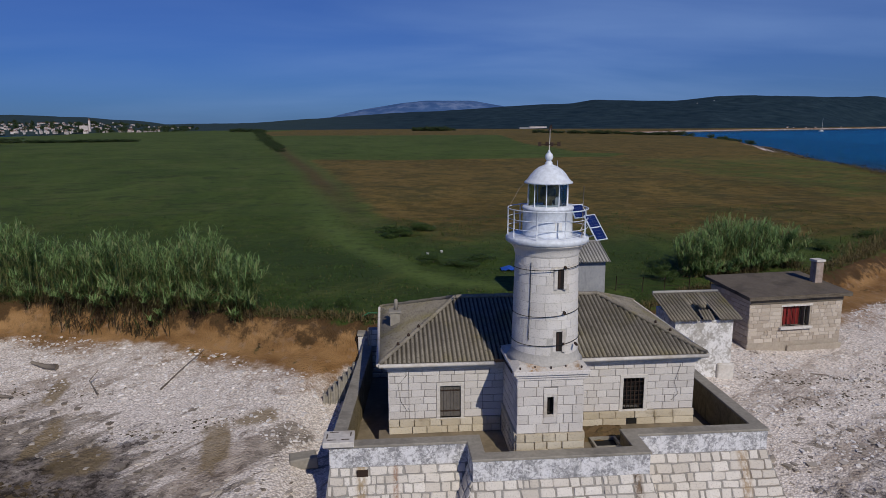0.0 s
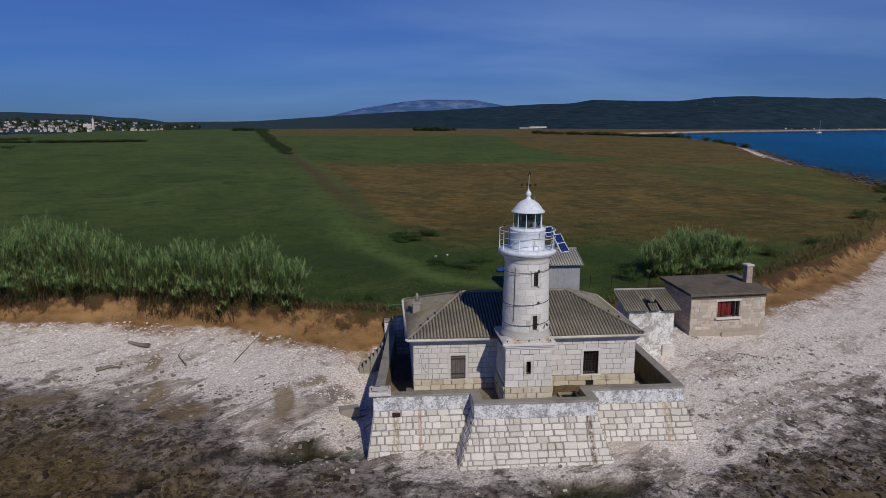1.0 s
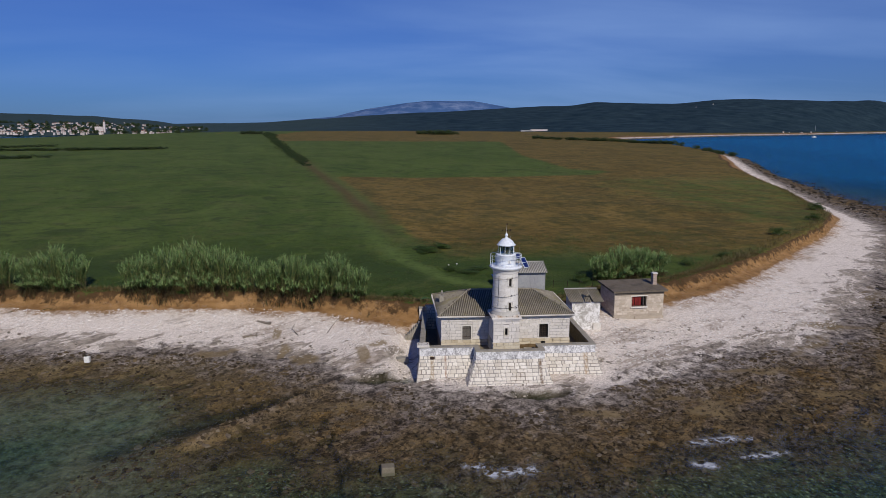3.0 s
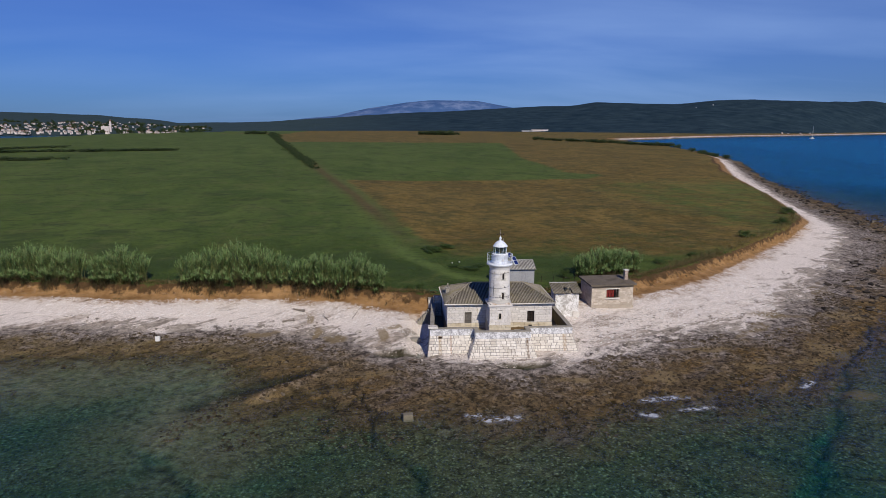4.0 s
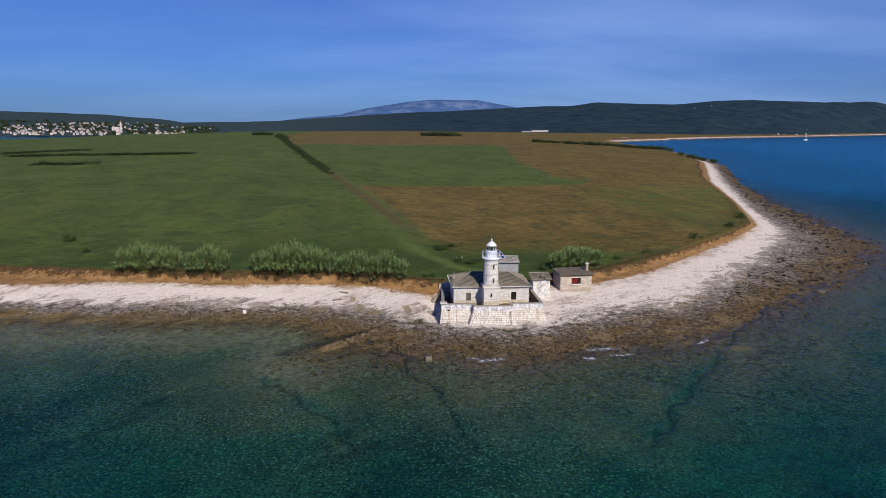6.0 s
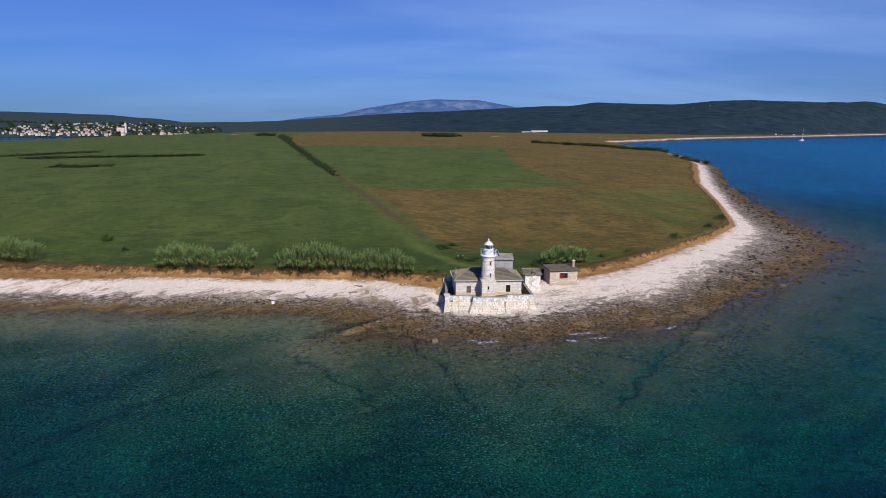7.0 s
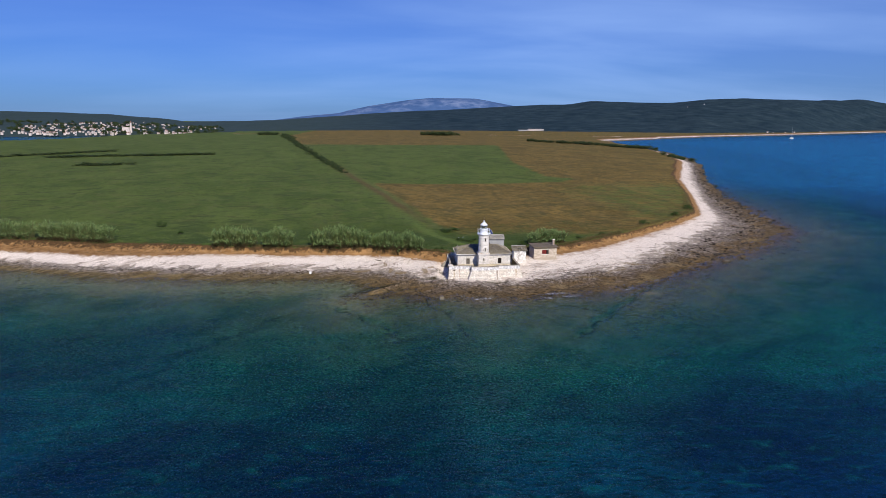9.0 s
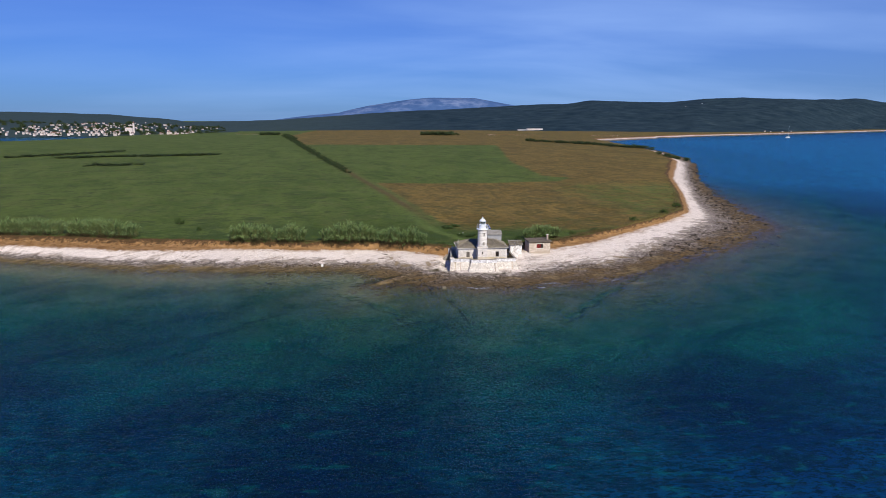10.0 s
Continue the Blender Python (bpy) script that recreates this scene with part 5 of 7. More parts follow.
def curved_block(name, ang, seed):
    rng = random.Random(seed)
    n = 4
    vs, fs = [], []
    for i in range(n + 1):
        a = ang * (i / n - 0.5)
        for r in (0.985, 1.0 + rng.uniform(-0.002, 0.004)):
            for z in (-0.5, 0.5):
                vs.append((r * math.sin(a), -r * math.cos(a), z))
    for i in range(n):
        b = 4 * i
        fs += [(b + 2, b + 6, b + 7, b + 3), (b + 1, b + 3, b + 7, b + 5), (b, b + 4, b + 6, b + 2)]
    fs += [(0, 2, 3, 1), (4 * n, 4 * n + 1, 4 * n + 3, 4 * n + 2)]
    me = bpy.data.meshes.new(name)
    me.from_pydata(vs, [], fs)
    me.materials.append(M_TOWER)
    return me


CURVED = {w: [curved_block("stone", radians(w - 0.6), s) for s in range(2)] for w in (20, 25, 30)}
rng = random.Random(77)
zc, row = 6.95, 0
SW = [(0.13, 0.36, 9.52, 10.22), (0.13, 0.36, 7.12, 7.86)]
while zc < 10.5:
    hgt = 0.335
    a, k = (-180 if row % 2 else -168), 0
    end = a + 360
    rad = np.interp(zc + hgt / 2, [6.9, 7.2, 10.62], [1.29, 1.265, 1.185]) + 0.012
    while a < end - 1:
        w = rng.choice((20, 25, 30))
        if end - a < 45:
            w = 20 if end - a < 21 else (25 if end - a < 26 else (30 if end - a < 31 else 20))
        mid = a + w / 2
        xm = 1.25 * math.sin(radians(mid))
        gap = any(zc + hgt > s[2] + 0.1 and zc < s[3] - 0.1 and math.cos(radians(mid)) > 0 and abs(xm - 0.245) < 0.20 for s in SW)
        if not gap:
            ob = new("stone", rng.choice(CURVED[w]))
            ob.parent = shaft
            ob.matrix_basis = pose(0, TY, zc + hgt / 2, 0, 0, mid) @ Matrix.Diagonal((rad, rad, hgt - 0.014, 1))
        a += w
    zc += hgt
    row += 1
for w in SW:
    win = new("window"); win.parent = tower
    yb = TY - 1.24
    bm = bmesh.new(); box(bm, w[0], w[1], yb - 0.022, yb + 0.06, w[2], w[3]); part("slit", bm, M_DARK, win)
    bm = bmesh.new(); box(bm, w[0] + 0.02, w[0] + 0.10, yb - 0.035, yb, w[2] + 0.02, w[3] - 0.02); part("shutter", bm, M_IRON, win)
    for x0, x1, z0, z1 in ((w[0] - 0.13, w[0], w[2] - 0.04, w[3] + 0.04), (w[1], w[1] + 0.13, w[2] - 0.04, w[3] + 0.04)):
        bm = bmesh.new(); box(bm, x0, x1, yb - 0.03, yb + 0.1, z0, z1, 0.01); part("jamb", bm, M_PALECONC, win)
win = new("window"); win.parent = tower
for name, x0, x1, z0, z1 in (("jamb", BW[0] - 0.14, BW[0], BW[2] - 0.1, BW[3] + 0.1), ("jamb", BW[1], BW[1] + 0.14, BW[2] - 0.1, BW[3] + 0.1)):
    bm = bmesh.new(); box(bm, x0, x1, BY - 0.03, BY + 0.2, z0, z1, 0.01); part(name, bm, M_PALECONC, win)
for name, z0, z1 in (("lintel", BW[3] + 0.1, BW[3] + 0.34), ("sill", BW[2] - 0.34, BW[2] - 0.1)):
    bm = bmesh.new(); box(bm, BW[0] - 0.14, BW[1] + 0.14, BY - 0.005, BY + 0.2, z0, z1, 0.01); part(name, bm, M_ASHLAR, win)
for z0, z1 in ((BW[3], BW[3] + 0.1), (BW[2] - 0.1, BW[2])):
    bm = bmesh.new(); box(bm, BW[0], BW[1], BY - 0.02, BY + 0.2, z0, z1, 0.005); part("head_stone", bm, M_PALECONC, win)
bm = bmesh.new(); box(bm, BW[0], BW[1], BY + 0.25, BY + 0.3, BW[2], BW[3]); part("slit", bm, M_DARK, win)
# gallery
bm = bmesh.new()
lathe(bm, [(1.18, 10.60), (1.22, 10.66), (1.24, 10.74), (1.27, 10.86), (1.35, 10.97), (1.46, 11.05), (1.52, 11.10)], 48, 0, TY)
part("corbel", bm, M_TOWER, tower)
bm = bmesh.new()
lathe(bm, [(1.50, 11.10), (1.56, 11.13), (1.57, 11.26), (1.54, 11.32), (0.5, 11.34)], 48, 0, TY)
part("gallery", bm, M_WHITE, tower)
rail = new("railing"); rail.parent = tower
for i in range(9):
    a = radians(-90 + 12 + 40 * i)
    x, y = 1.50 * math.cos(a), TY + 1.50 * math.sin(a)
    bm = bmesh.new(); tube(bm, [(x, y, 11.30), (x, y, 12.36)], 0.024, 6); part("post", bm, M_WHITE, rail)
for z, r in ((11.66, 0.014), (12.0, 0.014), (12.36, 0.022)):
    bm = bmesh.new(); tube(bm, [(1.50 * math.cos(radians(6 * i)), TY + 1.50 * math.sin(radians(6 * i)), z) for i in range(60)], r, 6, True); part("rail", bm, M_WHITE, rail)
# lantern
bm = bmesh.new()
lathe(bm, [(0.98, 11.33), (0.94, 11.40), (0.93, 12.30), (0.97, 12.33), (0.97, 12.40), (0.90, 12.45), (0.5, 12.46)], 40, 0, TY)
part("drum", bm, M_WHITE, tower)
bm = bmesh.new(); box(bm, 0.05, 0.32, TY - 0.955, TY - 0.90, 11.62, 11.95, 0.01); part("hatch", bm, M_PLASTIC, tower)
lantern = new("lantern"); lantern.parent = tower
NB = 10
for i in range(NB):
    a, b = radians(-90 + 18 + 36 * i), radians(-90 + 18 + 36 * (i + 1))
    p, q = Vector((0.76 * math.cos(a), TY + 0.76 * math.sin(a), 0)), Vector((0.76 * math.cos(b), TY + 0.76 * math.sin(b), 0))
    bm = bmesh.new(); tube(bm, [(p.x, p.y, 12.45), (p.x, p.y, 13.30)], 0.022, 5); part("glazing_bar", bm, M_WHITE, lantern)
    bm = bmesh.new()
    d = (q - p).normalized() * 0.02
    f = bm.faces.new([bm.verts.new(c) for c in ((p.x + d.x, p.y + d.y, 12.46), (q.x - d.x, q.y - d.y, 12.46), (q.x - d.x, q.y - d.y, 13.30), (p.x + d.x, p.y + d.y, 13.30))])
    bmesh.ops.solidify(bm, geom=[f], thickness=0.008)
    pane = part("pane", bm, M_GLASS, lantern)
    pane.visible_shadow = False
bm = bmesh.new(); lathe(bm, [(0.18, 12.46), (0.16, 12.62), (0.27, 12.68), (0.30, 12.9), (0.27, 13.1), (0.12, 13.18)], 20, 0, TY); part("lens", bm, M_BRASS, lantern, "dull metal and glass lamp lens")
bm = bmesh.new(); box(bm, 0.25, 0.5, TY - 0.1, TY + 0.25, 12.46, 12.75); part("apparatus", bm, M_GREYWALL, lantern)
bm = bmesh.new()
lathe(bm, [(0.74, 13.27), (0.90, 13.29), (0.91, 13.34), (0.84, 13.38), (0.77, 13.46), (0.68, 13.60), (0.53, 13.77), (0.34, 13.90), (0.17, 13.97), (0.13, 14.0), (0.14, 14.05), (0.10, 14.08), (0.10, 14.12)], 40, 0, TY)
part("dome", bm, M_WHITE, tower)
bm = bmesh.new(); lathe(bm, [(0.06, 14.11), (0.13, 14.17), (0.155, 14.26), (0.13, 14.35), (0.06, 14.42), (0.03, 14.5)], 20, 0, TY); part("ball", bm, M_WHITE, tower)
vane = new("weather_vane"); vane.parent = tower
bm = bmesh.new(); tube(bm, [(0, TY, 14.45), (0.02, TY, 15.30)], 0.018, 6); part("spike", bm, M_PALECONC, vane)
for dx_, dy_ in ((1, 0), (0, 1)):
    bm = bmesh.new(); tube(bm, [(-0.36 * dx_, TY - 0.36 * dy_, 14.72), (0.36 * dx_, TY + 0.36 * dy_, 14.72)], 0.012, 5); part("arm", bm, M_IRON, vane)
for dx_, dy_ in ((0.36, 0), (-0.36, 0), (0, 0.36), (0, -0.36)):
    bm = bmesh.new(); box(bm, dx_ - 0.06, dx_ + 0.06, TY + dy_ - 0.012, TY + dy_ + 0.012, 14.66, 14.80); part("point_plate", bm, M_IRON, vane)
bm = bmesh.new()
tube(bm, [(-0.05, TY - 0.02, 15.20), (0.03, TY, 15.36), (0.06, TY, 15.44)], 0.03, 5); box(bm, -0.02, 0.10, TY - 0.01, TY + 0.01, 15.24, 15.36)
part("arrow", bm, M_IRON, vane)
# cables, conductor and rods
for z, tilt, r in ((10.28, 0.10, 1.33), (8.55, 0.14, 1.31), (7.42, 0.12, 1.33)):
    bm = bmesh.new()
    tube(bm, [(r * math.cos(radians(8 * i)), TY + r * math.sin(radians(8 * i)), z + tilt * math.cos(radians(8 * i - 30))) for i in range(45)], 0.014, 5, True)
    part("cable", bm, M_CABLE, tower)
bm = bmesh.new(); tube(bm, [(-0.80, TY - 0.94, 10.45), (-0.82, TY - 0.96, 9.0), (-0.86, TY - 1.0, 7.5)], 0.012, 6); part("conductor", bm, M_CABLE, tower)
for x, z in ((0.42, 10.30), (0.42, 8.60), (0.40, 7.42), (0.9, 7.38)):
    bm = bmesh.new(); box(bm, x - 0.035, x + 0.035, TY - 1.34, TY - 1.1, z - 0.04, z + 0.04); part("bracket", bm, M_IRON, tower)
bm = bmesh.new(); tube(bm, [(1.08, TY - 0.9, 11.35), (1.10, TY - 0.9, 13.25)], 0.016, 6); part("aerial", bm, M_DRIFT, tower)
bm = bmesh.new(); tube(bm, [(0.45, TY + 0.5, 13.4), (0.46, TY + 0.5, 14.1)], 0.012, 5); part("aerial", bm, M_WHITE, tower)
bm = bmesh.new(); tube(bm, [(-1.48, TY, 12.4), (-1.1, TY, 13.1), (-0.8, TY, 13.4)], 0.008, 5); part("stay", bm, M_DRIFT, tower)
bm = bmesh.new(); tube(bm, [(1.15, TY - 0.4, 11.5), (1.3, TY - 0.5, 11.9), (1.25, TY - 0.7, 11.6), (1.1, TY - 0.8, 11.38)], 0.02, 6); part("hose", bm, M_PALECONC, tower)


def solar_panel(x, y, z, rx, ry, rz, n):
    """n framed modules on a bracket."""
    p = thing("solar_panel", x, y, z, "dark blue solar panel in a white frame on the gallery rail", "solar panel", "solar panels")
    p.matrix_world = pose(x, y, z, rx, ry, rz)
    for i in range(n):
        o = 0.54 * i
        bm = bmesh.new(); box(bm, -0.28, 0.28, o - 0.25, o + 0.25, 0.0, 0.025); part("module", bm, M_SOLAR, p)
        for x0, x1, y0, y1 in ((-0.31, -0.28, -0.28, 0.28), (0.28, 0.31, -0.28, 0.28), (-0.28, 0.28, -0.28, -0.25), (-0.28, 0.28, 0.25, 0.28)):
            bm = bmesh.new(); box(bm, x0, x1, o + y0, o + y1, -0.01, 0.035); part("frame_bar", bm, M_WHITE, p)
    bm = bmesh.new(); tube(bm, [(0, 0, -0.02), (-0.1, 0.1, -0.35)], 0.025, 6); part("bracket", bm, M_WHITE, p)
    return p


solar_panel(1.82, TY - 0.55, 11.42, 52, 0, 32, 2)
solar_panel(1.14, TY - 0.15, 12.22, 58, 0, 28, 1)

# ---- terrace walls ----
terrace = thing("terrace_wall", 0, 0, 0, "battered sea wall of squared stone with a flaking rendered parapet", "wall")
TOPZ, PARZ = 3.40, 2.60
RIM = [(-7.3, 11.6), (-8.4, -2.38), (-3.1, -2.38), (-3.1, -3.86), (3.55, -3.86), (3.55, -2.42), (8.95, -2.42), (9.05, 6.75)]
FOOT = [(-7.35, 11.6), (-8.75, -3.5), (-4.1, -3.5), (-4.1, -5.45), (4.1, -5.45), (4.1, -3.55), (9.6, -3.55), (9.6, 6.75)]
DOWN = 2.2
bm = bmesh.new()
ext = 3.0 / DOWN
topv = [bm.verts.new((x, y, PARZ)) for x, y in RIM]
lowv = [bm.verts.new((x + (bx - x) * ext, y + (by - y) * ext, PARZ - 3.0)) for (x, y), (bx, by) in zip(RIM, FOOT)]
for i in range(len(RIM) - 1):
    bm.faces.new((topv[i], lowv[i], lowv[i + 1], topv[i + 1]))
batter = part("batter", bm, M_MORTAR, terrace)
for i, name in ((1, 0), (2, 0), (3, 0), (4, 0), (5, 0)):
    a, b = Vector((*RIM[i], PARZ)), Vector((*RIM[i + 1], PARZ))
    c, d = Vector((*FOOT[i], PARZ - DOWN)), Vector((*FOOT[i + 1], PARZ - DOWN))
    u = (b - a).normalized()
    wid_top, wid_low = (b - a).length, (d - c).length
    slope = (a - c) - u * (a - c).dot(u)
    hgt = slope.length * 1.12
    up = slope.normalized()
    s0 = (c - a).dot(u)
    s1 = (d - a).dot(u)
    foot = a - up * hgt

    def taper(t, s0=s0 * 1.12, s1=wid_top + (s1 - wid_top) * 1.12, w=wid_top):
        return (s0 * (1 - t) + 0.02, w + (s1 - w) * (1 - t) - 0.02)
    lay_stones(batter, foot, u, up, wid_top, hgt, 0.35, 0.47, 0.042, 0.085, RUBBLE, 40 + i, corner=taper, wild=1.0)
TH = 0.46


def inset_line(pts, d):
    out = []
    for i, p in enumerate(pts):
        p = Vector(p)
        a = (p - Vector(pts[i - 1])).normalized() if i else None
        b = (Vector(pts[i + 1]) - p).normalized() if i < len(pts) - 1 else None
        na = Vector((-a.y, a.x)) if a is not None else None
        nb = Vector((-b.y, b.x)) if b is not None else None
        n = na if nb is None else nb if na is None else (na + nb) / (1 + na.dot(nb))
        out.append(p + n * d)
    return out


def ribbon(bm, outer, inner, z0, z1):
    for i in range(len(outer) - 1):
        q = [outer[i], outer[i + 1], inner[i + 1], inner[i]]
        lo = [bm.verts.new((p[0], p[1], z0)) for p in q]
        hi = [bm.verts.new((p[0], p[1], z1)) for p in q]
        bm.faces.new(hi); bm.faces.new(list(reversed(lo)))
        bm.faces.new((lo[0], lo[1], hi[1], hi[0])); bm.faces.new((lo[2], lo[3], hi[3], hi[2]))
    bmesh.ops.remove_doubles(bm, verts=bm.verts, dist=0.0005)


rim2 = [Vector(p) for p in RIM]
bm = bmesh.new(); ribbon(bm, rim2, inset_line(RIM, TH - 0.03), PARZ - 0.02, TOPZ)
part("parapet", bm, M_PARAPET, terrace, "parapet band of flaking grey-white render")
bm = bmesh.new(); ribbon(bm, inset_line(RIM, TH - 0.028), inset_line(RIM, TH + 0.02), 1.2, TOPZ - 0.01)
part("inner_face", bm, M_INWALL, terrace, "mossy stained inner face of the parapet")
bm = bmesh.new(); ribbon(bm, inset_line(RIM, -0.04), inset_line(RIM, TH + 0.05), TOPZ, TOPZ + 0.09)
bmesh.ops.bevel(bm, geom=[e for e in bm.edges if abs(e.verts[0].co.z - e.verts[1].co.z) < 1e-4 and e.verts[0].co.z > TOPZ + 0.05], offset=0.02, segments=1, affect="EDGES")
part("coping", bm, M_CONCRETE, terrace, "weathered grey concrete coping")
bm = bmesh.new(); box(bm, -7.38, -6.95, -2.56, -2.36, 2.28, 2.52); part("drain", bm, M_IRON, terrace)
cap = thing("corner_cap", -8.05, -2.0, TOPZ + 0.09, "pale stone corner block with rusty iron cramps", "stone block")
bm = bmesh.new(); box(bm, -0.58, 0.60, -0.55, 0.5, 0, 0.22, 0.03); part("slab", bm, M_PALECONC, cap)
for x0, x1, y0, y1 in ((-0.35, 0.0, 0.34, 0.38), (0.12, 0.42, -0.3, -0.26), (-0.42, -0.1, -0.32, -0.28), (-0.46, -0.42, -0.15, 0.2), (0.44, 0.48, 0.0, 0.3)):
    bm = bmesh.new(); box(bm, x0, x1, y0, y1, 0.20, 0.235); part("cramp", bm, M_IRON, cap)
bm = bmesh.new()
fl = [bm.verts.new((x, y, COURT)) for x, y in ((-6.55, -2.0), (-2.7, -2.0), (-2.7, -3.45), (3.1, -3.45), (3.1, -2.0), (7.3, -2.0), (7.3, 0.4), (-6.55, 0.4))]
f = bm.faces.new(fl)
ex = bmesh.ops.extrude_face_region(bm, geom=[f])
for v in [g for g in ex["geom"] if isinstance(g, bmesh.types.BMVert)]:
    v.co.z -= 1.4
box(bm, -8.0, -6.0, -2.1, 11.0, 1.0, 1.6)
box(bm, 6.9, 8.7, -2.1, 11.0, 1.2, 1.95)
bmesh.ops.recalc_face_normals(bm, faces=bm.faces)
tagged(part("floor", bm, M_FLOOR), "stained concrete court between house and parapet", "floor", kind="structure")
heap = thing("soil_heap", 2.6, -0.75, COURT, "heap of brown earth and weeds in the court corner", "earth heap")
bm = bmesh.new()
bmesh.ops.create_grid(bm, x_segments=14, y_segments=10, size=1.0)
for v in bm.verts:
    v.co = Vector((v.co.x * 1.1, v.co.y * 0.7, max(0.0, 0.20 * (1 - v.co.x ** 2) * (1 - v.co.y ** 2) + 0.16 * noise.noise(v.co * 3) - 0.02)))
part("earth", bm, M_EARTH, heap)
pit = thing("cistern_hatch", 2.55, -1.75, COURT, "dark open cistern hatch with a stone rim", "hatch")
for x0, x1, y0, y1 in ((-0.55, 0.55, -0.45, -0.35), (-0.55, 0.55, 0.35, 0.45), (-0.55, -0.45, -0.35, 0.35), (0.45, 0.55, -0.35, 0.35)):
    bm = bmesh.new(); box(bm, x0, x1, y0, y1, -0.05, 0.14, 0.01); part("rim_stone", bm, M_CONCRETE, pit)
bm = bmesh.new(); box(bm, -0.45, 0.45, -0.35, 0.35, -0.05, 0.012); part("opening", bm, M_DARK, pit)
# cross wall and gate pillar behind the house's corner
cross = thing("cross_wall", -6.6, 9.4, COURT, "low wall of yellowish squared stone closing the yard", "wall")
bm = bmesh.new(); box(bm, -0.62, 0.52, 0.0, 0.5, -1.3, 1.62, 0.02); core = part("core", bm, M_MORTAR, cross)
lay_stones(core, (-0.62, 0.0, -1.15), (1, 0, 0), (0, 0, 1), 1.14, 2.77, 0.3, 0.42, 0.04, 0.08, RUBBLE, 60, wild=1.0)
pillar = thing("gate_pillar", -7.45, 11.0, COURT - 0.4, "weathered stone gate pillar at the end of the yard wall", "pillar")
bm = bmesh.new(); box(bm, -0.35, 0.35, -0.35, 0.35, 0, 1.25, 0.03, 0.03); part("pier", bm, M_RUBBLE, pillar)
bm = bmesh.new(); box(bm, -0.40, 0.40, -0.40, 0.40, 1.28, 1.42, 0.03, 0.02); part("cap", bm, M_CONCRETE, pillar)
# steps outside the yard wall
steps = thing("stone_steps", -9.55, 7.2, 1.5, "flight of pale stone steps beside the yard wall", "steps")
for i in range(7):
    bm = bmesh.new(); box(bm, 0.25 * i, 0.25 * i + 0.27, 0.17 * i, 0.17 * i + 0.85, -0.9, 0.2 * i, 0.015, 0.012); part("step", bm, M_CONCRETE, steps)
    bm = bmesh.new(); box(bm, 0.25 * i + 0.02, 0.25 * i + 0.16, 0.17 * i - 0.16, 0.17 * i + 0.04, -0.9, 0.2 * i + 0.22, 0.03, 0.02); part("kerb_stone", bm, M_CONCRETE, steps)

# ---- square hut ----
hut = thing("stone_hut", 15.15, 10.25, 2.3, "flat-roofed hut of rough squared blocks with a barred red window", "hut", rz=5.5)
HWID, HDEP, HHT = 6.2, 4.1, 3.0
HW = (2.2, 4.02, 1.22, 2.44)
bm = bmesh.new()
wall_panel(bm, 0, HWID, 0.03, 0.35, -0.6, HHT, [HW])
box(bm, 0, 0.35, 0.35, HDEP, -0.6, HHT); box(bm, HWID - 0.35, HWID, 0.35, HDEP, -0.6, HHT); box(bm, 0.35, HWID - 0.35, HDEP - 0.35, HDEP, -0.6, HHT)
hw = part("wall", bm, M_HUTMORTAR, hut)
lay_stones(hw, (0, 0.03, 0.28), (1, 0, 0), (0, 0, 1), HWID, 2.35, 0.235, 0.46, 0.016, 0.05, HUTBLOCK, 70, wild=0.6, holes=[(HW[0] - 0.1, HW[1] + 0.1, HW[2] - 0.38, HW[3] - 0.22)])
bm = bmesh.new(); box(bm, 0.0, HWID, -0.02, 0.03, 2.66, HHT, 0.0)
part("ring_beam", bm, M_ROOFCONC, hut, "dark stained concrete ring beam")
lay_stones(hw, (0, HDEP, 0.0), (0, -1, 0), (0, 0, 1), HDEP, HHT, 0.26, 0.42, 0.03, 0.06, HUTRUBBLE, 71, wild=1.0)
bm = bmesh.new(); box(bm, 2.6, HWID + 0.06, -0.14, 0.02, -0.6, 0.02, 0.03, 0.03); part("footing", bm, M_HUTMORTAR, hut)
bm = bmesh.new()
rv = [bm.verts.new(c) for c in ((-0.3, -0.32, 2.98), (HWID + 0.35, -0.32, 2.98), (HWID + 0.35, HDEP + 0.3, 3.28), (-0.3, HDEP + 0.3, 3.28), (-0.3, -0.32, 3.2), (HWID + 0.35, -0.32, 3.2), (HWID + 0.35, HDEP + 0.3, 3.5), (-0.3, HDEP + 0.3, 3.5))]
for q in ((0, 3, 2, 1), (4, 5, 6, 7), (0, 1, 5, 4), (1, 2, 6, 5), (2, 3, 7, 6), (3, 0, 4, 7)):
    bm.faces.new([rv[i] for i in q])
bmesh.ops.subdivide_edges(bm, edges=bm.edges[:], cuts=9, use_grid_fill=True)
for v in bm.verts:
    v.co += Vector((random.uniform(-0.012, 0.012), random.uniform(-0.02, 0.02), random.uniform(-0.012, 0.012)))
part("roof_slab", bm, M_ROOFCONC, hut, "dark cracked concrete roof slab")
win = new("window"); win.parent = hut
bm = bmesh.new(); box(bm, HW[0] - 0.22, HW[1] + 0.12, -0.2, 0.2, HW[2] - 0.16, HW[2], 0.015); part("sill", bm, M_PALECONC, win)
bm = bmesh.new(); box(bm, HW[0] - 0.15, HW[1] + 0.15, -0.03, 0.2, HW[3], HW[3] + 0.12, 0.01); part("lintel", bm, M_PALECONC, win)
bm = bmesh.new(); box(bm, HW[0] - 0.03, HW[1] + 0.05, 0.38, 0.42, HW[2] - 0.05, HW[3] + 0.05); part("dark_room", bm, M_DARK, win)
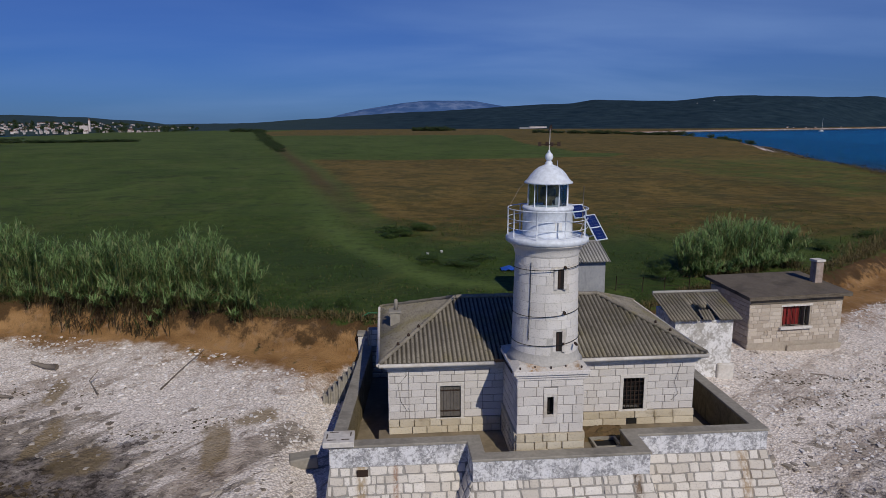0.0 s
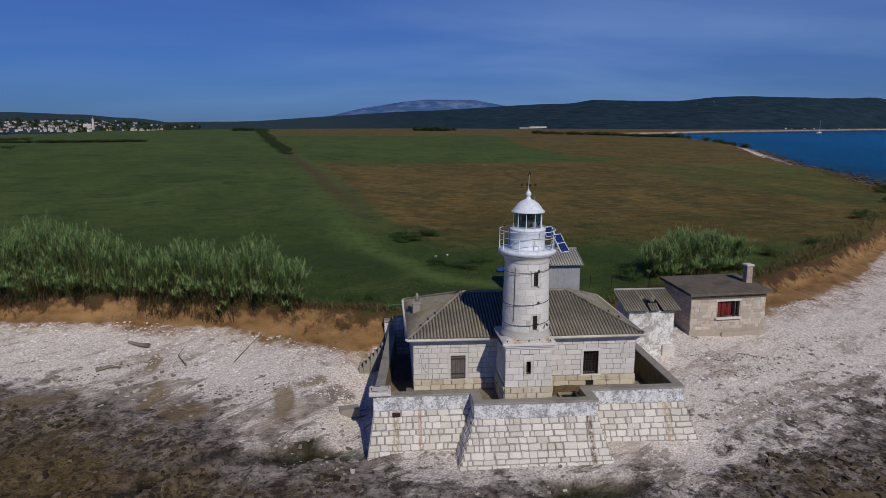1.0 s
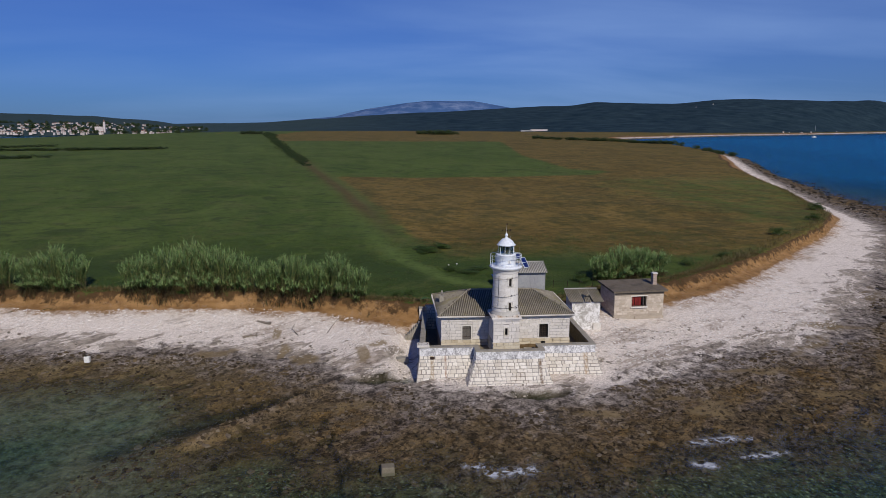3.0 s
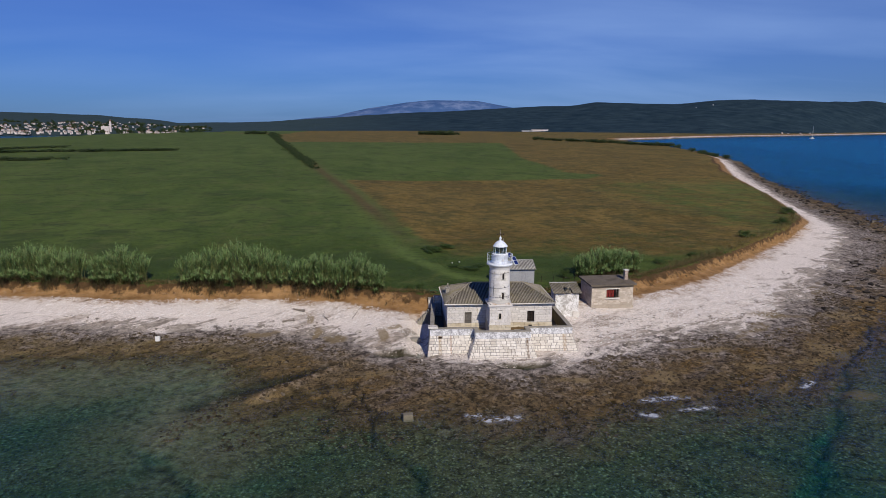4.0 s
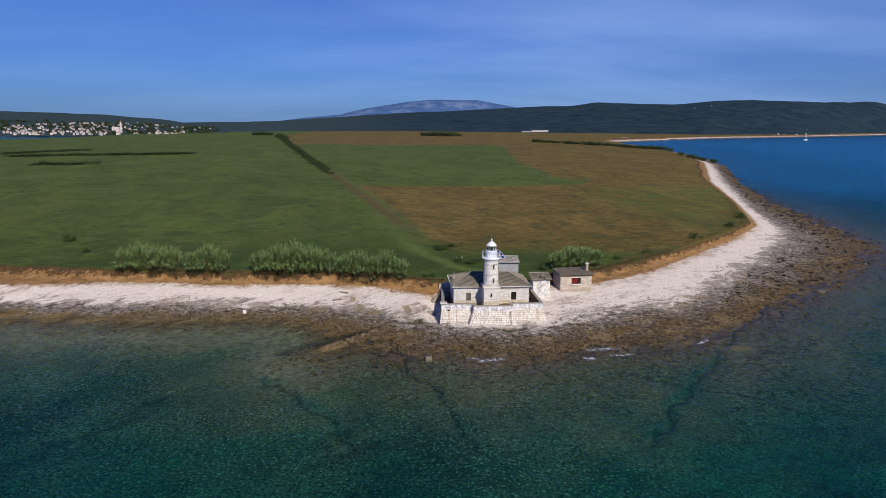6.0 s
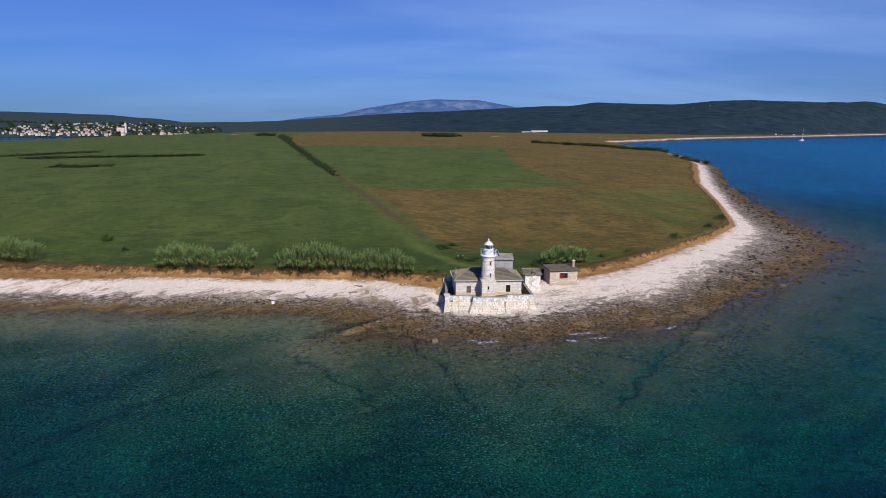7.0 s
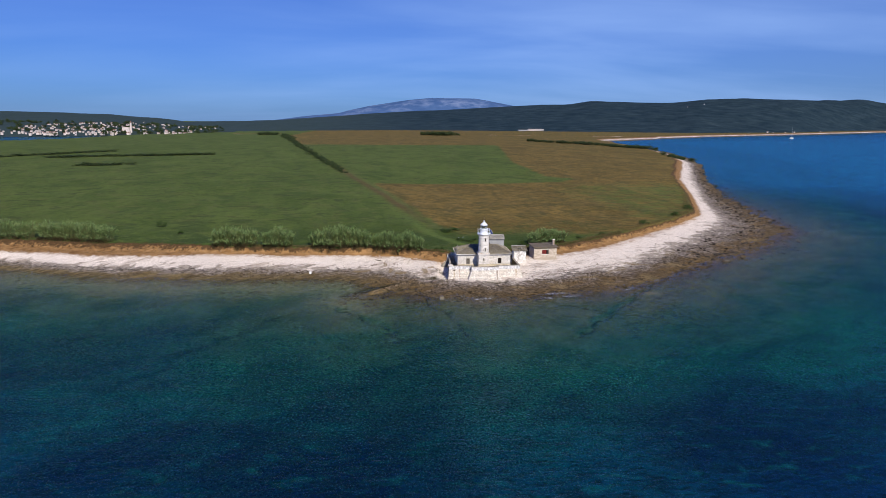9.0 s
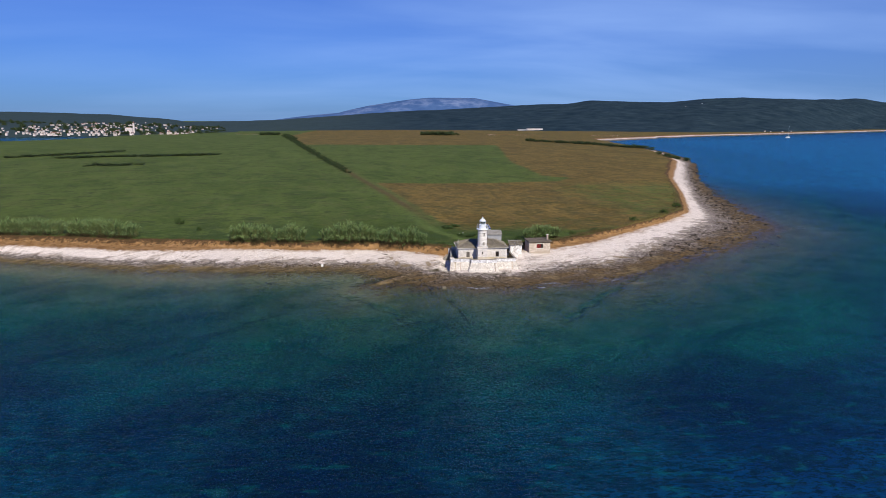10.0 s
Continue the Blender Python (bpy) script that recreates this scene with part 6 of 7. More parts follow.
for i in range(3):
    x0 = HW[0] + 0.03 + 0.42 * i
    bm = bmesh.new(); box(bm, x0, x0 + 0.38, 0.24, 0.28, HW[2] + 0.03, HW[3] - 0.03, 0.01); part("shutter", bm, M_RED, win)
for i in range(7):
    x0 = HW[0] + 0.16 + 0.26 * i
    bm = bmesh.new(); box(bm, x0 - 0.012, x0 + 0.012, 0.14, 0.165, HW[2], HW[3]); part("grille_bar", bm, M_IRON, win)
bm = bmesh.new(); box(bm, HW[1] - 0.4, HW[1] - 0.36, -0.02, 0.3, HW[2] + 0.02, HW[3] - 0.04); part("open_leaf", bm, M_TIMBER, win)
chim = new("chimney"); chim.parent = hut
bm = bmesh.new(); box(bm, 5.62, 6.14, 1.75, 2.27, 3.1, 4.72, 0.02); part("chimney_shaft", bm, M_BRICKRED, chim)
bm = bmesh.new(); box(bm, 5.55, 6.21, 1.68, 2.34, 4.66, 4.80, 0.02); part("cap", bm, M_PALECONC, chim)

# ---- lean-to with a holed roof ----
lean = thing("lean_to_shed", 9.1, 6.85, 2.0, "whitewashed lean-to with a holed corrugated roof", "shed")
bm = bmesh.new()
box(bm, 0, 3.2, 0, 0.3, -0.4, 3.15); box(bm, 2.9, 3.2, 0.3, 2.6, -0.4, 3.3); box(bm, 0, 0.3, 0.3, 2.6, -0.4, 3.3); box(bm, 0.3, 2.9, 2.3, 2.6, -0.4, 3.9)
part("wall", bm, M_SHEDWALL, lean)
bm = bmesh.new(); box(bm, 2.45, 3.35, -0.16, 0.05, -0.4, 0.75, 0.05, 0.03); part("buttress", bm, M_PALECONC, lean)
sl = Vector((0, 2.85, 0.80))
bm = bmesh.new()
corrugated(bm, (-0.35, -0.33, 3.28), (1, 0, 0), sl, 1.62, lambda k: 2.96)
corrugated(bm, (1.27, -0.33, 3.28), (1, 0, 0), sl, 1.05, lambda k: 2.96, low=lambda k: 1.45 + 0.25 * math.sin(7 * k))
corrugated(bm, (2.32, -0.33, 3.28), (1, 0, 0), sl, 1.2, lambda k: 2.96)
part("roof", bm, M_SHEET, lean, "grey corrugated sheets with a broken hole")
bm = bmesh.new(); corrugated(bm, (1.40, -0.30, 3.30), (1, 0.08, -0.04), (0.08, 0.75, 0.24), 0.66, lambda k: 0.95, amp=0.035); part("loose_sheet", bm, M_SHEET, lean)
# near-black sheet added below the hole for the shade inside the shed
bm = bmesh.new(); box(bm, 1.2, 2.7, 0.3, 2.3, 2.55, 2.6); part("hole_shade", bm, M_DARK, lean)
bm = bmesh.new(); tube(bm, [(-0.3, 2.5, 4.13), (3.5, 2.5, 4.13)], 0.08, 6); part("ridge_cap", bm, M_SHEETPALE, lean)

# ---- rear shed ----
rear = thing("rear_shed", 3.3, 14.9, 4.2, "grey rendered shed with a pale corrugated gable roof", "shed")
bm = bmesh.new()
wall_panel(bm, 0, 4.6, 0, 0.3, -0.5, 2.62, [(0.25, 0.75, 1.0, 1.75)])
box(bm, 0, 0.3, 0.3, 4.0, -0.5, 2.62); box(bm, 4.3, 4.6, 0.3, 4.0, -0.5, 2.62); box(bm, 0.3, 4.3, 3.7, 4.0, -0.5, 2.62)
for x in (0, 4.3):
    a = [bm.verts.new((x + dx_, y, z)) for dx_ in (0, 0.3) for y, z in ((0, 2.622), (4.0, 2.622), (2.0, 3.4))]
    bm.faces.new((a[0], a[1], a[2])); bm.faces.new((a[3], a[5], a[4]))
part("wall", bm, M_GREYWALL, rear)
bm = bmesh.new()
corrugated(bm, (-0.25, -0.4, 2.66), (1, 0, 0), (0, 2.4, 0.9), 5.05, lambda k: 2.56, pitch=0.21, amp=0.04)
corrugated(bm, (4.8, 4.4, 2.66), (-1, 0, 0), (0, -2.4, 0.9), 5.05, lambda k: 2.56, pitch=0.21, amp=0.04)
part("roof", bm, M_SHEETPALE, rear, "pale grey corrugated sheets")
bm = bmesh.new(); tube(bm, [(-0.25, 2.0, 3.58), (4.8, 2.0, 3.58)], 0.09, 6); part("ridge_cap", bm, M_SHEETPALE, rear)
bm = bmesh.new(); box(bm, 0.25, 0.75, 0.2, 0.25, 1.0, 1.75); part("window", bm, M_DARK, rear)

# ---- plants ----
def blades(rng, px, py, pz, az, up, length, width, droop):
    """Tapered bent leaves as arrays of vertices and faces: five vertices, a quad and a triangle each."""
    n = len(px)
    dx_, dy_ = np.cos(az), np.sin(az)
    sx, sy = -dy_, dx_
    h, v = np.cos(up), np.sin(up)
    m = length * 0.5
    mx, my, mz = px + dx_ * h * m, py + dy_ * h * m, pz + v * m
    h2, v2 = np.cos(up - droop), np.sin(up - droop)
    tx, ty, tz = mx + dx_ * h2 * m, my + dy_ * h2 * m, mz + v2 * m
    w = width / 2
    vs = np.stack([np.stack([px - sx * w * 0.7, py - sy * w * 0.7, pz], 1), np.stack([px + sx * w * 0.7, py + sy * w * 0.7, pz], 1),
                   np.stack([mx - sx * w, my - sy * w, mz], 1), np.stack([mx + sx * w, my + sy * w, mz], 1), np.stack([tx, ty, tz], 1)], 1).reshape(-1, 3)
    b = np.arange(n) * 5
    quads = np.stack([b, b + 1, b + 3, b + 2], 1)
    tris = np.stack([b + 2, b + 3, b + 4], 1)
    return vs, quads.tolist() + tris.tolist()


def cane_clump(lobes, yfun, seed, label, density=6.0):
    """Giant cane: fans of leaning stalks, one fan a lobe (x, half width, depth, height), the front ones hanging over the bank."""
    rng = np.random.default_rng(seed)
    rows = []
    for cx, wide, deep, tall in lobes:
        n = int(wide * deep * density * 1.5)
        a, r = rng.uniform(0, 6.283, n), np.sqrt(rng.uniform(0, 1, n))
        ux, uy = r * np.cos(a), r * np.sin(a)
        x = cx + 0.72 * wide * ux
        y = np.array([yfun(p) for p in x]) - 0.55 + 0.42 * deep * (uy + 1)
        h = 1.08 * tall * (1 - 0.34 * r ** 2) * rng.uniform(0.78, 1.06, n)
        lx = 0.48 * wide * ux / tall * rng.uniform(0.6, 1.4, n) + rng.normal(0.02, 0.07, n)
        ly = np.where(uy < 0, 0.50 * uy, 0.22 * uy) * rng.uniform(0.6, 1.5, n) + rng.normal(-0.03, 0.07, n)
        over = (uy < -0.30) & (rng.uniform(0, 1, n) < 0.6)
        ly = np.where(over, ly - rng.uniform(0.35, 1.3, n), ly)
        h = np.where(over, h * rng.uniform(0.28, 0.60, n), h)
        rows.append(np.stack([x, y, h, lx, ly], 1))
    x, y, hgt, lean_x, lean_y = np.concatenate(rows).T
    n = len(x)
    z = lay(x, y)[1] - 0.1
    clump = thing("giant_cane_clump", float(x.mean()), float(y.mean()), float(z.mean()), label, "reeds", "cane clumps on the bank")
    inv = clump.matrix_world.inverted().translation
    base = np.array([inv.x, inv.y, inv.z])
    ang = np.array([0, 2.094, 4.189])
    ring = np.stack([np.cos(ang), np.sin(ang), np.zeros(3)], 1)
    sv, sf = [], []
    for f, r in ((0, 0.024), (0.5, 0.019), (1.0, 0.006)):
        c = np.stack([x + lean_x * hgt * f * f, y + lean_y * hgt * f * f, z + hgt * f * (1 - 0.12 * f)], 1)
        sv.append(c[:, None, :] + ring[None] * r)
    sv = np.stack(sv, 1).reshape(-1, 3)
    for i in range(n):
        b = i * 9
        for k in (0, 3):
            for j in range(3):
                sf.append((b + k + j, b + k + (j + 1) % 3, b + k + 3 + (j + 1) % 3, b + k + 3 + j))
    tagged(mesh_part("stalk_mass", (sv + base).tolist(), sf, M_CANESTALK, clump), kind="stuff")

    def leaves(name, lo, hi, per, length, width, up, droop, material):
        f = np.tile(np.linspace(lo, hi, per), n) + rng.uniform(-0.03, 0.03, n * per)
        xi, yi, zi, h_ = (np.repeat(v, per) for v in (x, y, z, hgt))
        lx, ly = np.repeat(lean_x, per), np.repeat(lean_y, per)
        m = n * per
        vs, fs = blades(rng, xi + lx * h_ * f * f, yi + ly * h_ * f * f, zi + h_ * f * (1 - 0.12 * f), rng.uniform(0, 6.283, m), rng.uniform(*up, m),
                        rng.uniform(0.6, 1.0, m) * length, rng.uniform(0.7, 1.2, m) * width, rng.uniform(*droop, m))
        tagged(mesh_part(name, (vs + base).tolist(), fs, material, clump), kind="stuff")

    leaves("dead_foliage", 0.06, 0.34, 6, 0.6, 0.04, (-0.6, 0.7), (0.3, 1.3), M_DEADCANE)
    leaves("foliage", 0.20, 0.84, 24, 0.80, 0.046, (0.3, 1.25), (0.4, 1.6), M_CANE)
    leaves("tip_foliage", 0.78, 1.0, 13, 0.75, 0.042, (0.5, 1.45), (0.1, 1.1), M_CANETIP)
    # roots and fallen leaves hanging down the bank's face
    x0, x1 = float(x.min()), float(x.max())
    m = int((x1 - x0) * 170)
    xd = rng.uniform(x0, x1, m)
    yd = np.array([yfun(v) for v in xd]) - 1.1 * rng.uniform(0, 1, m) ** 1.8 + 0.1
    keep = lattice(xd * 0.6, yd * 0 + seed, 17) + 0.35 > 0.5 * (0.3 - (yd - np.array([yfun(v) for v in xd])))
    xd, yd = xd[keep], yd[keep]
    m = len(xd)
    zd = lay(xd, yd)[1] + rng.uniform(0.0, 0.7, m)
    vs, fs = blades(rng, xd, yd, zd, rng.uniform(3.6, 5.8, m), rng.uniform(-1.0, 0.6, m), rng.uniform(0.5, 1.4, m), rng.uniform(0.03, 0.06, m), rng.uniform(0.3, 1.5, m))
    tagged(mesh_part("root_litter", (vs + base).tolist(), fs, M_ROOT, clump), kind="stuff")
    return clump


def bank_y(x):
    return float(np.interp(x, [p[0] for p in BANK_TOP[:19]], [p[1] for p in BANK_TOP[:19]]))


cane_clump([(-42, 2.4, 3.6, 4.3), (-39, 3.0, 4.6, 5.7), (-35.4, 2.6, 4.6, 6.3), (-32.2, 2.8, 4.6, 5.6), (-29.2, 2.2, 3.6, 4.6)], bank_y, 1, "tall green giant cane clump leaning over the earth bank", 6)
cane_clump([(-26.0, 1.9, 3.0, 3.7), (-23.2, 2.0, 3.6, 5.0), (-20.2, 1.7, 3.0, 3.9), (-17.6, 1.9, 3.6, 5.2), (-15.2, 1.6, 2.8, 3.9)], bank_y, 2, "green giant cane clump beside the yard on the bank", 9)
cane_clump([(-55.6, 1.8, 3.2, 4.3), (-52.6, 2.2, 4.0, 5.7), (-50.0, 1.8, 3.2, 4.6)], bank_y, 3, "rounded giant cane clump on the bank's edge", 8)
cane_clump([(-69.0, 2.0, 3.6, 4.5), (-66.2, 2.3, 4.4, 5.9), (-62.8, 2.2, 4.2, 5.2), (-60.0, 2.0, 3.6, 5.0)], bank_y, 4, "broad giant cane clump on the bank's edge", 7)
cane_clump([(-118, 4, 5.5, 5.2), (-112, 4, 5.5, 5.8), (-106, 4, 5.5, 5.6), (-101, 3, 4.5, 4.8)], bank_y, 5, "long giant cane thicket along the bank", 4)
cane_clump([(-164, 5, 5.5, 5), (-156, 5, 5.5, 5.4), (-148, 5, 5.5, 5.6), (-140, 5, 5.5, 5.3), (-132, 5, 5.5, 5.6), (-125, 4, 5, 5)], bank_y, 6, "dense giant cane thicket on the far bank", 3)
cane_clump([(17.4, 1.9, 3.4, 3.6), (20.2, 2.1, 4.0, 4.6), (23.2, 2.0, 4.0, 4.2), (25.8, 1.7, 3.2, 3.6)], lambda x: 20.6 + 0.35 * (x - 15.5), 7, "tall giant cane clump behind the stone hut", 9)


def bush_mesh(name, seed, leaves, size, material):
    rng = np.random.default_rng(seed)
    cen = rng.normal(0, 1, (9, 3)) * (0.32, 0.32, 0.2) + (0, 0, 0.5)
    rad = rng.uniform(0.22, 0.42, 9)
    k = rng.integers(0, 9, leaves)
    d = rng.normal(0, 1, (leaves, 3))
    d /= np.linalg.norm(d, axis=1)[:, None]
    p = cen[k] + d * (rad[k] * rng.uniform(0.7, 1.08, leaves))[:, None]
    p[:, 2] = np.maximum(p[:, 2], 0.02)
    a = rng.normal(0, 1, (leaves, 3)); a /= np.linalg.norm(a, axis=1)[:, None]
    b = np.cross(d, a); b /= np.linalg.norm(b, axis=1)[:, None]
    c = np.cross(b, d)
    s = size * rng.uniform(0.5, 1.2, leaves)[:, None]
    vs = np.stack([p - b * s, p + c * s * 0.6, p + b * s, p - c * s * 0.6 + d * s * 0.4], 1).reshape(-1, 3)
    i = np.arange(leaves) * 4
    me = bpy.data.meshes.new(name)
    me.from_pydata(vs.tolist(), [], np.stack([i, i + 1, i + 2, i + 3], 1).tolist())
    me.materials.append(material)
    return me


def bush(seed, label, group, leaves=700, material=None, name="bush"):
    ob = thing(name, 0, -900 - 20 * seed, -40, label, "bush", group)
    crown = new("crown", bush_mesh("crown", seed, leaves, 2.0 / math.sqrt(leaves), material or M_BUSH))
    crown.parent = ob
    bm = bmesh.new()
    for k in range(3):
        a = 2.1 * k + seed
        tube(bm, [(0, 0, -0.05), (0.12 * math.cos(a), 0.12 * math.sin(a), 0.2), (0.3 * math.cos(a), 0.3 * math.sin(a), 0.55)], lambda t: 0.03 - 0.02 * t, 5)
    part("stem", bm, M_DRIFT, ob)
    return ob


HEDGE_KINDS = [bush(s, "dark green bush in the old field hedge", "hedge bushes") for s in range(4)]
rng = random.Random(5)
used = set()


def plant(kind, x, y, sx, sz, rot=None):
    m = pose(x, y, ground_z(x, y) - 0.08, 0, 0, rng.uniform(0, 360) if rot is None else rot) @ Matrix.Diagonal((sx, sx * rng.uniform(0.8, 1.2), sz, 1))
    if kind not in used:
        used.add(kind)
        kind.matrix_world = m
        kind.scale = m.to_scale()
        return kind
    ob = copy_thing(kind, Matrix.Identity(4))
    ob.matrix_basis = m
    return ob


y = 262.0
while y < 1120:
    x = float(np.interp(y, [p[1] for p in HEDGE], [p[0] for p in HEDGE]))
    big = np.interp(y, [262, 300, 360, 560, 1118], [1.2, 2.4, 3.0, 3.6, 6.5]) * rng.uniform(0.6, 1.4)
    plant(rng.choice(HEDGE_KINDS), x + rng.uniform(-1.5, 1.5), y, big, big * rng.uniform(0.55, 0.8))
    y += big * rng.uniform(0.9, 2.6)
FAR_KINDS = [bush(10 + s, "dark thicket far across the meadow", "far thickets", name="thicket") for s in range(3)]
for i in range(16):
    plant(FAR_KINDS[i % 3], rng.uniform(40, 118), rng.uniform(1180, 1215), rng.uniform(9, 15), rng.uniform(6, 10))
for i in range(44):
    t = i / 43
    x, yy = np.interp(t, [0, 0.35, 0.7, 1], [284, 262, 236, 190]), np.interp(t, [0, 0.35, 0.7, 1], [610, 700, 780, 860])
    plant(FAR_KINDS[i % 3], x + rng.uniform(-5, 5), yy + rng.uniform(-8, 8), rng.uniform(6, 11), rng.uniform(2.5, 5))
for i in range(9):
    plant(FAR_KINDS[i % 3], rng.uniform(243, 262), rng.uniform(448, 486), rng.uniform(4, 6.5), rng.uniform(2.4, 4))
for i in range(6):
    plant(FAR_KINDS[i % 3], rng.uniform(-262, -235), rng.uniform(1140, 1165), rng.uniform(8, 12), rng.uniform(5, 8))
WEED_KINDS = [bush(20 + s, "low dark weeds in a strip across the meadow", "meadow weeds", 700, M_BUSH, "weed_clump") for s in range(2)]
for ax, ay, bx, by, cnt in ((-300, 415, -222, 452, 26), (-222, 455, -180, 472, 18), (-236, 326, -205, 335, 10), (-345, 420, -290, 520, 20)):
    for i in range(cnt):
        t = (i + rng.random()) / cnt
        plant(WEED_KINDS[i % 2], ax + (bx - ax) * t + rng.uniform(-2, 2), ay + (by - ay) * t + rng.uniform(-2, 2), rng.uniform(4.5, 8), rng.uniform(1.3, 2.4))
SCRUB_KINDS = [bush(30 + s, "low green scrub in the meadow behind the house", "meadow scrub", 4200, M_SCRUB, "shrub") for s in range(2)]
for x, yy, s, h in ((-2.4, 28, 2.2, 0.7), (-0.6, 27, 2.4, 0.6), (1.2, 28.5, 2.2, 0.6), (-4.8, 42, 2.6, 0.8), (-5.5, 44, 3.2, 0.9), (-2.5, 47, 3.0, 1.0), (6, 28, 2.0, 0.8), (-8.6, 14.5, 0.9, 0.8), (-10.2, 14.0, 1.1, 0.7),
                 (14.2, 20.5, 1.6, 1.2), (33, 30, 1.8, 0.9), (41, 35.5, 1.4, 0.8), (62, 55, 2.2, 1.3), (80, 72, 2.4, 1.4), (94, 92, 3.2, 1.6), (-84, 40, 1.5, 1.1), (-94, 54, 2.2, 1.8), (-93, 54.5, 1.6, 1.4)):
    plant(SCRUB_KINDS[int(x * 3) % 2], x, yy, s, h)


def grass_stuff(name, n, region, material, length, seed, label):
    rng = np.random.default_rng(seed)
    x, y = region(rng, n)
    q, z = lay(x, y)
    ok = (q > 2.85) & ~((x > -6.6) & (x < 8.6) & (y < 12.2)) & ~((x > 3) & (x < 8.2) & (y > 14.5) & (y < 19.2)) & ~((x > 14) & (x < 22) & (y < 15.5))
    x, y, z = x[ok], y[ok], z[ok]
    m = len(x)
    vs, fs = blades(rng, x, y, z - 0.03, rng.uniform(0, 6.283, m), rng.uniform(0.7, 1.45, m), length * rng.uniform(0.5, 1.4, m), rng.uniform(0.03, 0.07, m), rng.uniform(0.2, 1.0, m))
    return tagged(mesh_part(name, vs.tolist(), fs, material), label, "grass", kind="stuff")


def along_bank(rng, n):
    x = rng.uniform(-60, 48, n)
    return x, np.interp(x, [p[0] for p in BANK_TOP], [p[1] for p in BANK_TOP]) + rng.normal(0.1, 0.55, n)


def behind_house(rng, n):
    x = rng.uniform(-50, 50, n)
    y = 12 + 44 * rng.uniform(0, 1, n) ** 1.4 + 0.15 * np.abs(x)
    ok = lattice(x * 0.45, y * 0.45, 91) + 0.5 * lattice(x * 1.3, y * 1.3, 92) > rng.uniform(-0.5, 0.6, n)
    for (ax, ay), (bx, by) in zip(PATHWAY, PATHWAY[1:]):
        ok &= near_segment(x, y, ax, ay, bx, by) > 1.5
    return x[ok], y[ok]


grass_stuff("bank_grass", 16000, along_bank, M_DRYTUFT, 0.45, 1, "dry grass and roots along the lip of the bank")
grass_stuff("meadow_grass", 90000, behind_house, M_TUFT, 0.20, 2, "rough green meadow grass behind the house")



def along_far_bank(rng, n):
    t = rng.uniform(0, 1, n)
    k = [p for p in BANK_TOP if 30 < p[0] < 160]
    s = np.linspace(0, 1, len(k))
    return np.interp(t, s, [p[0] for p in k]) + rng.normal(-0.8, 1.0, n), np.interp(t, s, [p[1] for p in k]) + rng.normal(0.8, 1.0, n)


grass_stuff("far_bank_grass", 4500, along_far_bank, M_DRYTUFT, 0.8, 3, "coarse grass hanging over the far bank")


# ---- stones of the shore ----
def rock_stuff(name, x, y, size, flat, material, seed, label, sink=0.3):
    rng = np.random.default_rng(seed)
    z = lay(x, y)[1]
    n = len(x)
    c = np.array([(i, j, k) for i in (-1, 1) for j in (-1, 1) for k in (-1, 1)], float) * 0.5
    v = c[None] * rng.uniform(0.65, 1.0, (n, 8, 1)) + rng.uniform(-0.21, 0.21, (n, 8, 3))
    v *= size[:, None, None] * np.stack([rng.uniform(0.8, 1.4, n), rng.uniform(0.7, 1.1, n), flat * rng.uniform(0.6, 1.2, n)], 1)[:, None, :]
    a = rng.uniform(0, 6.283, n)
    ca, sa = np.cos(a)[:, None], np.sin(a)[:, None]
    vx, vy = v[..., 0] * ca - v[..., 1] * sa, v[..., 0] * sa + v[..., 1] * ca
    v = np.stack([vx + x[:, None], vy + y[:, None], v[..., 2] + (z + size * flat * (0.5 - sink))[:, None]], 2).reshape(-1, 3)
    f = np.array([(0, 1, 3, 2), (4, 6, 7, 5), (0, 4, 5, 1), (2, 3, 7, 6), (0, 2, 6, 4), (1, 5, 7, 3)])
    fs = (np.arange(n)[:, None, None] * 8 + f[None]).reshape(-1, 4)
    return tagged(mesh_part(name, v.tolist(), fs.tolist(), material), label, "stones", kind="stuff")


def island_mat(name, a, b, c):
    k = Mat(name, 0.9, 0, 0.2)
    i = k.island()
    col = k.mix(i, a, b)
    col = k.mix(k.ramp(k.math("FRACT", k.math("MULTIPLY", i, 23.0)), [(0.82, 0.0), (0.9, 0.8)]), col, c)
    k.color(col)
    k.bump(k.noise(k.world(), 9, 5), 0.5, 0.03)
    return k.m


M_PEBBLE = island_mat("white_limestone_pebble", (0.62, 0.58, 0.55), (0.86, 0.83, 0.80), (0.45, 0.40, 0.36))
M_WRACK = island_mat("dry_wrack", (0.05, 0.04, 0.025), (0.13, 0.105, 0.07), (0.20, 0.17, 0.12))
M_ROCK = island_mat("weedy_shore_rock", (0.034, 0.025, 0.014), (0.145, 0.108, 0.062), (0.185, 0.150, 0.110))
M_FARROCK = island_mat("dark_reef_boulder", (0.026, 0.021, 0.016), (0.105, 0.088, 0.070), (0.20, 0.175, 0.145))
M_GREYROCK = island_mat("grey_shore_rock", (0.22, 0.19, 0.155), (0.60, 0.54, 0.475), (0.14, 0.115, 0.09))


def scatter(seed, n, x0, x1, y0, y1, lo, hi):
    rng = np.random.default_rng(seed)
    x, y = rng.uniform(x0, x1, n), rng.uniform(y0, y1, n)
    q = lay(x, y)[0] + 0.18 * lattice(x * 0.3, y * 0.3, seed)
    ok = (q > lo) & (q < hi) & ~((x > -9.2) & (x < 9.7) & (y > -5.4) & (y < 11.5)) & ~((x > 9) & (x < 12.6) & (y > 6.6)) & ~((x > 15) & (x < 21.6) & (y > 10))
    return x[ok], y[ok], rng


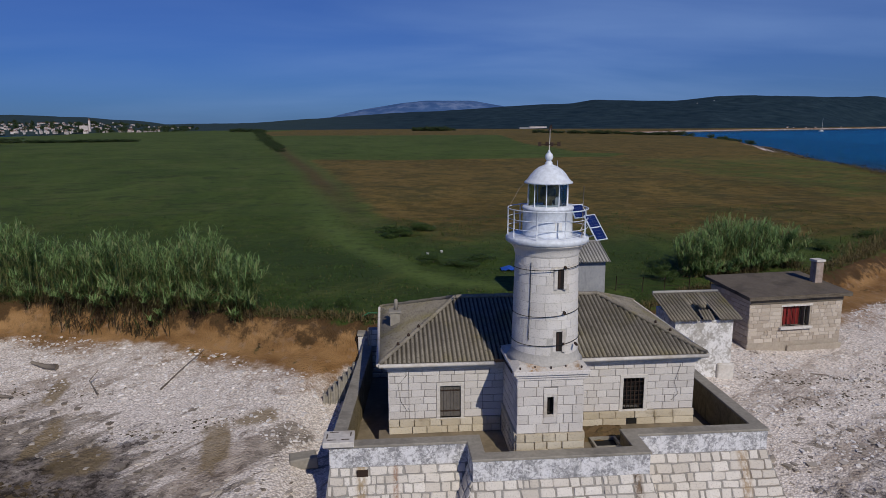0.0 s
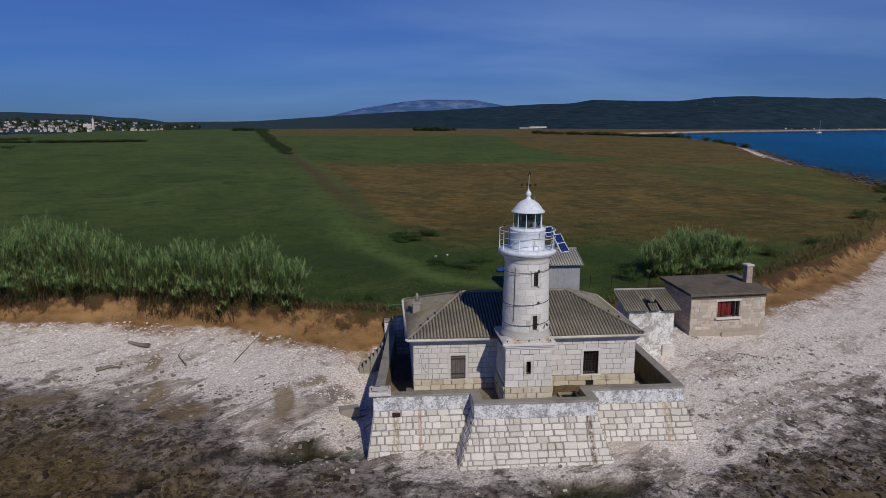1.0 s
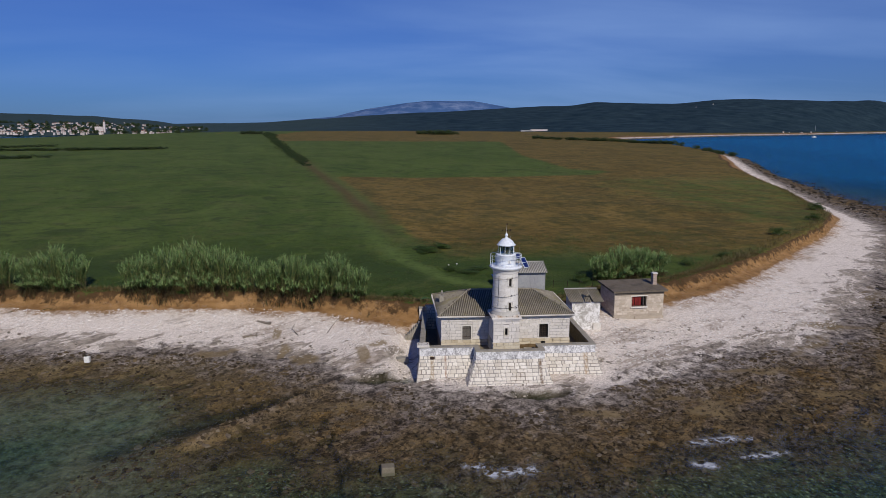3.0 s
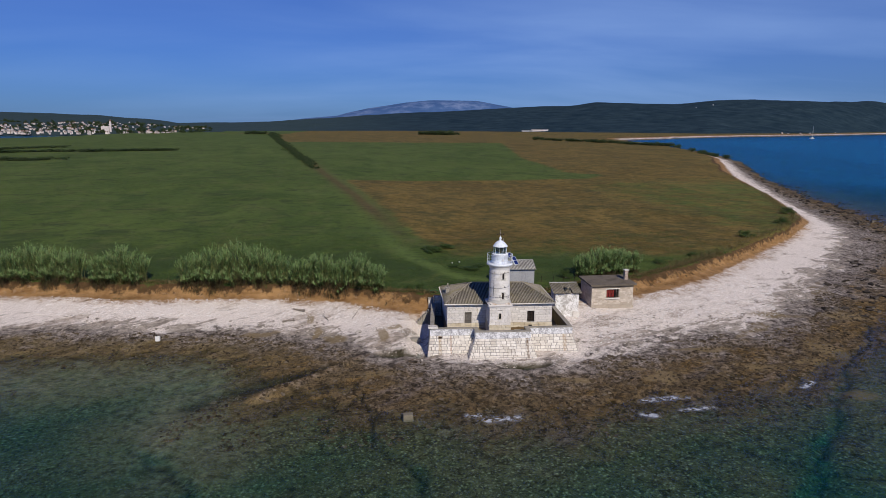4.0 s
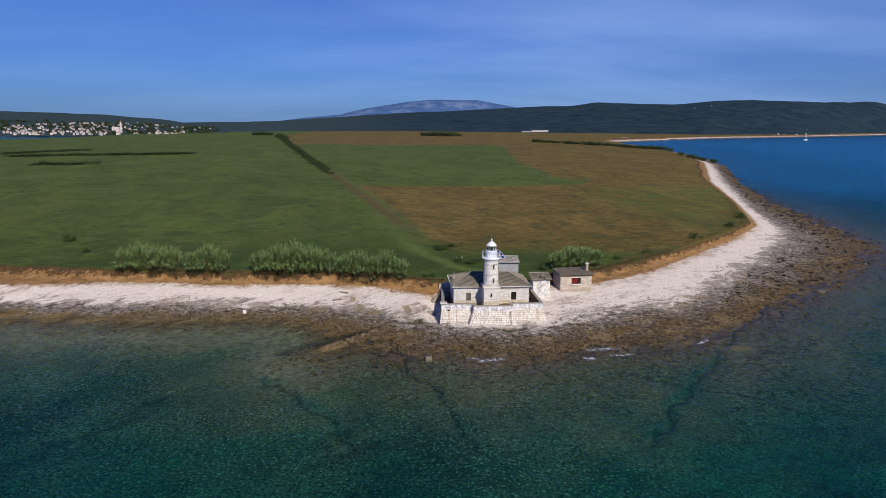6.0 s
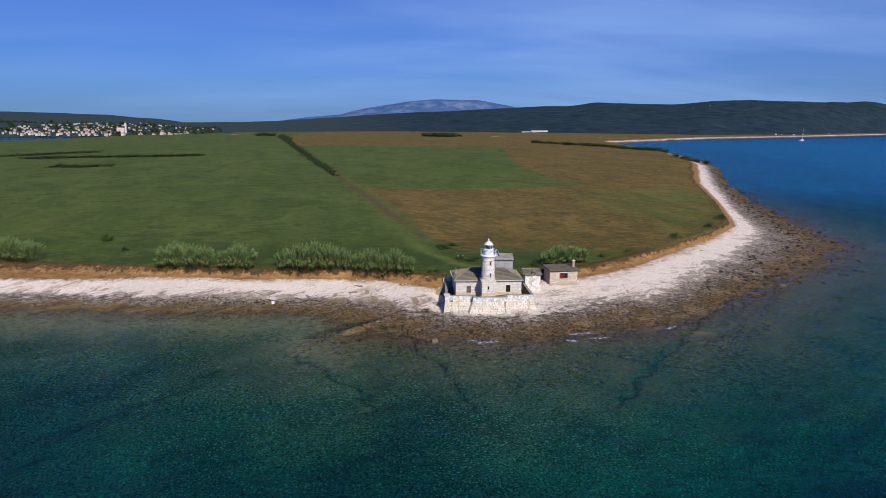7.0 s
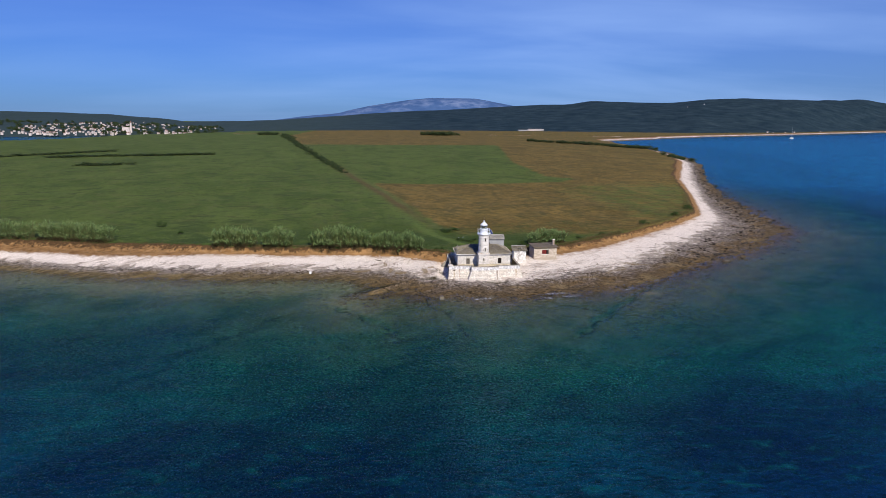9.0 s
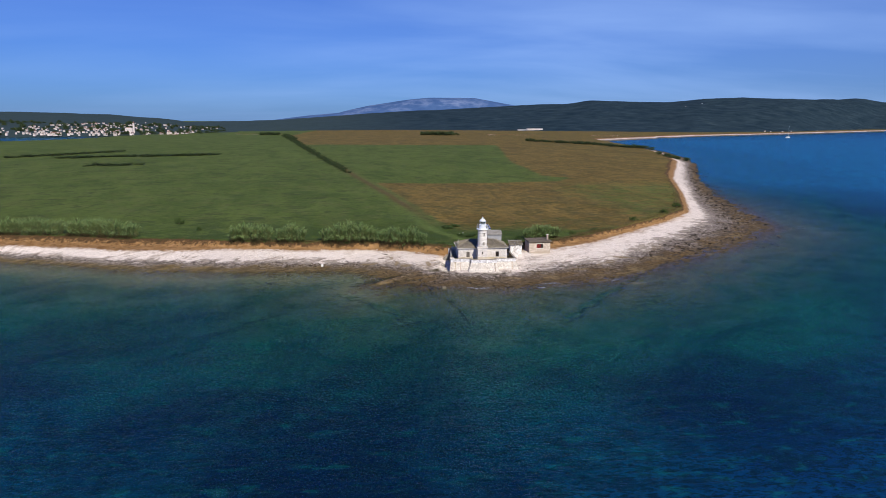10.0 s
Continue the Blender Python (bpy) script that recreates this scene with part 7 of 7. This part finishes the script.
x, y, r_ = scatter(3, 62000, -62, 48, -9, 30, 1.22, 2.02)
ok = (x > -9) | (lay(x, y)[0] > 1.45)
x, y = x[ok], y[ok]
rock_stuff("pebbles", x, y, 0.06 + 0.16 * r_.uniform(0, 1, len(x)) ** 4, 0.5, M_PEBBLE, 4, "white limestone pebbles of the shingle beach")
x, y, r_ = scatter(5, 20000, -60, 60, -14, 30, 0.98, 1.36)
rock_stuff("shore_stones", x, y, 0.08 + 0.30 * r_.uniform(0, 1, len(x)) ** 4, 0.4, M_GREYROCK, 6, "grey limestone lumps at the beach's lower edge")
x, y, r_ = scatter(7, 60000, -64, 60, -24, 24, -0.06, 0.85)
rock_stuff("reef_stones", x, y, 0.08 + 0.34 * r_.uniform(0, 1, len(x)) ** 5, 0.5, M_ROCK, 8, "weedy brown stones on the reef")
x, y, r_ = scatter(9, 26000, 50, 250, 10, 380, -0.03, 0.85)
rock_stuff("far_reef_stones", x, y, 0.3 + 0.9 * r_.uniform(0, 1, len(x)) ** 3, 0.5, M_FARROCK, 10, "dark boulders along the far reef")

rngw = np.random.default_rng(19)
cw = np.array([(14.5, 7.4), (16.2, 6.6), (17.6, 5.0), (19.5, 7.0), (15.4, 4.2), (22.5, 8.5), (-26, 9.5), (-21.5, 9.0), (-29, 8.0), (-14.5, 5.0), (-18, 4.6), (26, 10)])
kw = rngw.integers(0, len(cw), 520)
x, y = cw[kw, 0] + rngw.normal(0, 0.9, 520), cw[kw, 1] + rngw.normal(0, 0.35, 520)
rock_stuff("beach_wrack", x, y, 0.05 + 0.10 * rngw.uniform(0, 1, 520) ** 2, 0.3, M_WRACK, 20, "dry dark seaweed scraps strewn on the shingle")

# ---- loose things on the shore ----
def log(pts, r, label, material=M_DRIFT):
    p0 = Vector(pts[0])
    ob = thing("driftwood", p0.x, p0.y, ground_z(p0.x, p0.y), label, "driftwood", "driftwood on the beach")
    bm = bmesh.new()
    tube(bm, [(x - p0.x, y - p0.y, ground_z(x, y) - ground_z(p0.x, p0.y) + r * 0.8 + h) for x, y, h in pts], lambda t: r * (1 - 0.6 * t), 7)
    part("stem", bm, material, ob)
    return ob


log([(-24.9, 11.8, 0), (-25.6, 11.9, 0.05), (-26.6, 12.5, 0)], 0.2, "thick bleached log lying on the shingle")
log([(-18.2, 8.6, 0), (-17.6, 10.6, 0.06), (-16.9, 12.6, 0.1)], 0.045, "long thin driftwood pole on the shingle")
log([(-21.4, 8.6, 0), (-22.2, 9.6, 0.3), (-22.0, 10.3, 0.5)], 0.05, "forked driftwood branch sticking up")
log([(-27.5, 8.8, 0), (-26.6, 9.1, 0.05), (-25.9, 9.0, 0)], 0.14, "short grey log on the shingle")
log([(14.2, 4.3, 0), (15.0, 4.8, 0.06), (15.5, 4.6, 0)], 0.035, "grey twisted branch below the hut")
log([(17.4, 7.5, 0), (18.2, 7.3, 0.06), (18.9, 6.8, 0)], 0.035, "grey seaweed-hung branch below the hut")
blk = thing("concrete_block", -9.95, 1.9, ground_z(-9.95, 1.9) - 0.1, "tilted grey concrete block beside the sea wall", "block", rz=12)
bm = bmesh.new(); box(bm, -0.6, 0.6, -0.35, 0.35, 0, 0.55, 0.05, 0.04); part("block", bm, M_CONCRETE, blk)
sunk = thing("stone_block", -11.5, -19.2, ground_z(-11.5, -19.2) - 0.1, "squared pale stone block standing in the shallow water", "block", rz=4)
bm = bmesh.new(); box(bm, -0.5, 0.5, -0.42, 0.42, 0, 0.72, 0.06, 0.06); part("block", bm, M_WETSTONE, sunk)
can = thing("white_canister", -42.4, 4.6, ground_z(-42.4, 4.6) - 0.03, "white plastic canister standing on the reef", "canister")
bm = bmesh.new(); box(bm, -0.28, 0.28, -0.2, 0.2, 0, 0.66, 0.06); part("body", bm, M_PLASTIC, can)
bm = bmesh.new(); lathe(bm, [(0.09, 0.65), (0.09, 0.80), (0.06, 0.82)], 12, -0.1, 0); part("cap", bm, M_DARK, can)
tarp = thing("blue_sheet", 3.4, 24.6, ground_z(3.4, 24.6), "crumpled blue plastic sheet on the grass behind the tower", "plastic sheet")
bm = bmesh.new()
bmesh.ops.create_grid(bm, x_segments=10, y_segments=8, size=0.6)
for v in bm.verts:
    v.co.z = 0.28 * math.exp(-3 * v.co.length_squared) + 0.10 * noise.noise(v.co * 4) + 0.06
bmesh.ops.solidify(bm, geom=bm.faces[:], thickness=0.012)
part("sheet", bm, M_BLUE, tarp)
hose = thing("green_hose", -7.6, 12.2, ground_z(-7.6, 12.2), "green garden hose trailing over rubble by the pillar", "hose")
bm = bmesh.new(); tube(bm, [(0, 0, 0.1), (0.4, 0.2, 0.25), (0.9, 0.3, 0.2), (1.3, 0.6, 0.1)], 0.04, 6); part("hose", bm, M_GREENHOSE, hose)
for i, (x, yy) in enumerate(((-2.5, 31.6), (-1.2, 32.7))):
    t = thing("white_tub", x, yy, ground_z(x, yy), "small white tub lying in the meadow", "tub", "white tubs")
    bm = bmesh.new(); lathe(bm, [(0.10, 0), (0.14, 0.2), (0.15, 0.22), (0.1, 0.23)], 12); part("tub", bm, M_PLASTIC, t)
fence = thing("field_fence", 9.6, 17.6, ground_z(9.6, 17.6), "rusty wire fence with thin posts in the grass", "fence")
pts = [(0, 0), (1.7, -0.5), (3.2, -0.6), (4.8, -0.9), (6.3, -0.9)]
for x, yy in pts:
    zz = ground_z(9.6 + x, 17.6 + yy) - ground_z(9.6, 17.6)
    bm = bmesh.new(); tube(bm, [(x, yy, zz - 0.2), (x + 0.03, yy, zz + 1.05)], 0.03, 6); part("post", bm, M_IRON, fence)
for h in (0.45, 0.9):
    bm = bmesh.new(); tube(bm, [(x, yy, h + ground_z(9.6 + x, 17.6 + yy) - ground_z(9.6, 17.6)) for x, yy in pts], 0.008, 4); part("wire", bm, M_IRON, fence)

# ---- far things ----
def hill_height(x, y):
    d = math.hypot(x - FAR.x, y - FAR.y)
    a = math.degrees(math.atan2(x - FAR.x, y - FAR.y))
    e = np.interp(a, [p[0] for p in RIDGE], [p[1] for p in RIDGE])
    d0 = np.interp(a, [p[0] for p in TOE], [p[1] for p in TOE])
    r = max(0.0, min(1.0, (d - d0) / 1350))
    top = 40 + (d0 + 1350) * math.tan(radians(e))
    return 3 + (top - 3) * math.sin(r * math.pi / 2) ** (0.9 if a < -12 else 1.3) + 9 * min(1, r * 3) * float(fbm(np.array([x]), np.array([y]), 0.004, 51)[0])


def town_house(w, d, h, i):
    ob = thing("town_house", 0, 0, 0, "pale town house with a tiled roof on the hillside", "house", "houses of the far town")
    bm = bmesh.new(); box(bm, -w / 2, w / 2, -d / 2, d / 2, -6, h); part("wall", bm, M_TOWNWALL, ob)
    bm = bmesh.new()
    a = [bm.verts.new(c) for c in ((-w / 2 - 0.4, -d / 2 - 0.4, h), (w / 2 + 0.4, -d / 2 - 0.4, h), (w / 2 + 0.4, d / 2 + 0.4, h), (-w / 2 - 0.4, d / 2 + 0.4, h), (-w / 2 - 0.4, 0, h + d * 0.28), (w / 2 + 0.4, 0, h + d * 0.28))]
    for f in ((0, 1, 5, 4), (2, 3, 4, 5), (0, 4, 3), (1, 2, 5), (3, 2, 1, 0)):
        bm.faces.new([a[j] for j in f])
    part("roof", bm, M_TOWNROOF if i % 3 else M_TOWNWALL, ob)
    for k in range(3):
        x = -w / 2 + w * (k + 0.5) / 3
        for z in (1.4, 4.6) if h > 6 else (1.4,):
            bm = bmesh.new(); box(bm, x - 0.6, x + 0.6, -d / 2 - 0.04, -d / 2 + 0.1, z, z + 1.5); part("window", bm, M_DARK, ob)
    return ob


KINDS = [town_house(w, d, h, i) for i, (w, d, h) in enumerate(((6.5, 5, 4.2), (5, 4.5, 3.8), (7.5, 5.5, 6.2), (5, 4.5, 3.0), (8.5, 5, 4.0)))]
rng = random.Random(9)
spots = []
for i in range(285):
    az = rng.triangular(-29, -13.2, -23)
    lim = np.interp(az, [-29, -24, -19, -16, -13], [120, 330, 480, 500, 220])
    d0 = np.interp(az, [p[0] for p in TOE], [p[1] for p in TOE])
    d = d0 + 12 + lim * rng.random() ** 1.3
    spots.append((FAR.x + d * math.sin(radians(az)), FAR.y + d * math.cos(radians(az)), rng.uniform(-35, 35)))
for az, d in ((25.4, 2690), (24.2, 2600), (30.0, 2110), (30.4, 2120), (31.2, 2160), (31.8, 2190), (33.5, 2420)):
    spots.append((FAR.x + d * math.sin(radians(az)), FAR.y + d * math.cos(radians(az)), rng.uniform(-35, 35)))
for i, (x, yy, r) in enumerate(spots):
    m = pose(x, yy, hill_height(x, yy) + 0.5, 0, 0, r) @ Matrix.Diagonal((0.72, 0.72, 0.64, 1))
    if i < len(KINDS):
        KINDS[i].matrix_world = m
    else:
        copy_thing(KINDS[i % len(KINDS)], m)
TOWN_TREES = [bush(40 + s, "dark tree crown among the town houses", "trees of the far town", name="town_tree") for s in range(2)]
for i in range(190):
    az = rng.uniform(-29, -13)
    d = np.interp(az, [p[0] for p in TOE], [p[1] for p in TOE]) + 8 + 420 * rng.random()
    x, yy = FAR.x + d * math.sin(radians(az)), FAR.y + d * math.cos(radians(az))
    m = pose(x, yy, hill_height(x, yy) - 1, 0, 0, rng.uniform(0, 360)) @ Matrix.Diagonal((rng.uniform(5, 11), rng.uniform(5, 11), rng.uniform(4, 8), 1))
    ob = TOWN_TREES[i % 2] if i < 2 else copy_thing(TOWN_TREES[i % 2], Matrix.Identity(4))
    ob.matrix_basis = m
church = thing("church", *(lambda a, d: (FAR.x + d * math.sin(radians(a)), FAR.y + d * math.cos(radians(a)), 10))(-20.0, 1500), "white church with a slim bell tower in the far town", "church")
bm = bmesh.new(); box(bm, -5, 9, -5, 5, -10, 6); part("nave", bm, M_TOWNWALL, church)
bm = bmesh.new(); box(bm, 9.1, 12, -1.5, 1.5, -10, 15); part("bell_tower", bm, M_TOWNWALL, church)
bm = bmesh.new(); lathe(bm, [(2.0, 15), (0.2, 19)], 4, 10.55, 0); part("spire", bm, M_TOWNROOF, church)
barn = thing("long_barn", 372, 1700, 3.5, "long low white building beneath the wooded hills", "barn")
bm = bmesh.new(); box(bm, -6, 36, -6, 6, -2, 6); part("wall", bm, M_TOWNWALL, barn)
bm = bmesh.new(); box(bm, -34, -6.2, -6, 6, -2, 4.4); part("annexe", bm, M_GREYWALL, barn)
bm = bmesh.new(); box(bm, -7, 37, -7, 7, 6, 6.8, 0.1); part("roof", bm, M_TOWNWALL, barn)
yacht = thing("sailing_yacht", 838, 1228, 0, "white sailing yacht at anchor with bare mast", "boat", rz=25)
bm = bmesh.new()
ringv = []
for k, (x, hw_, z0) in enumerate(((-7, 1.7, 0.2), (-3, 2.2, -0.3), (2, 2.1, -0.3), (6, 1.0, 0.1), (8, 0.08, 0.9))):
    ringv.append([bm.verts.new(c) for c in ((x, -hw_, 1.6 + 0.02 * k), (x, -hw_ * 0.6, z0), (x, hw_ * 0.6, z0), (x, hw_, 1.6 + 0.02 * k))])
for a, b in zip(ringv, ringv[1:]):
    for j in range(3):
        bm.faces.new((a[j], a[j + 1], b[j + 1], b[j]))
    bm.faces.new((a[3], a[0], b[0], b[3]))
bm.faces.new(ringv[0]); bm.faces.new(ringv[-1])
bmesh.ops.recalc_face_normals(bm, faces=bm.faces)
part("hull", bm, M_PLASTIC, yacht)
bm = bmesh.new(); box(bm, -3.5, 3, -1.2, 1.2, 1.6, 2.5, 0.2); part("cabin", bm, M_PLASTIC, yacht)
bm = bmesh.new(); tube(bm, [(1, 0, 1.6), (1, 0, 25)], 0.16, 6); part("mast", bm, M_PLASTIC, yacht)
bm = bmesh.new(); tube(bm, [(1, 0, 3.2), (-5.5, 0, 3.3)], 0.14, 6); part("boom", bm, M_PLASTIC, yacht)
